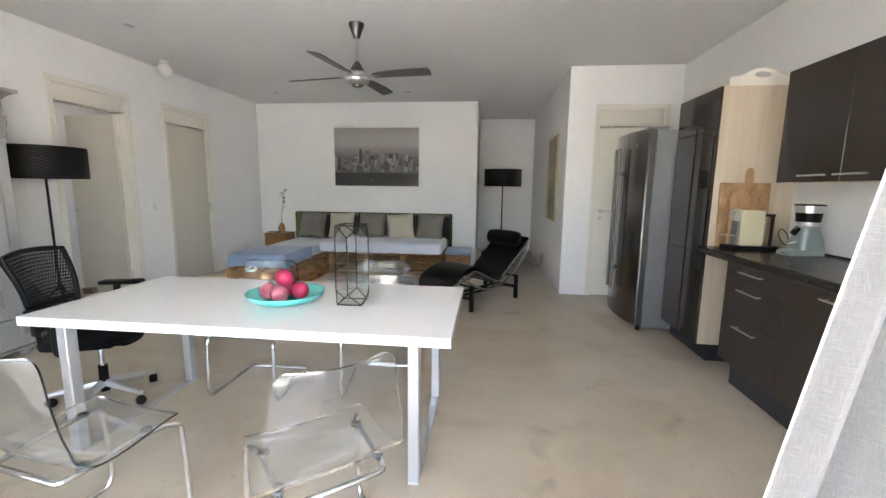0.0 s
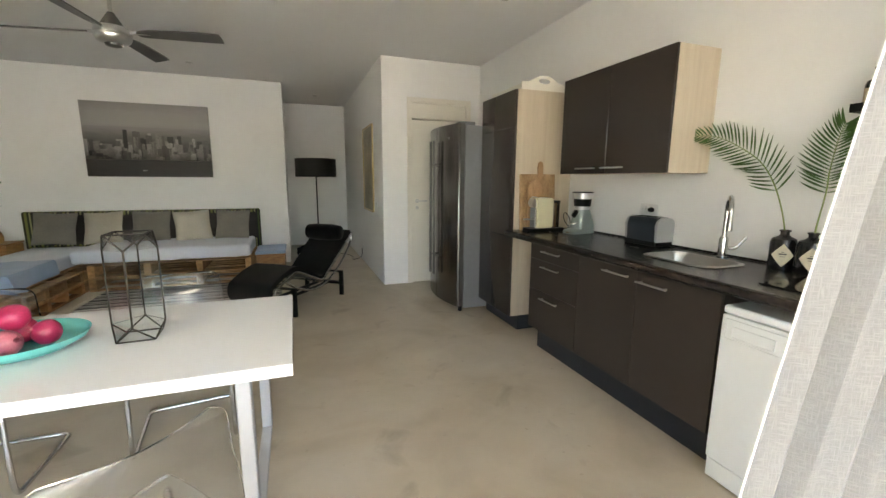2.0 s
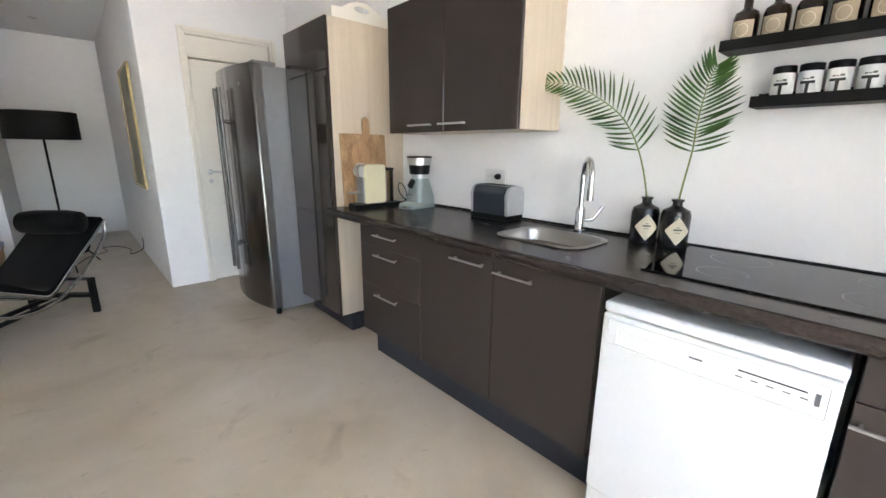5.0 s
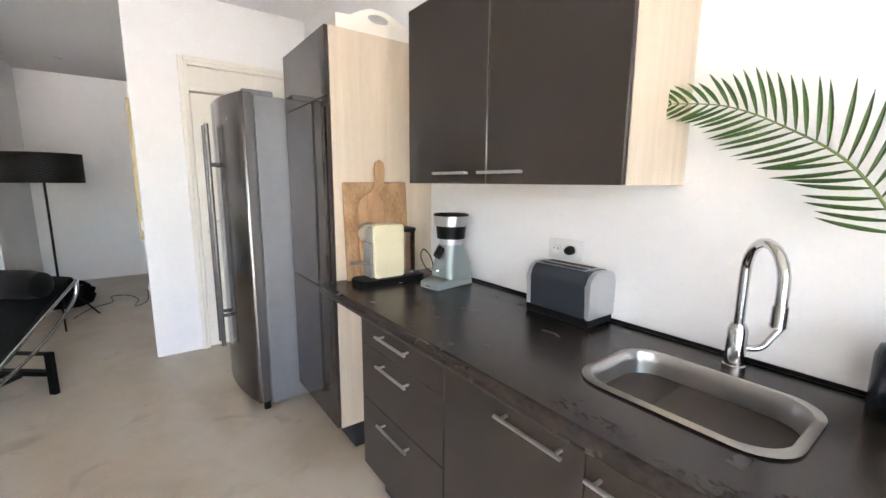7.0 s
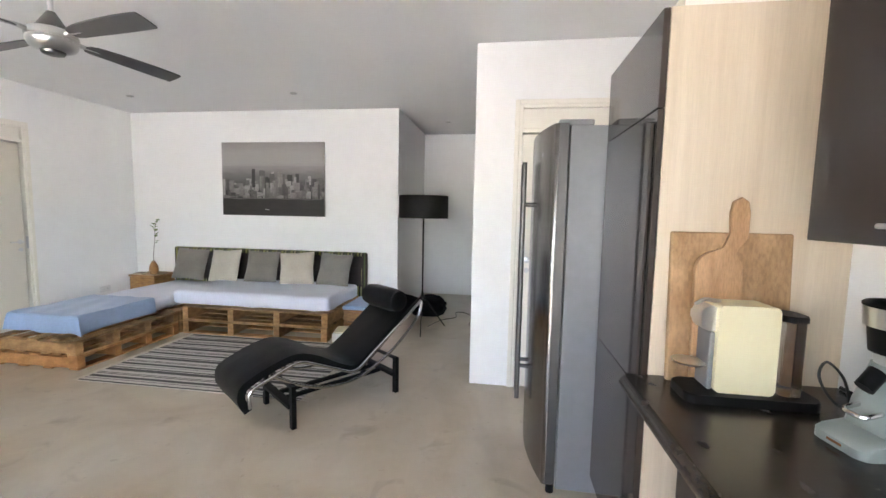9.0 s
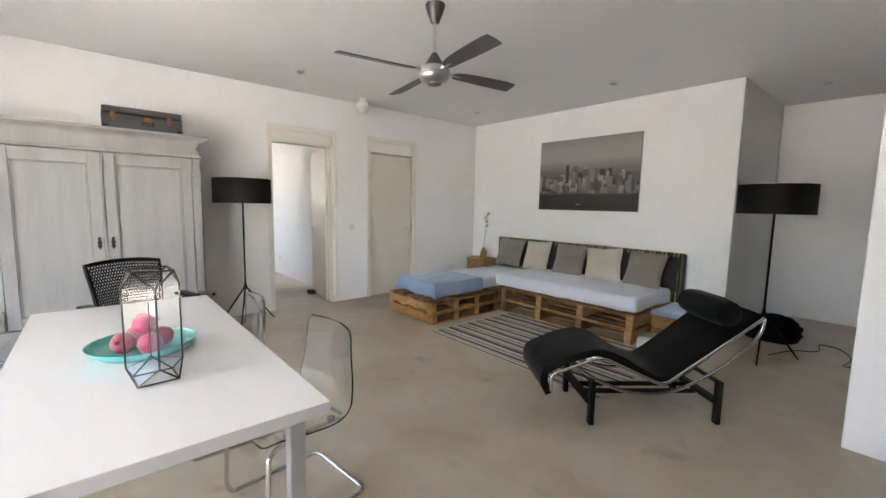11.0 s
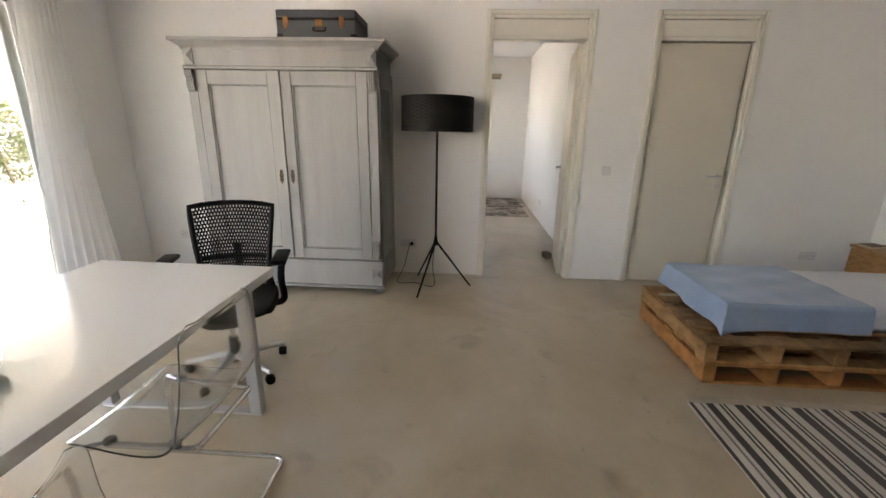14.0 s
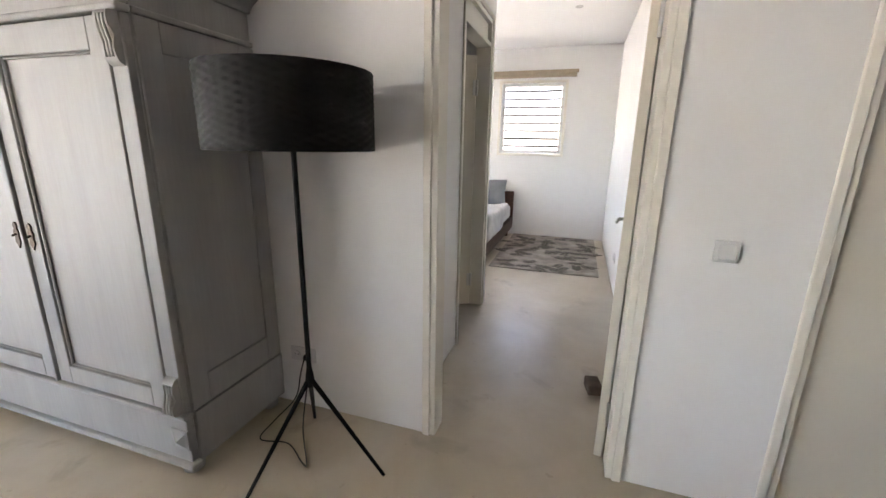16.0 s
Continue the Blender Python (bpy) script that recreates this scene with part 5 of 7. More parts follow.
for i in range(4):
    j = (i + 1) % 4
    pane(lan, [mt_[i], bt_[i], mt_[j]])
    pane(lan, [mb_[i], mb_[j], bb_[i]])
    pane(lan, [mt_[i], mt_[j], mb_[j], mb_[i]])
    pane(lan, [bt_[i], bt_[(i + 1) % 4], mt_[j]])
    pane(lan, [bb_[i], bb_[(i + 1) % 4], mb_[j]])

# office chair, facing local +y
oc = thing("office_chair", "black mesh-back office chair with armrests on castors", "office chair", pose(-2.222, 2.545, 0, 0, 0, -73))
for k in range(5):
    a = radians(72 * k - 5)
    c, s = math.cos(a), math.sin(a)
    arm = part("base_arm", tube([(0.03 * c, 0.03 * s, 0.115), (0.14 * c, 0.14 * s, 0.10), (0.285 * c, 0.285 * s, 0.078)], 0.018, 10, radii=[0.026, 0.02, 0.014]), ALU, oc, "polished grey base arm", True)
    part("castor", lathe([(0, -0.022), (0.024, -0.022), (0.028, -0.012), (0.028, 0.012), (0.024, 0.022), (0, 0.022)], 20, m=pose(0.275 * c, 0.275 * s, 0.028, 90, 0, 72 * k + 55)), BLACKPL, arm, "black castor", True)
part("gas_lift", tube([(0, 0, 0.06), (0, 0, 0.235)], 0.026, 16), BLACKPL, oc, smooth=True)
part("lift_rod", tube([(0, 0, 0.22), (0, 0, 0.40)], 0.015, 14), CHROME, oc, smooth=True)
part("mechanism", box(-0.09, 0.09, -0.13, 0.11, 0.365, 0.425, 0.015, 2), BLACKPL, oc)
part("tilt_knob", lathe([(0, 0), (0.025, 0), (0.025, 0.06), (0, 0.06)], 16, m=pose(0.0, 0.11, 0.385, -70)), BLACKPL, oc, smooth=True)


def seat_f(u, v):
    x, y = (u - 0.5) * 0.50, (v - 0.5) * 0.48
    k = 1 - 0.25 * abs(2 * v - 1) ** 4 * abs(2 * u - 1) ** 2
    return (x * k, y * k, 0.475 - 0.045 * max(0, (v - 0.72) / 0.28) ** 2 - 0.02 * math.sin(math.pi * u) * math.sin(math.pi * v))


part("seat", grid_sheet(seat_f, 18, 18, 0.05), CLOTHBLK, oc, "black padded seat", True)


def back_pt(u, v):
    """u across, v up; the curved back."""
    w = 2 * u - 1
    half = 0.184 + 0.050 * v
    return Vector((half * w, -0.235 - 0.075 * v + 0.03 * math.sin(math.pi * v) - 0.035 * (1 - w * w) + 0.02, 0.515 + 0.445 * v + 0.018 * (1 - w * w) * v))


rim = [back_pt(u, 0) for u in [k / 8 for k in range(9)]] + [back_pt(1, v) for v in [k / 10 for k in range(1, 10)]] + [back_pt(1 - u, 1) for u in [k / 8 for k in range(9)]] + [back_pt(0, 1 - v) for v in [k / 10 for k in range(1, 10)]]
part("back_frame", tube(rim, 0.016, 8, True), BLACKPL, oc, "black plastic back frame", True)
b = bmesh.new()
NR, NC = 22, 26
for r in range(NR):
    v = 0.02 + 0.96 * r / (NR - 1)
    tube([back_pt(0.02 + 0.96 * k / 10, v) for k in range(11)], 0.005, 4, bm=b)
    if r < NR - 1:
        v2 = 0.02 + 0.96 * (r + 1) / (NR - 1)
        for k in range(NC):
            u = (k + (0.75 if r % 2 else 0.25)) / NC
            if 0.03 < u < 0.97:
                tube([back_pt(u, v), back_pt(u, v2)], 0.005, 4, bm=b)
part("back_mesh", b, BLACKPL, oc, "perforated black mesh back")
part("back_spine", tube(smooth_path([(0, -0.10, 0.40), (0, -0.24, 0.42), (0, -0.30, 0.52), (0, -0.315, 0.72)]), 0.022, 10), BLACKPL, oc, smooth=True)
part("lumbar_bar", tube(smooth_path([back_pt(0.02, 0.3) - Vector((0, 0.02, 0)), back_pt(0.3, 0.28) - Vector((0, 0.035, 0)), back_pt(0.7, 0.28) - Vector((0, 0.035, 0)), back_pt(0.98, 0.3) - Vector((0, 0.02, 0))]), 0.015, 8), BLACKPL, oc, smooth=True)
for s in (-1, 1):
    ar = part("armrest", box(s * 0.30 - 0.042, s * 0.30 + 0.042, -0.13, 0.13, 0.695, 0.722, 0.012, 3), BLACKPL, oc, "black armrest", True)
    part("arm_post", tube(rounded([(s * 0.10, -0.02, 0.415), (s * 0.30, -0.04, 0.415), (s * 0.28, -0.045, 0.56), (s * 0.30, -0.03, 0.697)], 0.05), 0.021, 10), BLACKPL, ar, smooth=True)


# ---- wardrobe ----
wd = thing("wardrobe", "antique grey-washed two-door wardrobe with carved corbels", "wardrobe", pose(0, 0, 0))
WX, WY0, WY1 = -3.500, 1.625, 3.163
WB = XL + 0.02
part("body", box(WB, WX - 0.03, WY0, WY1, 0.062, 2.03, 0.003), WARDROBE, wd)
# base drawer plinth
part("base_front", box(WX - 0.029, WX + 0.006, WY0 - 0.01, WY1 + 0.01, 0.078, 0.292, 0.006, 2), WARDROBE, wd)
part("base_moulding", box(WX - 0.03, WX + 0.028, WY0 - 0.03, WY1 + 0.03, 0.052, 0.0775, 0.01, 3), WARDROBE, wd)
part("base_ledge", box(WX - 0.03, WX + 0.022, WY0 - 0.02, WY1 + 0.02, 0.2925, 0.312, 0.008, 2), WARDROBE, wd)
part("side_base", box(WB, WX - 0.031, WY1 + 0.001, WY1 + 0.022, 0.062, 0.311, 0.004), WARDROBE, wd)
for y0, y1 in ((WY0, WY0 + 0.080), (WY1 - 0.076, WY1)):
    st_ = part("corner_stile", box(WX - 0.029, WX + 0.002, y0, y1, 0.3125, 1.860, 0.003), WARDROBE, wd)
    for zc, flip in ((1.775, 1), (0.405, -1)):
        cr = part("corbel", prism(smooth_pts := [(p.x, p.y) for p in smooth_path([(0.0, 0.085, 0), (0.036, 0.08, 0), (0.04, 0.04, 0), (0.024, 0.01, 0), (0.03, -0.03, 0), (0.022, -0.07, 0), (0.0, -0.085, 0)], 4)], -0.03, 0.03, 0.0,
                  m=Matrix.Translation((WX + 0.0025, (y0 + y1) / 2, zc)) @ Matrix(((1, 0, 0, 0), (0, 0, 1, 0), (0, flip, 0, 0), (0, 0, 0, 1)))), WARDROBE, st_, "carved corbel", True)
        for q in (-0.016, 0.0, 0.016):
            part("flute", tube([(WX + 0.0025 + (0.040 if t > 0 else 0.028), (y0 + y1) / 2 + q, zc + flip * t) for t in (-0.06, -0.02, 0.03, 0.07)], 0.0055, 6), WARDROBE, cr, smooth=True)
    part("pyramid_block", lathe([(0.052, 0), (0.052, 0.012), (0.043, 0.014), (0.0, 0.036)], 4, m=pose(WX - 0.0, (y0 + y1) / 2, 1.957, 90, 0, 90) @ Matrix.Diagonal((1, 1.6, 1, 1)) @ pose(0, 0, 0, 0, 0, 45)), WARDROBE, wd, "raised diamond block")
    part("base_block", lathe([(0.068, 0), (0.068, 0.008), (0.05, 0.010), (0.0, 0.028)], 4, m=pose(WX + 0.006, (y0 + y1) / 2, 0.190, 90, 0, 90) @ pose(0, 0, 0, 0, 0, 45)), WARDROBE, wd)
    part("bun_foot", lathe([(0, 0), (0.03, 0), (0.043, 0.012), (0.045, 0.026), (0.032, 0.038), (0.042, 0.045), (0.042, 0.053), (0, 0.053)], 20, m=pose(WX - 0.035, (y0 + y1) / 2, 0)), WARDROBE, wd, smooth=True)
    part("bun_foot", lathe([(0, 0), (0.03, 0), (0.043, 0.012), (0.045, 0.026), (0.032, 0.038), (0.042, 0.045), (0.042, 0.0615), (0, 0.0615)], 20, m=pose(WB + 0.06, (y0 + y1) / 2, 0)), WARDROBE, wd, smooth=True)
part("frieze", box(WX - 0.029, WX + 0.0, WY0 + 0.0, WY1 - 0.0, 1.887, 2.03, 0.003), WARDROBE, wd)
part("frieze_moulding", box(WX - 0.029, WX + 0.024, WY0 - 0.015, WY1 + 0.015, 1.861, 1.886, 0.009, 3), WARDROBE, wd)
part("side_moulding", box(WB, WX - 0.03, WY1 + 0.001, WY1 + 0.016, 1.861, 1.886, 0.006, 2), WARDROBE, wd)
# stepped cornice
b = loft([(2.004, WB, WX + 0.004, WY0 - 0.016, WY1 + 0.016, 0.002)] + [(2.010 + 0.0068 * k, WB, WX + g, WY0 - g - 0.013, WY1 + g + 0.013, 0.002) for k, g in enumerate((0.006, 0.008, 0.012, 0.018, 0.026, 0.036, 0.047, 0.056))]
         + [(2.0585, WB, WX + 0.064, WY0 - 0.077, WY1 + 0.077, 0.002), (2.062, WB, WX + 0.066, WY0 - 0.079, WY1 + 0.079, 0.002), (2.083, WB, WX + 0.066, WY0 - 0.079, WY1 + 0.079, 0.002)])
part("cornice", b, WARDROBE, wd, "stepped moulded cornice")
for y0, y1, ky in ((WY0 + 0.083, 2.372, 2.335), (2.390, WY1 - 0.079, 2.432)):
    dr = part("door", box(WX - 0.022, WX - 0.012, y0, y1, 0.320, 1.855), WARDROBE, wd)
    for a0, a1, z0, z1 in ((y0, y0 + 0.086, 0.320, 1.855), (y1 - 0.086, y1, 0.320, 1.855), (y0 + 0.0865, y1 - 0.0865, 1.748, 1.855), (y0 + 0.0865, y1 - 0.0865, 0.320, 0.412)):
        part("rail", box(WX - 0.0115, WX + 0.008, a0, a1, z0, z1, 0.003), WARDROBE, dr)
    part("panel_bead", tube([(WX - 0.006, y0 + 0.094, 0.420), (WX - 0.006, y1 - 0.094, 0.420), (WX - 0.006, y1 - 0.094, 1.740), (WX - 0.006, y0 + 0.094, 1.740)], 0.007, 6, True), WARDROBE, dr, smooth=True)
    part("escutcheon", prism([(p.x, p.y) for p in smooth_path([(0, 0.06, 0), (0.013, 0.045, 0), (0.009, 0.03, 0), (0.018, 0.012, 0), (0.012, -0.01, 0), (0.016, -0.03, 0), (0.006, -0.045, 0), (0, -0.06, 0), (-0.006, -0.045, 0), (-0.016, -0.03, 0), (-0.012, -0.01, 0), (-0.018, 0.012, 0), (-0.009, 0.03, 0), (-0.013, 0.045, 0)], 3, True)], 0, 0.006,
         m=Matrix.Translation((WX + 0.0085, ky, 1.03)) @ Matrix(((0, 0, 1, 0), (1, 0, 0, 0), (0, 1, 0, 0), (0, 0, 0, 1)))), IRON, dr, "ornate aged brass key plate")
    part("key", tube([(WX + 0.014, ky, 1.035), (WX + 0.03, ky, 1.03)], 0.005, 8), IRON, dr)
part("astragal", box(WX - 0.011, WX + 0.022, 2.373, 2.389, 0.320, 1.855, 0.005, 2), WARDROBE, wd)
sp_ = part("side_panel", box(WB + 0.08, WX - 0.11, WY1 + 0.0005, WY1 + 0.004, 0.42, 1.80), WARDROBE, wd)
for a0, a1, c0, c1 in ((WB, WB + 0.09, 0.3125, 1.858), (WX - 0.12, WX - 0.031, 0.3125, 1.858), (WB + 0.0905, WX - 0.1205, 1.75, 1.858), (WB + 0.0905, WX - 0.1205, 0.3125, 0.45)):
    part("side_rail", box(a0, a1, WY1 + 0.0045, WY1 + 0.016, c0, c1, 0.003), WARDROBE, sp_)

# suitcase on top
sc = thing("suitcase", "old dark grey suitcase with copper latches on the wardrobe", "suitcase", pose(0, 0, 2.083))
SY_0, SY_1, SXF, SXB = 2.41, 3.02, -3.47, -3.86
part("lower_shell", box(SXB, SXF, SY_0, SY_1, 0.0, 0.130, 0.012, 3), CASE, sc)
part("lid", box(SXB, SXF + 0.002, SY_0 - 0.001, SY_1 + 0.001, 0.1365, 0.195, 0.012, 3), CASE, sc)
part("rim", box(SXB - 0.002, SXF + 0.005, SY_0 - 0.003, SY_1 + 0.003, 0.1302, 0.136, 0.002), BLACKMETAL, sc)
for y in (SY_0 + 0.075, SY_1 - 0.105):
    lt_ = part("latch", box(SXF + 0.0025, SXF + 0.010, y - 0.02, y + 0.02, 0.085, 0.145, 0.003), COPPER, sc, "copper latch")
    part("latch_tab", box(SXF + 0.0105, SXF + 0.015, y - 0.012, y + 0.012, 0.065, 0.10, 0.002), COPPER, lt_)
part("lock_plate", box(SXF + 0.0025, SXF + 0.009, 2.712, 2.772, 0.075, 0.13, 0.003), COPPER, sc)
part("handle", tube(rounded([(SXF + 0.008, 2.695, 0.07), (SXF + 0.024, 2.695, 0.045), (SXF + 0.024, 2.789, 0.045), (SXF + 0.008, 2.789, 0.07)], 0.02), 0.0065, 8), IRON, sc, smooth=True)
for y in (SY_0 + 0.02, SY_1 - 0.02):
    part("corner_cap", box(SXF - 0.03, SXF + 0.004, y - 0.025, y + 0.025, -0.0005, 0.03, 0.008, 2), BLACKMETAL, sc)


# ---- tripod floor lamps ----
def floor_lamp(x, y, turn, cord=None):
    f = thing("floor_lamp", "black tripod floor lamp with a woven drum shade", "floor lamp", pose(x, y, 0, 0, 0, turn), "tripod floor lamps")
    part("pole", tube([(0, 0, 0.43), (0, 0, 1.60)], 0.0105, 12), BLACKMETAL, f, smooth=True)
    part("joint", lathe([(0, 0.40), (0.014, 0.405), (0.02, 0.43), (0.016, 0.47), (0.0105, 0.50), (0, 0.50)], 16), BLACKMETAL, f, smooth=True)
    for k in range(3):
        a = radians(120 * k)
        part("leg", tube([(0.006 * math.cos(a), 0.006 * math.sin(a), 0.44), (0.335 * math.cos(a), 0.335 * math.sin(a), 0.004)], 0.009, 10, radii=[0.011, 0.0075]), BLACKMETAL, f, smooth=True)
    R, Z0, Z1 = 0.305, 1.418, 1.695
    seg, rows = 192, 21
    b2 = bmesh.new()
    ring = []
    for r in range(rows * 2 + 1):
        z = Z0 + (Z1 - Z0) * r / (rows * 2)
        rr = []
        for i in range(seg):
            w = 0.0030 * math.sin(2 * math.pi * (i / 8.0) + (math.pi if (r // 2) % 2 else 0)) * (1 if r % 2 else 0.25)
            a = 2 * math.pi * i / seg
            rr.append(b2.verts.new(((R + w) * math.cos(a), (R + w) * math.sin(a), z)))
        ring.append(rr)
    inner = []
    for z in (Z0, Z1):
        inner.append([b2.verts.new(((R - 0.008) * math.cos(2 * math.pi * i / seg), (R - 0.008) * math.sin(2 * math.pi * i / seg), z)) for i in range(seg)])
    seqs = ring + [inner[1], inner[0]]
    for a_, c_ in zip(seqs, seqs[1:] + [ring[0]]):
        for i in range(seg):
            j = (i + 1) % seg
            b2.faces.new((a_[i], a_[j], c_[j], c_[i]))
    sh = part("shade", b2, SHADEMAT, f, "black woven drum shade", True)
    part("diffuser", lathe([(0, Z0 + 0.012), (R - 0.009, Z0 + 0.012), (R - 0.009, Z0 + 0.016), (0, Z0 + 0.016)], 48), SHADEMAT, sh)
    for k in range(3):
        a = radians(60 + 120 * k)
        part("spider_arm", tube([(0, 0, Z1 - 0.06), ((R - 0.009) * math.cos(a), (R - 0.009) * math.sin(a), Z1 - 0.02)], 0.003, 6), BLACKMETAL, sh)
    return f


floor_lamp(-3.742, 3.622, -24)
floor_lamp(0.445, 7.285, -82)
fc = thing("lamp_cord", "black lamp cord running to the wall socket", "cord", pose(0, 0, 0))
part("cord", tube(smooth_path([(-3.735, 3.615, 0.43), (-3.70, 3.60, 0.22), (-3.68, 3.62, 0.05), (-3.72, 3.56, 0.006), (-3.80, 3.42, 0.006), (-3.78, 3.27, 0.006), (-3.92, 3.24, 0.006), (-4.06, 3.27, 0.06), (-4.07, 3.31, 0.22), (-4.085, 3.335, 0.32)]), 0.0035, 6), CABLE, fc, smooth=True)
part("plug", lathe([(0, 0), (0.017, 0), (0.018, 0.02), (0.010, 0.035), (0, 0.035)], 16, m=pose(XL + 0.012, 3.354, 0.32, 0, 90)), BLACKPL, fc, smooth=True)


# ---- pallet sofa ----
BOARD_MESH = {}


def piece(name, parent, x0, x1, y0, y1, z0, z1, material):
    """A sawn timber piece; alike sizes share one mesh."""
    key = (round(x1 - x0, 3), round(y1 - y0, 3), round(z1 - z0, 3), material.name)
    if key not in BOARD_MESH:
        bm2 = box(-key[0] / 2, key[0] / 2, -key[1] / 2, key[1] / 2, -key[2] / 2, key[2] / 2, 0.003)
        me = bpy.data.meshes.new(name)
        bm2.to_mesh(me)
        bm2.free()
        me.materials.append(material)
        BOARD_MESH[key] = me
    o = new(name, BOARD_MESH[key])
    o.parent = parent
    o.location = ((x0 + x1) / 2, (y0 + y1) / 2, (z0 + z1) / 2)
    return o


def pallet(x0, x1, y0, y1, z, long_axis, blocks, height, T=0.021, material=PALLET):
    p = thing("pallet", "reclaimed wooden pallet of the sofa base", "pallet", pose(0, 0, z), "pallets under the sofa")
    BH = height - 2 * T - 0.001

    def pc(name, a0, a1, c0, c1, z0, z1):
        if long_axis == "y":
            piece(name, p, c0, c1, a0, a1, z0, z1, material)
        else:
            piece(name, p, a0, a1, c0, c1, z0, z1, material)

    a0, a1, c0, c1 = (y0, y1, x0, x1) if long_axis == "y" else (x0, x1, y0, y1)
    L, W = a1 - a0, c1 - c0
    for k in range(4):
        c = c0 + (W - 0.10) * k / 3
        pc("bottom_board", a0 + 0.004 * (k % 2), a1, c, c + 0.10, 0.0, T)
    for q in range(blocks):
        a = a0 + (L - 0.075) * q / (blocks - 1)
        pc("stringer", a, a + 0.075, c0 + 0.004 * (q % 2), c1 - 0.003 * (q % 3), T + 0.0005, T + BH)
    n = max(5, round(W / 0.175))
    for k in range(n):
        c = c0 + (W - 0.105) * k / (n - 1)
        pc("deck_board", a0 + (0.03 if k not in (0, n - 1) else 0) * (k % 2), a1, c, c + 0.105, T + BH + 0.0005, 2 * T + BH)
    return p


PH, PH2 = 0.137, 0.165
for lv in (0, 1):
    pallet(-3.262 + 0.012 * lv, -2.336, 5.333 - 0.012 * lv, 6.50, PH * lv, "y", 4, PH, 0.019, PALLET if lv else PALLETORANGE)
    pallet(-2.31, -0.50 + 0.008 * lv, 6.535, 7.56, PH2 * lv, "x", 4, PH2, 0.016)
    pallet(-3.262, -2.336, 6.535, 7.56, PH * lv, "y", 4, PH)


def mattress(name, x0, x1, y0, y1, z0, z1, material, label, r=0.06, seed=1, sag=0.012, wob=0.01, cat="mattress"):
    """A soft slab with rounded edges and uneven, creased surfaces."""
    t = thing(name, label, cat, pose(0, 0, 0))
    b2 = box(x0, x1, y0, y1, z0, z1)
    bmesh.ops.bevel(b2, geom=b2.edges[:], offset=r, segments=4, affect="EDGES", profile=0.6)
    bmesh.ops.subdivide_edges(b2, edges=[e for e in b2.edges if e.calc_length() > 0.15], cuts=14, use_grid_fill=True)
    for v in b2.verts:
        if v.co.z > z0 + 0.03:
            p = v.co * 2.3 + Vector((seed, 0, 0))
            hang = max(0.0, 1 - (v.co.z - z0) / (z1 - z0))
            v.co.z -= sag * hang * (1 + noise.noise(Vector((v.co.x * 5, v.co.y * 5, seed))))
            v.co += Vector((0.5, 0.5, 1)) * wob * noise.noise(p) + Vector((0.6, 0.6, 0.8)) * wob * 0.7 * noise.noise(v.co * 7.1)
    part("cover", b2, material, t, smooth=True)
    return t


PT, PS = 2 * PH + 0.003, 2 * PH2 + 0.003
mattress("mattress", -3.30, -2.535, 5.535, 7.57, PT, PT + 0.160, SHEET, "thin mattress in a pale blue-white sheet on pallets", 0.05, 1)
mattress("mattress", -2.50, -0.50, 6.60, 7.565, PS, PS + 0.165, SHEET, "long mattress in a pale blue-white sheet on pallets", 0.055, 2, 0.03, 0.014)

# blanket draped over the chaise end
BLX0, BLX1, BLY0, BLY1, BLZ = -3.31, -2.53, 5.525, 6.37, PT + 0.174


def blanket_f(u, v):
    """u across the mattress from one hanging side to the other, v from the hanging front to the back edge."""
    wide, drop = BLX1 - BLX0, 0.165
    total = wide + 2 * drop
    s = u * total
    if s < drop:
        x, z = BLX0 - 0.012, BLZ - (drop - s)
    elif s > drop + wide:
        x, z = BLX1 + 0.012 + (0.018 + 0.006 * math.sin(9 * v) + 0.10 * (1 - v) ** 5) * (s - drop - wide) / drop, BLZ - (s - drop - wide)
    else:
        x, z = BLX0 + (s - drop), BLZ
    fd = 0.17
    tv = v * (BLY1 - BLY0 + fd)
    if tv < fd:
        y, zz = BLY0 - 0.014 - (0.030 + 0.014 * math.sin(14 * u) + 0.03 * u ** 4) * (fd - tv) / fd, -(fd - tv)
    else:
        y, zz = BLY0 + tv - fd, 0.0
    z = max(BLZ - 0.17, min(z, BLZ + zz)) if (zz < 0 and z < BLZ) else z + zz
    if zz < 0 and z < BLZ - 0.165:
        z = BLZ - 0.165
    return (x, y, z + 0.006 * noise.noise(Vector((x * 5, y * 5, 0))) + 0.003 * math.sin(26 * x + 9 * y))


bl = thing("blanket", "blue cotton blanket draped over the chaise mattress", "blanket", pose(0, 0, 0))
part("cloth", grid_sheet(blanket_f, 60, 44, 0.005), BLUE, bl, smooth=True)

# headboard and cushions
hd = thing("headboard", "long padded headboard in green striped cloth", "headboard", pose(0, 0, 0))
b = box(-3.395, -0.425, 7.655, YB - 0.004, 0.30, 0.915, 0.028, 4)
bmesh.ops.subdivide_edges(b, edges=[e for e in b.edges if e.calc_length() > 1.0], cuts=20)
part("upholstery", b, HEADB, hd, smooth=True)
part("leg", box(-3.30, -3.22, 7.66, 7.73, 0.0, 0.30), DARKLINEN, hd)
part("leg", box(-0.60, -0.52, 7.66, 7.73, 0.0, 0.30), DARKLINEN, hd)


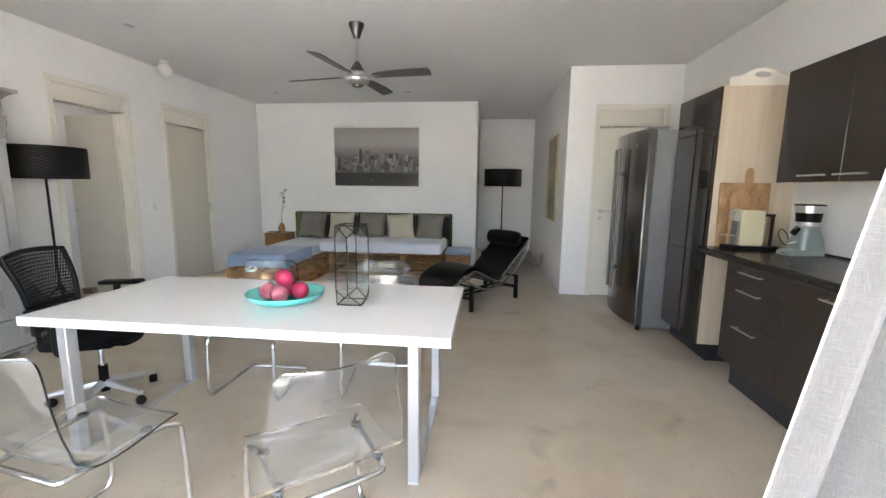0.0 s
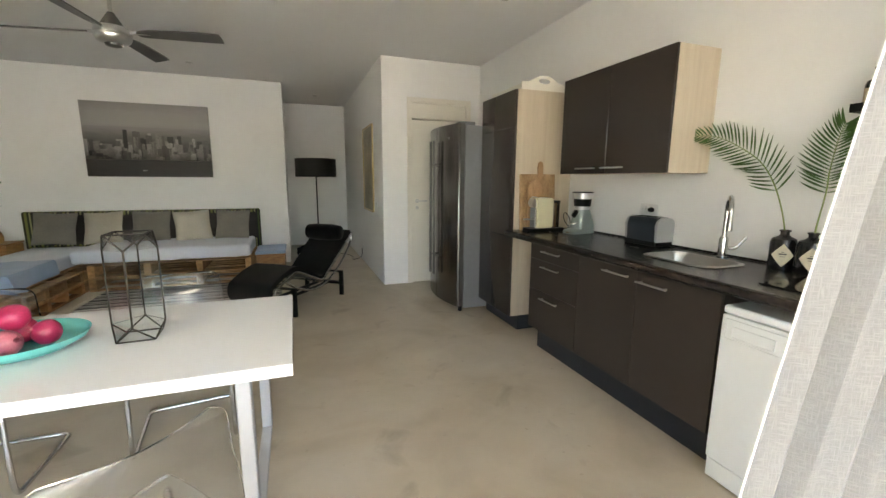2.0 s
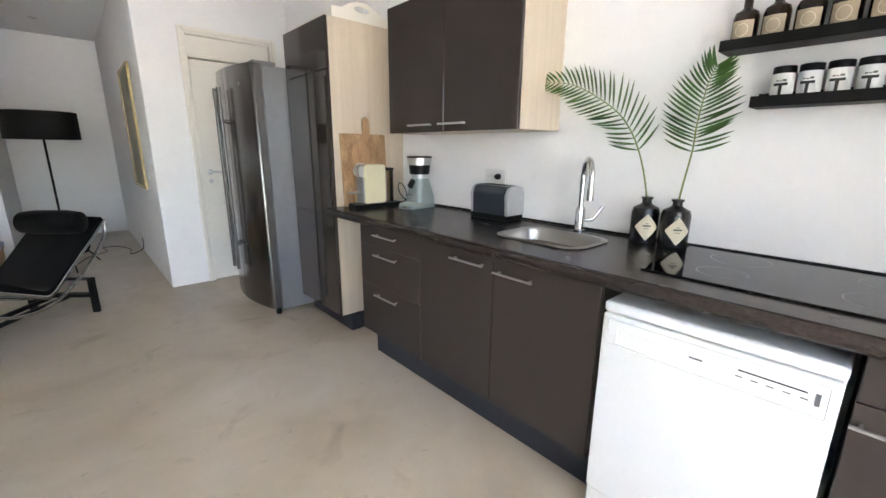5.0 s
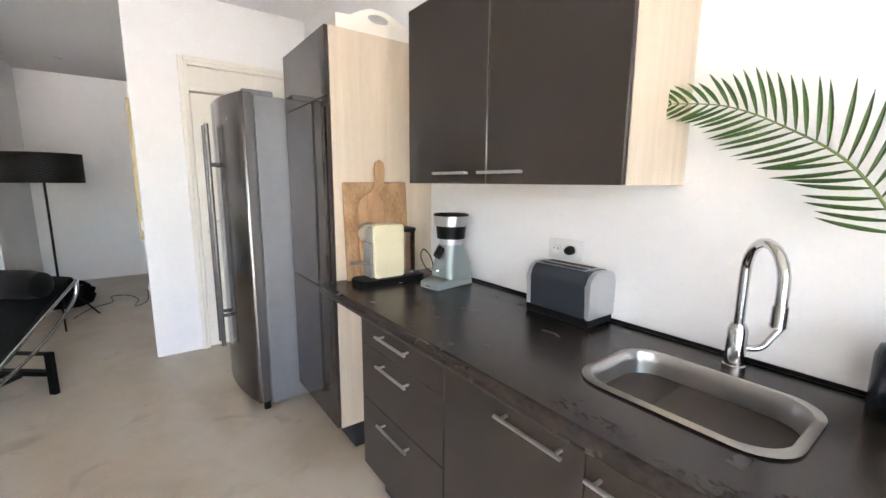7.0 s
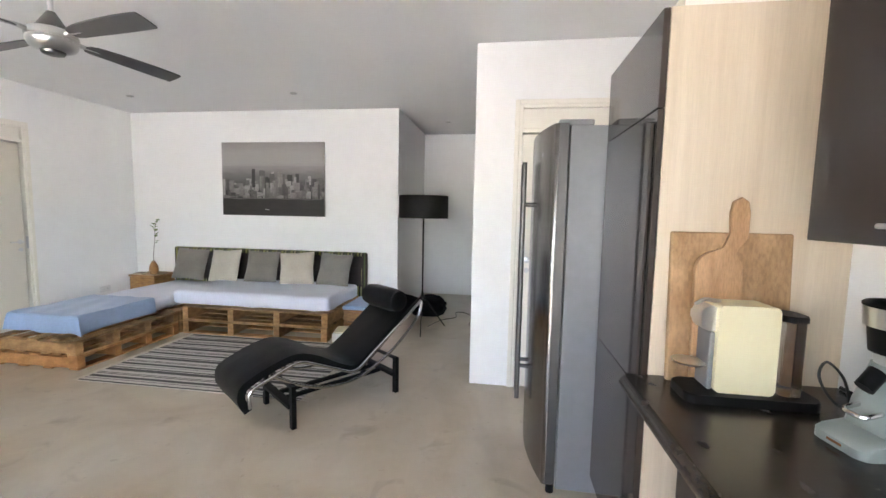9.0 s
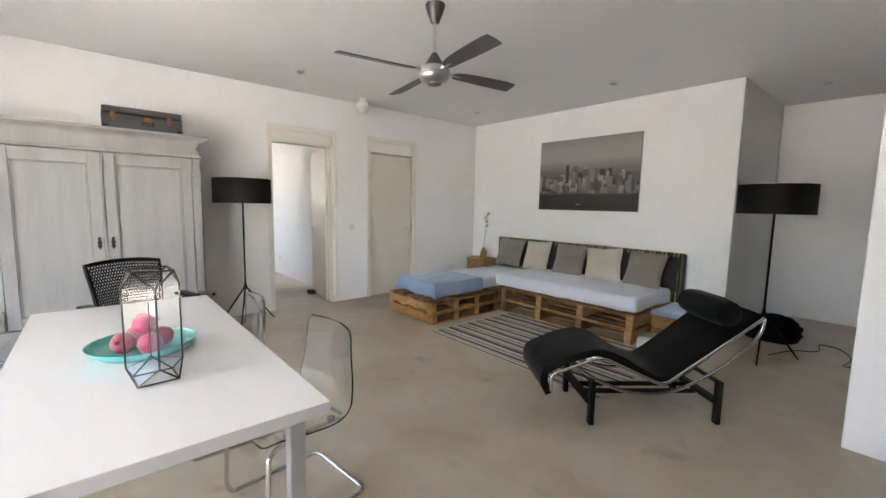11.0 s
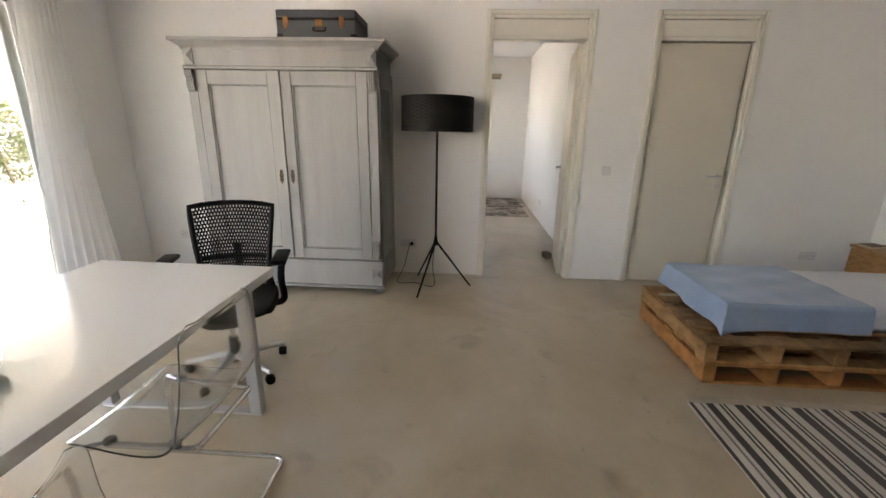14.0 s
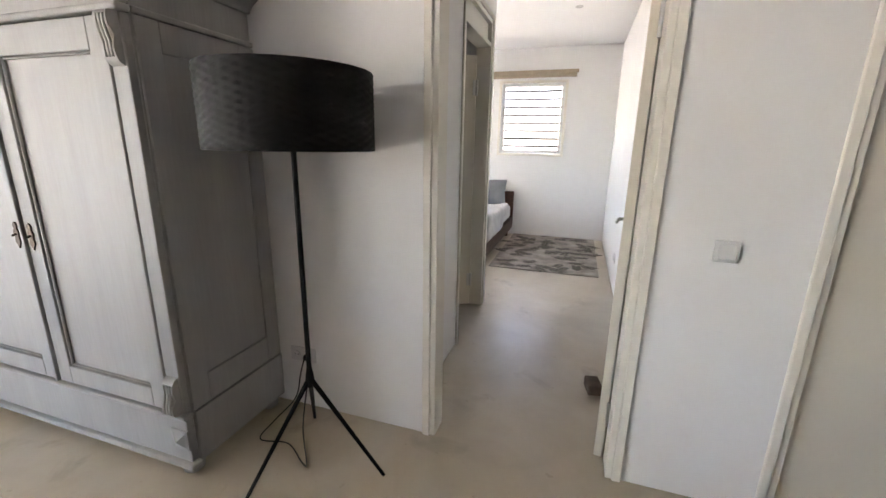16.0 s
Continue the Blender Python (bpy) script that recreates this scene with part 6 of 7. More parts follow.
def cushion(x, y, z, w, h, d, tilt, turn, spin, material, label):
    c = thing("cushion", label, "cushion", pose(x, y, z, tilt, 0, turn) @ pose(0, 0, 0, 0, spin, 0), "cushions on the sofa")

    def half(sign):
        def f(u, v):
            a, e = 2 * u - 1, 2 * v - 1
            puff = max(0.0, (1 - abs(a) ** 2.6)) ** 0.55 * max(0.0, (1 - abs(e) ** 2.6)) ** 0.55
            pin = 0.93 + 0.07 * abs(a * e)
            wr = 0.006 * noise.noise(Vector((a * 3 + x, e * 3 + y, sign)))
            return (a * w / 2 * pin, sign * (d / 2 * puff + 0.003) + wr * puff, h / 2 + e * h / 2 * pin)
        return f

    b2 = grid_sheet(half(1), 18, 18)
    b2 = grid_sheet(half(-1), 18, 18, bm=b2)
    bmesh.ops.remove_doubles(b2, verts=b2.verts, dist=0.0065)
    part("cover", b2, material, c, smooth=True)


CZ_ = PS + 0.150
for x, w, mt, lb_ in ((-1.02, 0.5, DARKLINEN, 1), (-1.55, 0.52, DARKLINEN, 1), (-2.25, 0.5, DARKLINEN, 1), (-2.9, 0.5, DARKLINEN, 1), (-0.68, 0.42, DARKLINEN, 1)):
    cushion(x, 7.60, CZ_ - 0.03, w, 0.42, 0.09, -8, 0, 0, mt, "dark brown back cushion against the headboard")
for x, y, turn, spin, mt, lb_ in ((-2.97, 7.42, 6, 3, TAUPE, "square taupe linen cushion on the sofa"), (-2.41, 7.40, -5, -3, OATMEAL, "square oatmeal linen cushion on the sofa"),
                                 (-1.85, 7.40, 3, 1, TAUPE, "square taupe linen cushion on the sofa"), (-1.30, 7.38, 8, -4, OATMEAL, "square oatmeal linen cushion on the sofa"),
                                 (-0.81, 7.40, -4, 2, TAUPE, "square taupe linen cushion on the sofa")):
    cushion(x, y - 0.02, CZ_, 0.47, 0.45, 0.15, -19, turn, spin, mt, lb_)

# crates beside the sofa
def crate(x0, x1, y0, y1, h, label):
    c = thing("wooden_crate", label, "crate", pose(0, 0, 0))
    part("top", box(x0 - 0.01, x1 + 0.01, y0 - 0.01, y1 + 0.01, h - 0.022, h, 0.003), NATWOOD, c)
    for z0, z1 in ((0.02, h * 0.46), (h * 0.52, h - 0.03)):
        part("slat", box(x0, x1, y0, y0 + 0.015, z0, z1, 0.002), NATWOOD, c)
        part("slat", box(x0, x1, y1 - 0.015, y1, z0, z1, 0.002), NATWOOD, c)
        part("slat", box(x0, x0 + 0.015, y0 + 0.0155, y1 - 0.0155, z0, z1, 0.002), NATWOOD, c)
        part("slat", box(x1 - 0.015, x1, y0 + 0.0155, y1 - 0.0155, z0, z1, 0.002), NATWOOD, c)
    for x in (x0 + 0.016, x1 - 0.041):
        for y in (y0 + 0.016, y1 - 0.041):
            part("post", box(x, x + 0.025, y, y + 0.025, 0, h - 0.0225), NATWOOD, c)


crate(-3.83, -3.43, 7.33, 7.70, 0.525, "small wooden crate table in the corner")
crate(-0.46, -0.07, 6.93, 7.55, 0.29, "low wooden crate beside the sofa end")
mattress("folded_blanket", -0.475, -0.055, 6.915, 7.56, 0.291, 0.335, BLUE, "folded blue cloth on the low crate", 0.018, 4, cat="blanket")
bx = thing("papers_box", "white box of papers on the floor", "box", pose(-0.36, 6.72, 0, 0, 0, 12))
part("box_body", box(-0.12, 0.12, -0.14, 0.14, 0.0, 0.10, 0.004), LABELW, bx)
part("paper", box(-0.10, 0.11, -0.13, 0.12, 0.101, 0.118, 0.002), PAPER, bx)

# vase with a twig
vs = thing("vase", "small brown wooden vase on the crate", "vase", pose(-3.575, 7.48, 0.525))
part("vase_body", lathe([(0, 0), (0.045, 0), (0.056, 0.03), (0.058, 0.09), (0.045, 0.14), (0.026, 0.165), (0.026, 0.185), (0.018, 0.185), (0.018, 0.15), (0, 0.14)], 24), NATWOOD, vs, smooth=True)
tw = thing("twig", "leafy twig standing in the vase", "twig", pose(-3.575, 7.48, 0.69))
tpath = smooth_path([(0, 0, 0), (0.01, 0, 0.16), (0.045, -0.01, 0.34), (0.055, -0.01, 0.50), (0.09, -0.015, 0.60)])
part("stem", tube(tpath, 0.0035, 6), BARK, tw, smooth=True)
rn = random.Random(4)
for k in range(13):
    p = tpath[int((0.45 + 0.55 * k / 12) * (len(tpath) - 1))]
    a = rn.uniform(0, 6.28)
    d = Vector((math.cos(a), math.sin(a) * 0.6, rn.uniform(0.1, 0.8))).normalized()
    L = rn.uniform(0.05, 0.085)
    s_ = d.cross(Vector((0, 0, 1))).normalized() * L * 0.36
    lf_ = [p + d * 0.008, p + d * L * 0.45 + s_ + Vector((0, 0, 0.006)), p + d * L, p + d * L * 0.45 - s_]
    b = bmesh.new()
    mid = b.verts.new(p + d * L * 0.45 - Vector((0, 0, 0.006)))
    vv = [b.verts.new(q) for q in lf_]
    for i in range(4):
        b.faces.new((vv[i], vv[(i + 1) % 4], mid))
    part("leaf", b, TWIGLEAF, tw)
bk = thing("book", "small book lying on the crate", "book", pose(-3.74, 7.42, 0.526, 0, 0, 14))
part("pages", box(-0.055, 0.055, -0.075, 0.075, 0.002, 0.016), PAPER, bk)
part("cover", box(-0.058, 0.058, -0.078, 0.078, 0.0165, 0.019), DARKWOOD, bk)

# rug
rg = thing("striped_rug", "grey and cream striped flatweave rug with a fringe", "rug", pose(0, 0, 0))
RX0, RX1, RY0, RY1 = -2.13, -0.10, 5.155, 6.50
part("weave", grid_sheet(lambda u, v: (RX0 + (RX1 - RX0) * u, RY0 + (RY1 - RY0) * v + 0.006 * math.sin(5 * u), 0.009 + 0.0025 * noise.noise(Vector((u * 6, v * 5, 1)))), 40, 26, 0.007), RUG, rg, smooth=True)
for x, s in ((RX0, -1), (RX1, 1)):
    b = bmesh.new()
    for k in range(75):
        y = RY0 + 0.01 + (RY1 - RY0 - 0.02) * k / 74
        j = rn.uniform(-0.008, 0.008)
        tube([(x, y, 0.005), (x + s * 0.035, y + j, 0.004), (x + s * rn.uniform(0.055, 0.075), y + 2 * j, 0.003)], 0.0028, 4, bm=b)
    tagged(part("fringe", b, OATMEAL, rg, "cream knotted fringe"), kind="stuff")

# chaise longue, local x from foot to head
ux = Vector((0.617, 0.787, 0)).normalized()
lc = thing("chaise_longue", "black leather chaise longue on a chrome tube frame", "chaise longue", pose(0.126, 5.263, 0, 0, 0, math.degrees(math.atan2(ux.y, ux.x))))
pr = smooth_path([(-0.745, 0, 0.20), (-0.785, 0, 0.29), (-0.765, 0, 0.385), (-0.66, 0, 0.445), (-0.52, 0, 0.495), (-0.39, 0, 0.515), (-0.24, 0, 0.465), (-0.08, 0, 0.375), (0.05, 0, 0.325), (0.16, 0, 0.375), (0.30, 0, 0.485), (0.45, 0, 0.605), (0.60, 0, 0.715), (0.67, 0, 0.765)], 5)
nP = len(pr) - 1
part("cushion", grid_sheet(lambda u, v: (pr[round(u * nP)].x, 0.245 * (2 * v - 1), pr[round(u * nP)].z + 0.006 * math.sin(math.pi * v) + 0.004 * noise.noise(Vector((u * 8, v * 4, 3)))), nP, 14, 0.05), LEATHER, lc, "black leather mat", True)
part("headrest", lathe([(0, -0.235), (0.055, -0.235), (0.085, -0.215), (0.098, -0.12), (0.098, 0.12), (0.085, 0.215), (0.055, 0.235), (0, 0.235)], 28, m=pose(0.485, 0, 0.752, 90) @ pose(0, 0, 0)), LEATHER, lc, "black leather bolster headrest", True)
for s in (-0.255, 0.255):
    rail = part("side_rail", tube(rounded([(-0.715, s, 0.235), (-0.725, s, 0.345), (-0.39, s, 0.468), (0.045, s, 0.270), (0.69, s, 0.738)], 0.07, 6), 0.012, 10), CHROME, lc, "chrome side tube", True)
    part("runner", tube(smooth_path([(-0.56, s * 0.93, 0.40), (-0.41, s * 0.93, 0.307), (-0.22, s * 0.93, 0.228), (-0.04, s * 0.93, 0.205), (0.14, s * 0.93, 0.232), (0.40, s * 0.93, 0.36), (0.60, s * 0.93, 0.52), (0.69, s * 0.93, 0.63), (0.705, s * 0.95, 0.72)], 5), 0.0125, 10), CHROME, rail, smooth=True)
for x, z in ((-0.56, 0.40), (0.70, 0.725), (0.045, 0.262)):
    part("cross_tube", tube([(x, -0.255, z), (x, 0.255, z)], 0.010, 8), CHROME, lc, smooth=True)
for x in (-0.435, 0.435):
    lgx = part("base_crossbar", box(x - 0.03, x + 0.03, -0.235, 0.235, 0.135, 0.165, 0.004), BLACKMETAL, lc, "black steel base crossbar")
    for s in (-1, 1):
        part("leg", prism([(x - 0.016, s * 0.245 - 0.022), (x + 0.016, s * 0.245 - 0.022), (x + 0.016, s * 0.245 + 0.022), (x - 0.016, s * 0.245 + 0.022)], 0.0, 0.300, 0.004), BLACKMETAL, lgx)
    part("rest_bar", box(x - 0.014, x + 0.014, -0.222, 0.222, 0.277, 0.299, 0.004), RUBBER, lgx)
for s in (-0.06, 0.06):
    part("base_beam", box(-0.404, 0.404, s - 0.014, s + 0.014, 0.13, 0.16, 0.004), BLACKMETAL, lc)


# ---- ceiling fan ----
fn = thing("ceiling_fan", "grey metal four-blade ceiling fan", "ceiling fan", pose(-1.06, 4.27, 0, 0, 0, 64))
part("canopy", lathe([(0, H), (0.072, H), (0.070, H - 0.02), (0.030, H - 0.125), (0.018, H - 0.13), (0, H - 0.13)], 28), FANDARK, fn, "dark conical ceiling canopy", True)
part("rod", tube([(0, 0, H - 0.13), (0, 0, 2.53)], 0.013, 12), SATIN, fn, smooth=True)
part("cone", lathe([(0, 2.545), (0.02, 2.545), (0.035, 2.52), (0.075, 2.455), (0.078, 2.45), (0, 2.45)], 28), FANDARK, fn, smooth=True)
part("motor", lathe([(0, 2.449), (0.085, 2.449), (0.108, 2.438), (0.116, 2.415), (0.116, 2.405), (0.108, 2.398), (0.112, 2.392), (0.112, 2.375), (0.10, 2.352), (0.07, 2.338), (0, 2.336)], 36), SATIN, fn, "satin metal motor housing", True)
part("end_cap", lathe([(0, 2.3355), (0.055, 2.3355), (0.05, 2.322), (0.03, 2.315), (0, 2.315)], 28), FANDARK, fn, smooth=True)
for k in range(4):
    a = 90 * k + 16
    m = pose(0, 0, 2.412, 0, 0, a)
    outl = [(p.x, p.y) for p in smooth_path([(0.17, -0.035, 0), (0.30, -0.058, 0), (0.52, -0.066, 0), (0.70, -0.06, 0), (0.722, -0.045, 0), (0.722, 0.045, 0), (0.70, 0.056, 0), (0.52, 0.052, 0), (0.30, 0.042, 0), (0.17, 0.03, 0)], 3, True)]
    bl_ = part("blade", prism(outl, -0.004, 0.004, 0.002, m=m @ pose(0, 0, 0, -13)), FANBLADE, fn, "grey fan blade", True)
    part("blade_arm", tube([(0.09, 0, 0.0), (0.15, 0, 0.004), (0.25, 0, 0.002)], 0.012, 8, radii=[0.014, 0.012, 0.006], m=m), SATIN, bl_, smooth=True)

# ball wall light
wl = thing("ceiling_light", "round opal glass ball light on the ceiling", "ceiling light", pose(-3.80, 5.218, H))
part("ceiling_plate", lathe([(0, -0.001), (0.05, -0.001), (0.05, -0.025), (0, -0.03)], 24), OUTLETW, wl, smooth=True)
part("globe", lathe([(0.085 * math.sin(math.pi * k / 18), -0.085 * math.cos(math.pi * k / 18)) for k in range(19)], 30, m=pose(0, 0, -0.108)), LAMPGLASS, wl, "opal glass globe", True)


def downlight(x, y):
    d = thing("downlight", "small recessed ceiling spotlight, switched off", "downlight", pose(x, y, H), "recessed ceiling spotlights")
    part("ring", lathe([(0.026, -0.001), (0.042, -0.0015), (0.044, -0.006), (0.030, -0.010), (0.026, -0.004)], 28), SATIN, d, smooth=True)
    part("lens", lathe([(0, -0.004), (0.026, -0.004), (0.026, -0.0015), (0, -0.0015)], 20), LAMPGLASS, d)


for x, y in ((-3.25, 4.14), (-3.27, 6.92), (-1.10, 6.97), (0.55, 8.62), (1.83, 3.80), (-7.4, 4.5), (1.0, 1.6)):
    downlight(x, y)


# ---- pictures ----
PX0, PX1, PZ0, PZ1 = -2.612, -1.05, 1.400, 2.435
SKYG = mat("print_sky_grey", (0.34, 0.325, 0.305), 0.5, scale=1.0, color2=(0.27, 0.258, 0.24), stretch=(0.3, 1, 2.5), fine=0.03)
RIVER = mat("print_river_grey", (0.036, 0.032, 0.029), 0.5, var=0.25, scale=8, stretch=(1, 1, 6))
HAZE = mat("print_haze_grey", (0.15, 0.142, 0.134), 0.5)


def graded(m, stops):
    """Tones of the print from bottom to top, broken up by soft streaks."""
    n, l = m.node_tree.nodes, m.node_tree.links
    tc, sep, nz, mp = n.new("ShaderNodeTexCoord"), n.new("ShaderNodeSeparateXYZ"), n.new("ShaderNodeTexNoise"), n.new("ShaderNodeMapping")
    mp.inputs["Scale"].default_value = (3, 1, 14)
    nz.inputs["Scale"].default_value, nz.inputs["Detail"].default_value = 1.6, 6
    ad, mr, rp = n.new("ShaderNodeMath"), n.new("ShaderNodeMapRange"), n.new("ShaderNodeValToRGB")
    ad.operation = "MULTIPLY_ADD"
    ad.inputs[1].default_value = 0.11
    l.new(tc.outputs["Object"], sep.inputs[0])
    l.new(tc.outputs["Object"], mp.inputs[0])
    l.new(mp.outputs[0], nz.inputs["Vector"])
    l.new(nz.outputs["Fac"], ad.inputs[0])
    l.new(sep.outputs[2], ad.inputs[2])
    mr.inputs["From Min"].default_value, mr.inputs["From Max"].default_value = 1.400 + 0.055, 2.435 + 0.055
    l.new(ad.outputs[0], mr.inputs["Value"])
    e = rp.color_ramp.elements
    e[0].position, e[1].position = stops[0][0], stops[-1][0]
    e[0].color, e[1].color = (*stops[0][1], 1), (*stops[-1][1], 1)
    for p, c in stops[1:-1]:
        e.new(p).color = (*c, 1)
    l.new(mr.outputs[0], rp.inputs[0])
    l.new(rp.outputs[0], n["Principled BSDF"].inputs["Base Color"])


graded(SKYG, [(0.60, (0.27, 0.26, 0.245)), (0.72, (0.35, 0.335, 0.315)), (0.86, (0.33, 0.315, 0.297)), (1.0, (0.25, 0.24, 0.225))])
graded(HAZE, [(0.24, (0.03, 0.028, 0.026)), (0.33, (0.06, 0.056, 0.052)), (0.46, (0.11, 0.105, 0.10)), (0.57, (0.19, 0.182, 0.172)), (0.66, (0.28, 0.27, 0.255))])
TOWER = mat("print_tower_grey", (0.34, 0.325, 0.305), 0.5, var=0.3, scale=40, stretch=(1, 1, 1.8), fine=0.35)
tn, tl = TOWER.node_tree.nodes, TOWER.node_tree.links
ge = tn.new("ShaderNodeNewGeometry")
hsv = tn.new("ShaderNodeHueSaturation")
mrg = tn.new("ShaderNodeMapRange")
mrg.inputs["To Min"].default_value, mrg.inputs["To Max"].default_value = 0.10, 1.55
tl.new(ge.outputs["Random Per Island"], mrg.inputs["Value"])
tl.new(mrg.outputs[0], hsv.inputs["Value"])
src = tn["Principled BSDF"].inputs["Base Color"].links[0].from_socket
tl.new(src, hsv.inputs["Color"])
tl.new(hsv.outputs[0], tn["Principled BSDF"].inputs["Base Color"])
pc_ = thing("canvas_print", "black and white city skyline canvas on the wall", "picture", pose(0, 0, 0))
part("canvas", box(PX0, PX1, YB - 0.030, YB - 0.002, PZ0, PZ1, 0.003), SKYG, pc_)
yq = YB - 0.0325
part("far_shore", box(PX0 + 0.002, PX1 - 0.002, yq + 0.0002, yq + 0.002, PZ0 + 0.2405, PZ0 + 0.70), HAZE, pc_)
part("river", box(PX0 + 0.002, PX1 - 0.002, yq, yq + 0.002, PZ0 + 0.002, PZ0 + 0.24), RIVER, pc_)
part("quay", tube(smooth_path([(PX0 + 0.01 + 0.0955 * k, yq - 0.0022, PZ0 + 0.243 + 0.005 * math.sin(1.7 * k) - 0.004 * math.sin(0.6 * k)) for k in range(17)], 3), 0.005, 5, m=Matrix.Translation((0, yq - 0.0022, 0)) @ Matrix.Diagonal((1, 0.05, 1, 1)) @ Matrix.Translation((0, 0.0022 - yq, 0))), TOWER, pc_, "pale quay line of the print")
b = bmesh.new()
rn = random.Random(21)
WPX = PX1 - PX0


def tower(x, w, z0, z1, layer):
    box(max(PX0 + 0.003, x), min(PX1 - 0.003, x + w), yq - 0.0004 - 0.0004 * layer, yq - 0.0002 - 0.0004 * layer, z0, z1, bm=b)


for layer, (n, base_h, var_h) in enumerate(((26, 0.26, 0.14), (30, 0.20, 0.18), (34, 0.12, 0.15), (44, 0.03, 0.09))):
    for k in range(n):
        x = PX0 + WPX * (k + rn.uniform(-0.4, 0.3)) / n
        prof_ = 0.72 + 0.28 * math.sin(math.pi * (x - PX0) / WPX) + 0.10 * math.sin(9 * x)
        hgt = (base_h + var_h * rn.random() ** 2) * prof_
        tower(x, rn.uniform(0.030, 0.085), PZ0 + 0.25, PZ0 + 0.25 + hgt, layer)
tower(PX0 + 0.30 * WPX, 0.05, PZ0 + 0.40, PZ0 + 0.66, 5)
tagged(part("skyline", b, TOWER, pc_), kind="stuff")
part("ship", box(PX0 + 0.66, PX0 + 0.72, yq - 0.003, yq - 0.001, PZ0 + 0.085, PZ0 + 0.092), LABELW, pc_)

hp = thing("framed_print", "tall pale print in a thin gilt frame on the hall wall", "picture", pose(0, 0, 0))
HY0, HY1, HZ0, HZ1 = 6.33, 7.13, 0.92, 2.15
part("print", box(XP - 0.012, XP - 0.002, HY0 + 0.02, HY1 - 0.02, HZ0 + 0.02, HZ1 - 0.02), PICART, hp)
for y0, y1, z0, z1 in ((HY0, HY0 + 0.02, HZ0, HZ1), (HY1 - 0.02, HY1, HZ0, HZ1), (HY0 + 0.0205, HY1 - 0.0205, HZ0, HZ0 + 0.02), (HY0 + 0.0205, HY1 - 0.0205, HZ1 - 0.02, HZ1)):
    part("frame_bar", box(XP - 0.024, XP - 0.001, y0, y1, z0, z1, 0.003), PICFRAME, hp)

# bag and cables by the hall lamp
bag = thing("bag", "soft black bag lying on the hall floor", "bag", pose(0.40, 8.05, 0, 0, 0, 15))
b = bmesh.new()
bmesh.ops.create_icosphere(b, subdivisions=4, radius=1)
for v in b.verts:
    d = v.co.copy()
    k = 1 + 0.22 * noise.noise(d * 1.7) + 0.10 * noise.noise(d * 4.5)
    v.co = Vector((d.x * 0.28 * k, d.y * 0.2 * k, max(0.0, 0.12 + d.z * 0.16 * k)))
part("bag_body", b, CLOTHBLK, bag, smooth=True)
part("strap", tube(smooth_path([(-0.18, 0, 0.15), (-0.1, -0.08, 0.29), (0.08, -0.1, 0.30), (0.2, -0.02, 0.16)]), 0.012, 8), CLOTHBLK, bag, smooth=True)
cb_ = thing("cable", "loose black cable on the hall floor", "cable", pose(0, 0, 0))
part("cable_run", tube(smooth_path([(0.5, 7.4, 0.006), (0.62, 7.75, 0.006), (0.8, 7.95, 0.006), (0.78, 8.25, 0.006), (0.95, 8.2, 0.006), (1.05, 7.9, 0.006), (1.02, 7.6, 0.006), (1.14, 7.46, 0.08), (1.155, 7.45, 0.22)]), 0.005, 6), CABLE, cb_, smooth=True)

# corridor and bedroom
ds = thing("door_stop", "rough brown stone block holding the door open", "door stop", pose(-4.80, 4.862, 0, 0, 0, 12))
part("stone", box(-0.06, 0.06, -0.04, 0.04, 0, 0.068, 0.008, 2), CONCRETE, ds)
MOT = mat("leaf_pattern_rug", (0.46, 0.42, 0.37), 0.95, scale=5, color2=(0.22, 0.195, 0.175), detail=3, bump=0.4, bump_scale=150, fine=0.1)
r2 = thing("bedroom_rug", "beige and grey leaf-pattern rug in the bedroom", "rug", pose(-8.2, 4.345, 0))
part("weave", box(-1.03, 1.03, -0.64, 0.64, 0.001, 0.010, 0.003), MOT, r2)
b = bmesh.new()
rn = random.Random(8)
for k in range(70):
    x, y, a = rn.uniform(-0.95, 0.95), rn.uniform(-0.58, 0.58), rn.uniform(0, 6.28)
    for q in range(5):
        for s in (-1, 1):
            m = pose(x, y, 0.0112, 0, 0, math.degrees(a)) @ pose(q * 0.035, 0, 0, 0, 0, s * 42)
            prism([(0, -0.006), (0.04, -0.012), (0.085, 0), (0.04, 0.012), (0, 0.006)], 0, 0.0012, m=m, bm=b)
tagged(part("leaf_motif", b, INKSOFT, r2, "dark grey leaf motif"), kind="stuff")
bd = thing("bed", "dark wooden bed with rumpled grey and white bedding", "bed", pose(0, 0, 0))
BX0, BX1, BYY0, BYY1 = -9.10, -7.12, 2.00, 3.68
part("bed_frame", box(BX0, BX1, BYY0, BYY1, 0.12, 0.30, 0.01, 2), DARKWOOD, bd)
for x in (BX0 + 0.05, BX1 - 0.12):
    for y in (BYY0 + 0.05, BYY1 - 0.12):
        part("leg", box(x, x + 0.07, y, y + 0.07, 0, 0.119), DARKWOOD, bd)
part("bed_head", box(BX0 - 0.05, BX0 - 0.005, BYY0, BYY1, 0.15, 0.72, 0.008, 2), DARKWOOD, bd)
mattress("bed_mattress", BX0 + 0.03, BX1 - 0.03, BYY0 + 0.03, BYY1 - 0.03, 0.302, 0.50, PALEBED, "mattress in a white sheet on the bed", 0.05, 6)
mattress("duvet", BX0 + 0.55, BX1 + 0.02, BYY0 + 0.01, BYY1 + 0.012, 0.42, 0.60, PALEBED, "rumpled pale striped duvet on the bed", 0.075, 7, wob=0.05, cat="duvet")
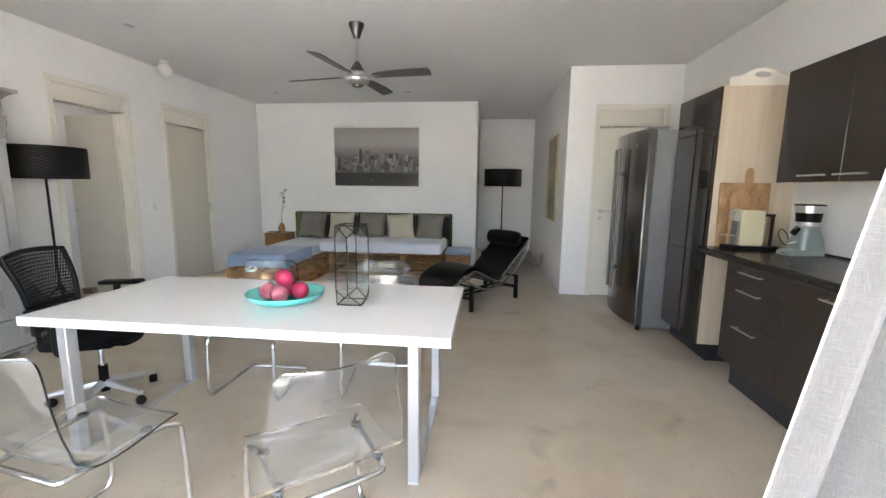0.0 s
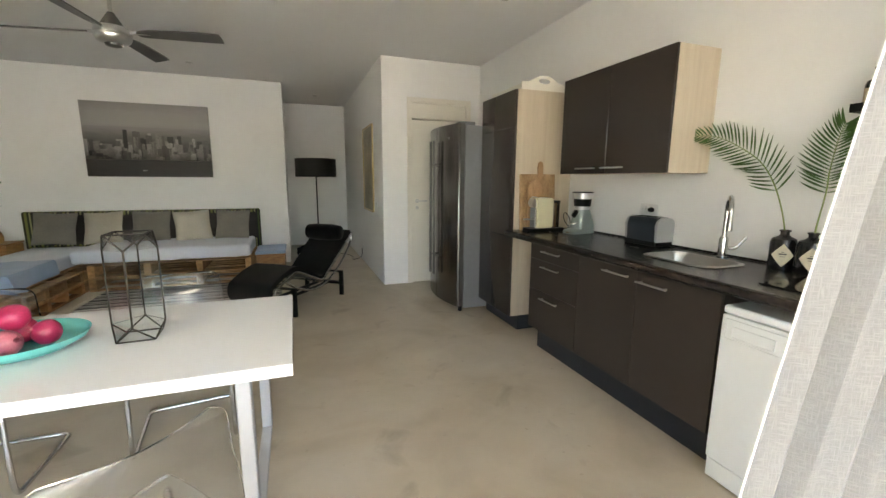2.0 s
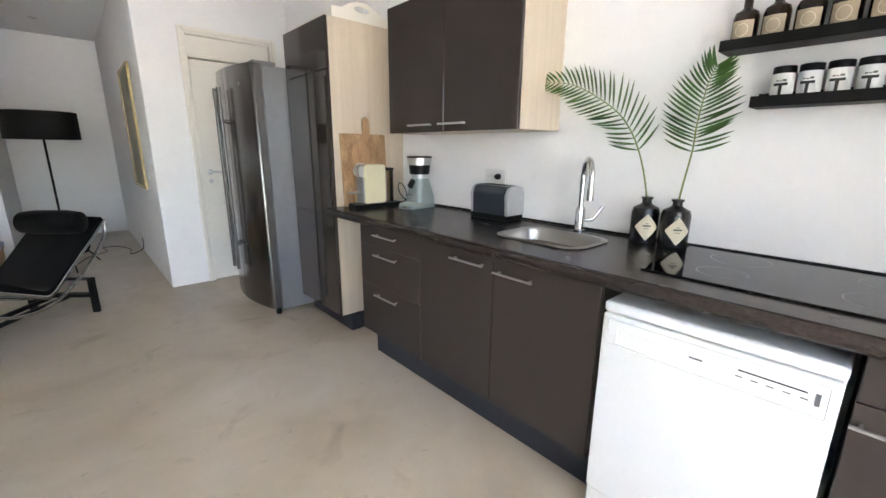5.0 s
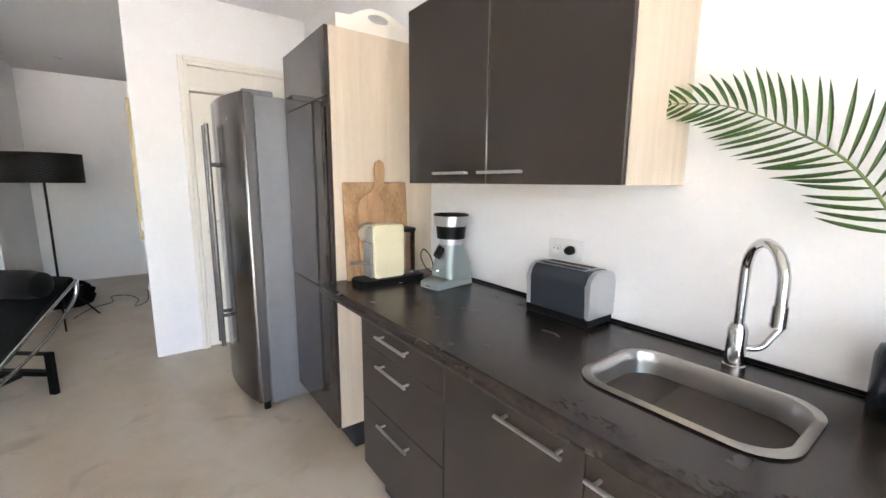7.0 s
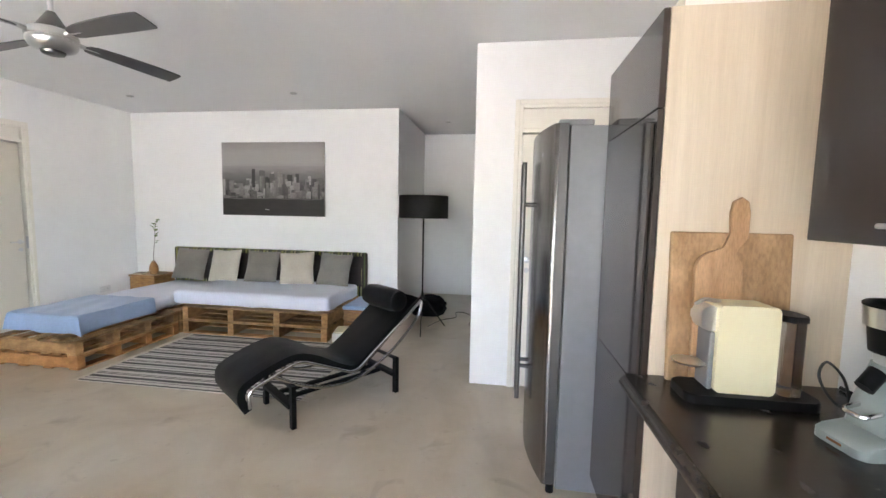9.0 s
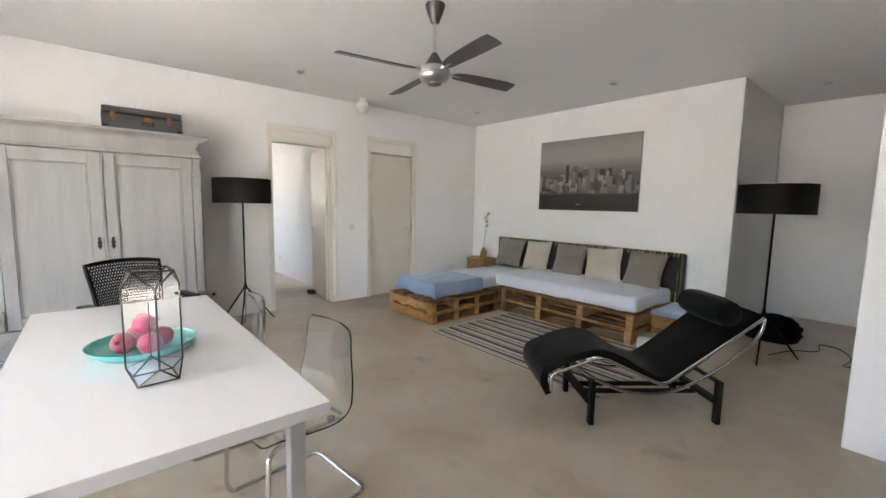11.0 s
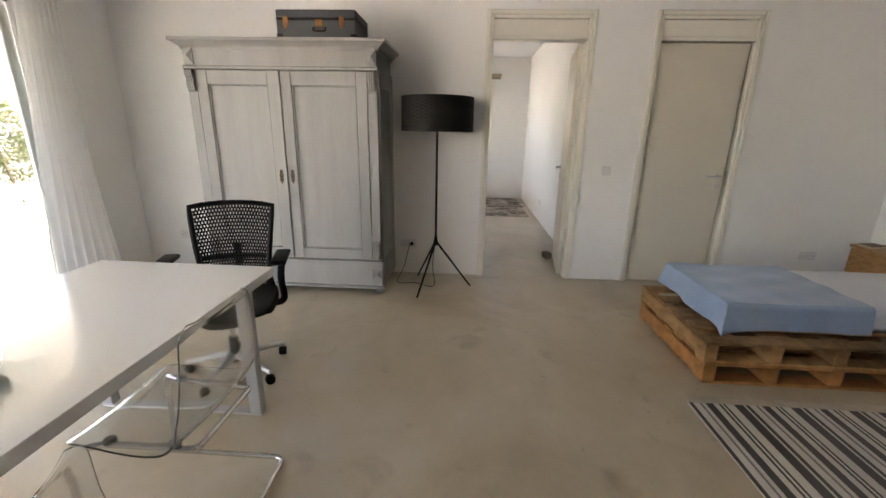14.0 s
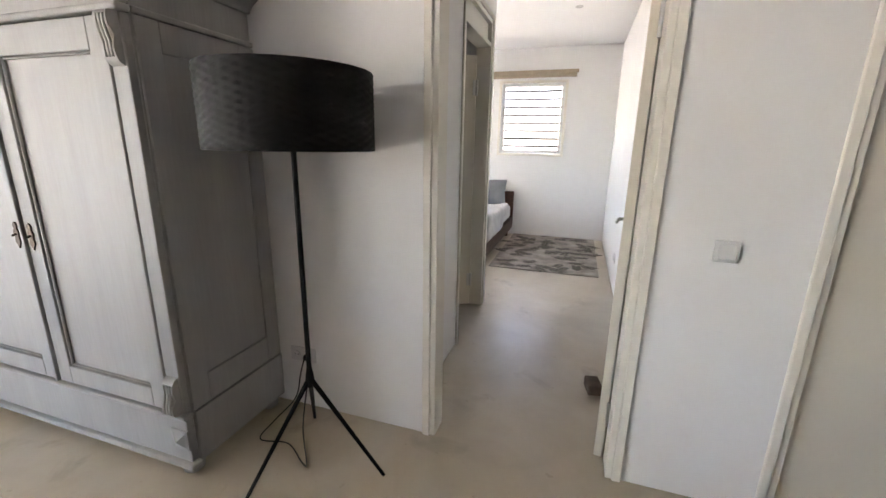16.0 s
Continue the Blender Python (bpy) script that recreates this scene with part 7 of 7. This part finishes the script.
mattress("bed_throw", BX0 + 1.0, BX1 + 0.04, BYY0, BYY1 + 0.03, 0.30, 0.63, PALEBED, "pale throw hanging over the bed end", 0.07, 9, wob=0.045, cat="blanket")
cushion(-8.97, 3.26, 0.50, 0.62, 0.42, 0.17, -12, 90, 0, GREYBED, "grey pillow against the head of the bed")

bwn = tagged(thing("window_2", "white louvred bedroom window full of daylight", "window", pose(0, 0, 0)), kind="structure")
for y0, y1, z0, z1 in ((3.392, 3.44, 1.332, 2.383), (4.30, 4.348, 1.332, 2.383), (3.4405, 4.2995, 1.332, 1.385), (3.4405, 4.2995, 2.33, 2.383)):
    part("window_frame", box(XE - 0.12, XE - 0.04, y0, y1, z0, z1, 0.004), ALUWHITE, bwn)
for k in range(8):
    z = 1.44 + 0.119 * k
    part("slat", box(-0.03, 0.03, 3.442, 4.298, -0.017, 0.017, 0.003, m=Matrix.Translation((XE - 0.08, 0, z)) @ pose(0, 0, 0, 0, 4)), GARDENGREY, bwn)
for y0, y1, z0, z1 in ((3.35, 3.39, 1.29, 2.42), (4.35, 4.39, 1.29, 2.42), (3.3905, 4.3495, 1.29, 1.33), (3.3905, 4.3495, 2.385, 2.42)):
    part("casing", box(XE + 0.001, XE + 0.014, y0, y1, z0, z1, 0.003), CREAM, bwn)
rb = thing("roller_blind", "rolled-up beige blind above the bedroom window", "blind", pose(0, 0, 0))
part("roll", tube([(XE + 0.06, 3.22, 2.49), (XE + 0.06, 4.50, 2.49)], 0.042, 14), BLIND, rb, smooth=True)
part("pelmet", box(XE + 0.001, XE + 0.10, 3.20, 4.52, 2.512, 2.55, 0.004), BLIND, rb)
outlet(-6.9, YR, 0.32, 0)


# ---- terrace and garden ----
def garden_table():
    t = thing("garden_table", "white plastic garden table on the terrace", "table", pose(-4.75, -1.15, -0.03, 0, 0, 12))
    part("tabletop", prism(round_rect(-0.85, 0.85, -0.45, 0.45, 0.12), 0.70, 0.735, 0.01), PLASTICW, t)
    for x in (-0.68, 0.68):
        for y in (-0.32, 0.32):
            part("leg", tube([(x, y, 0), (x * 0.95, y * 0.95, 0.70)], 0.03, 10, radii=[0.022, 0.035]), PLASTICW, t, smooth=True)
    return t


garden_table()


def garden_chair(x, y, rz):
    c = thing("garden_chair", "white plastic garden armchair on the terrace", "chair", pose(x, y, -0.03, 0, 0, rz), "garden chairs")
    part("seat", box(-0.24, 0.24, -0.24, 0.24, 0.40, 0.43, 0.012, 2), PLASTICW, c)
    for k in range(6):
        xx = -0.2 + 0.08 * k
        part("back_slat", box(xx - 0.026, xx + 0.026, -0.012, 0.012, 0, 0.42, 0.005, m=pose(0, -0.25, 0.43, 10)), PLASTICW, c)
    part("top_rail", box(-0.25, 0.25, -0.016, 0.016, 0.0, 0.07, 0.008, m=pose(0, -0.323, 0.845, 10)), PLASTICW, c)
    for s in (-1, 1):
        part("armrest", box(s * 0.27 - 0.03, s * 0.27 + 0.03, -0.26, 0.22, 0.62, 0.645, 0.008), PLASTICW, c)
        for yy in (-0.22, 0.2):
            part("leg", tube([(s * 0.25, yy * 1.12, 0), (s * 0.26, yy, 0.62)], 0.02, 8), PLASTICW, c, smooth=True)
    return c


garden_chair(-3.72, -0.70, 98)
garden_chair(-4.75, -0.25, 178)
garden_chair(-4.9, -2.05, 5)
lg_ = thing("garden_bench", "grey metal garden seat with a lilac cushion", "bench", pose(-6.6, -1.3, -0.03, 0, 0, -60))
part("seat", box(-0.5, 0.5, -0.3, 0.3, 0.36, 0.40, 0.01), GARDENGREY, lg_)
part("cushion", box(-0.48, 0.48, -0.28, 0.28, 0.401, 0.50, 0.03, 3), LAVENDER, lg_)
part("backrest", box(-0.5, 0.5, -0.02, 0.02, 0, 0.5, 0.01, m=pose(0, -0.32, 0.42, 14)), LAVENDER, lg_)
for x in (-0.45, 0.45):
    for y in (-0.26, 0.26):
        part("leg", box(x - 0.02, x + 0.02, y - 0.02, y + 0.02, 0, 0.36), GARDENGREY, lg_)


def leaf_cloud(name, centre, size, n, leaf, materials, seed, label, top_noise=0.3):
    """A shrub: a few stems and a crown of many single leaves with gaps."""
    r = random.Random(seed)
    t = thing(name, label, "shrub", pose(*centre))
    b1 = bmesh.new()
    for k in range(7):
        x, y = r.uniform(-0.4, 0.4) * size[0], r.uniform(-0.3, 0.3) * size[1]
        tube(smooth_path([(x * 0.5, y * 0.5, 0), (x * 0.8, y * 0.8, size[2] * 0.4), (x, y, size[2] * 0.8)]), 0.02, 6, radii=None, bm=b1)
    part("stems", b1, BARK, t)
    verts, faces, mats = [], [], []
    lumps = [(r.uniform(-0.5, 0.5) * size[0], r.uniform(-0.5, 0.5) * size[1], r.uniform(0.15, 0.95) * size[2], r.uniform(0.16, 0.34)) for _ in range(int(26 * size[0]))]
    for k in range(n):
        lx, ly, lz, lr = r.choice(lumps)
        d = Vector((r.gauss(0, 1), r.gauss(0, 1), r.gauss(0, 0.8))).normalized() * lr * r.uniform(0.5, 1.05)
        p = Vector((lx, ly, lz)) + d
        if p.z < 0.02:
            continue
        a = Vector((r.gauss(0, 1), r.gauss(0, 1), r.gauss(0, 0.6))).normalized()
        s = a.cross(d.normalized() if abs(a.dot(d.normalized())) < 0.95 else Vector((0, 0, 1))).normalized()
        L = leaf * r.uniform(0.7, 1.3)
        i = len(verts)
        verts += [tuple(p), tuple(p + a * L * 0.5 + s * L * 0.28), tuple(p + a * L), tuple(p + a * L * 0.5 - s * L * 0.28)]
        faces.append((i, i + 1, i + 2, i + 3))
        mats.append(0 if r.random() < 0.72 else 1)
    me = bpy.data.meshes.new("crown")
    me.from_pydata(verts, [], faces)
    for m in materials:
        me.materials.append(m)
    me.polygons.foreach_set("material_index", mats)
    o = new("crown", me)
    o.parent = t
    tagged(o, kind="stuff")
    return t


for k in range(5):
    leaf_cloud("shrub", (-11.6 + 1.9 * k, -4.7 - 0.25 * (k % 2), -0.13), (2.3, 0.9, 1.9 + 0.2 * (k % 3)), 7000, 0.07, (HEDGE, HEDGEDRY), 30 + k, "loose green garden hedge with dry patches")
for k in range(3):
    leaf_cloud("shrub", (-12.2, -3.4 + 1.7 * k, -0.13), (1.2, 2.0, 2.0), 6000, 0.07, (HEDGE, HEDGEDRY), 50 + k, "loose green garden hedge with dry patches")
gw = tagged(obj("wall_garden", box(-14, 5, -6.2, -6.05, -0.13, 1.2, 0.01), DAYWHITE), kind="structure")
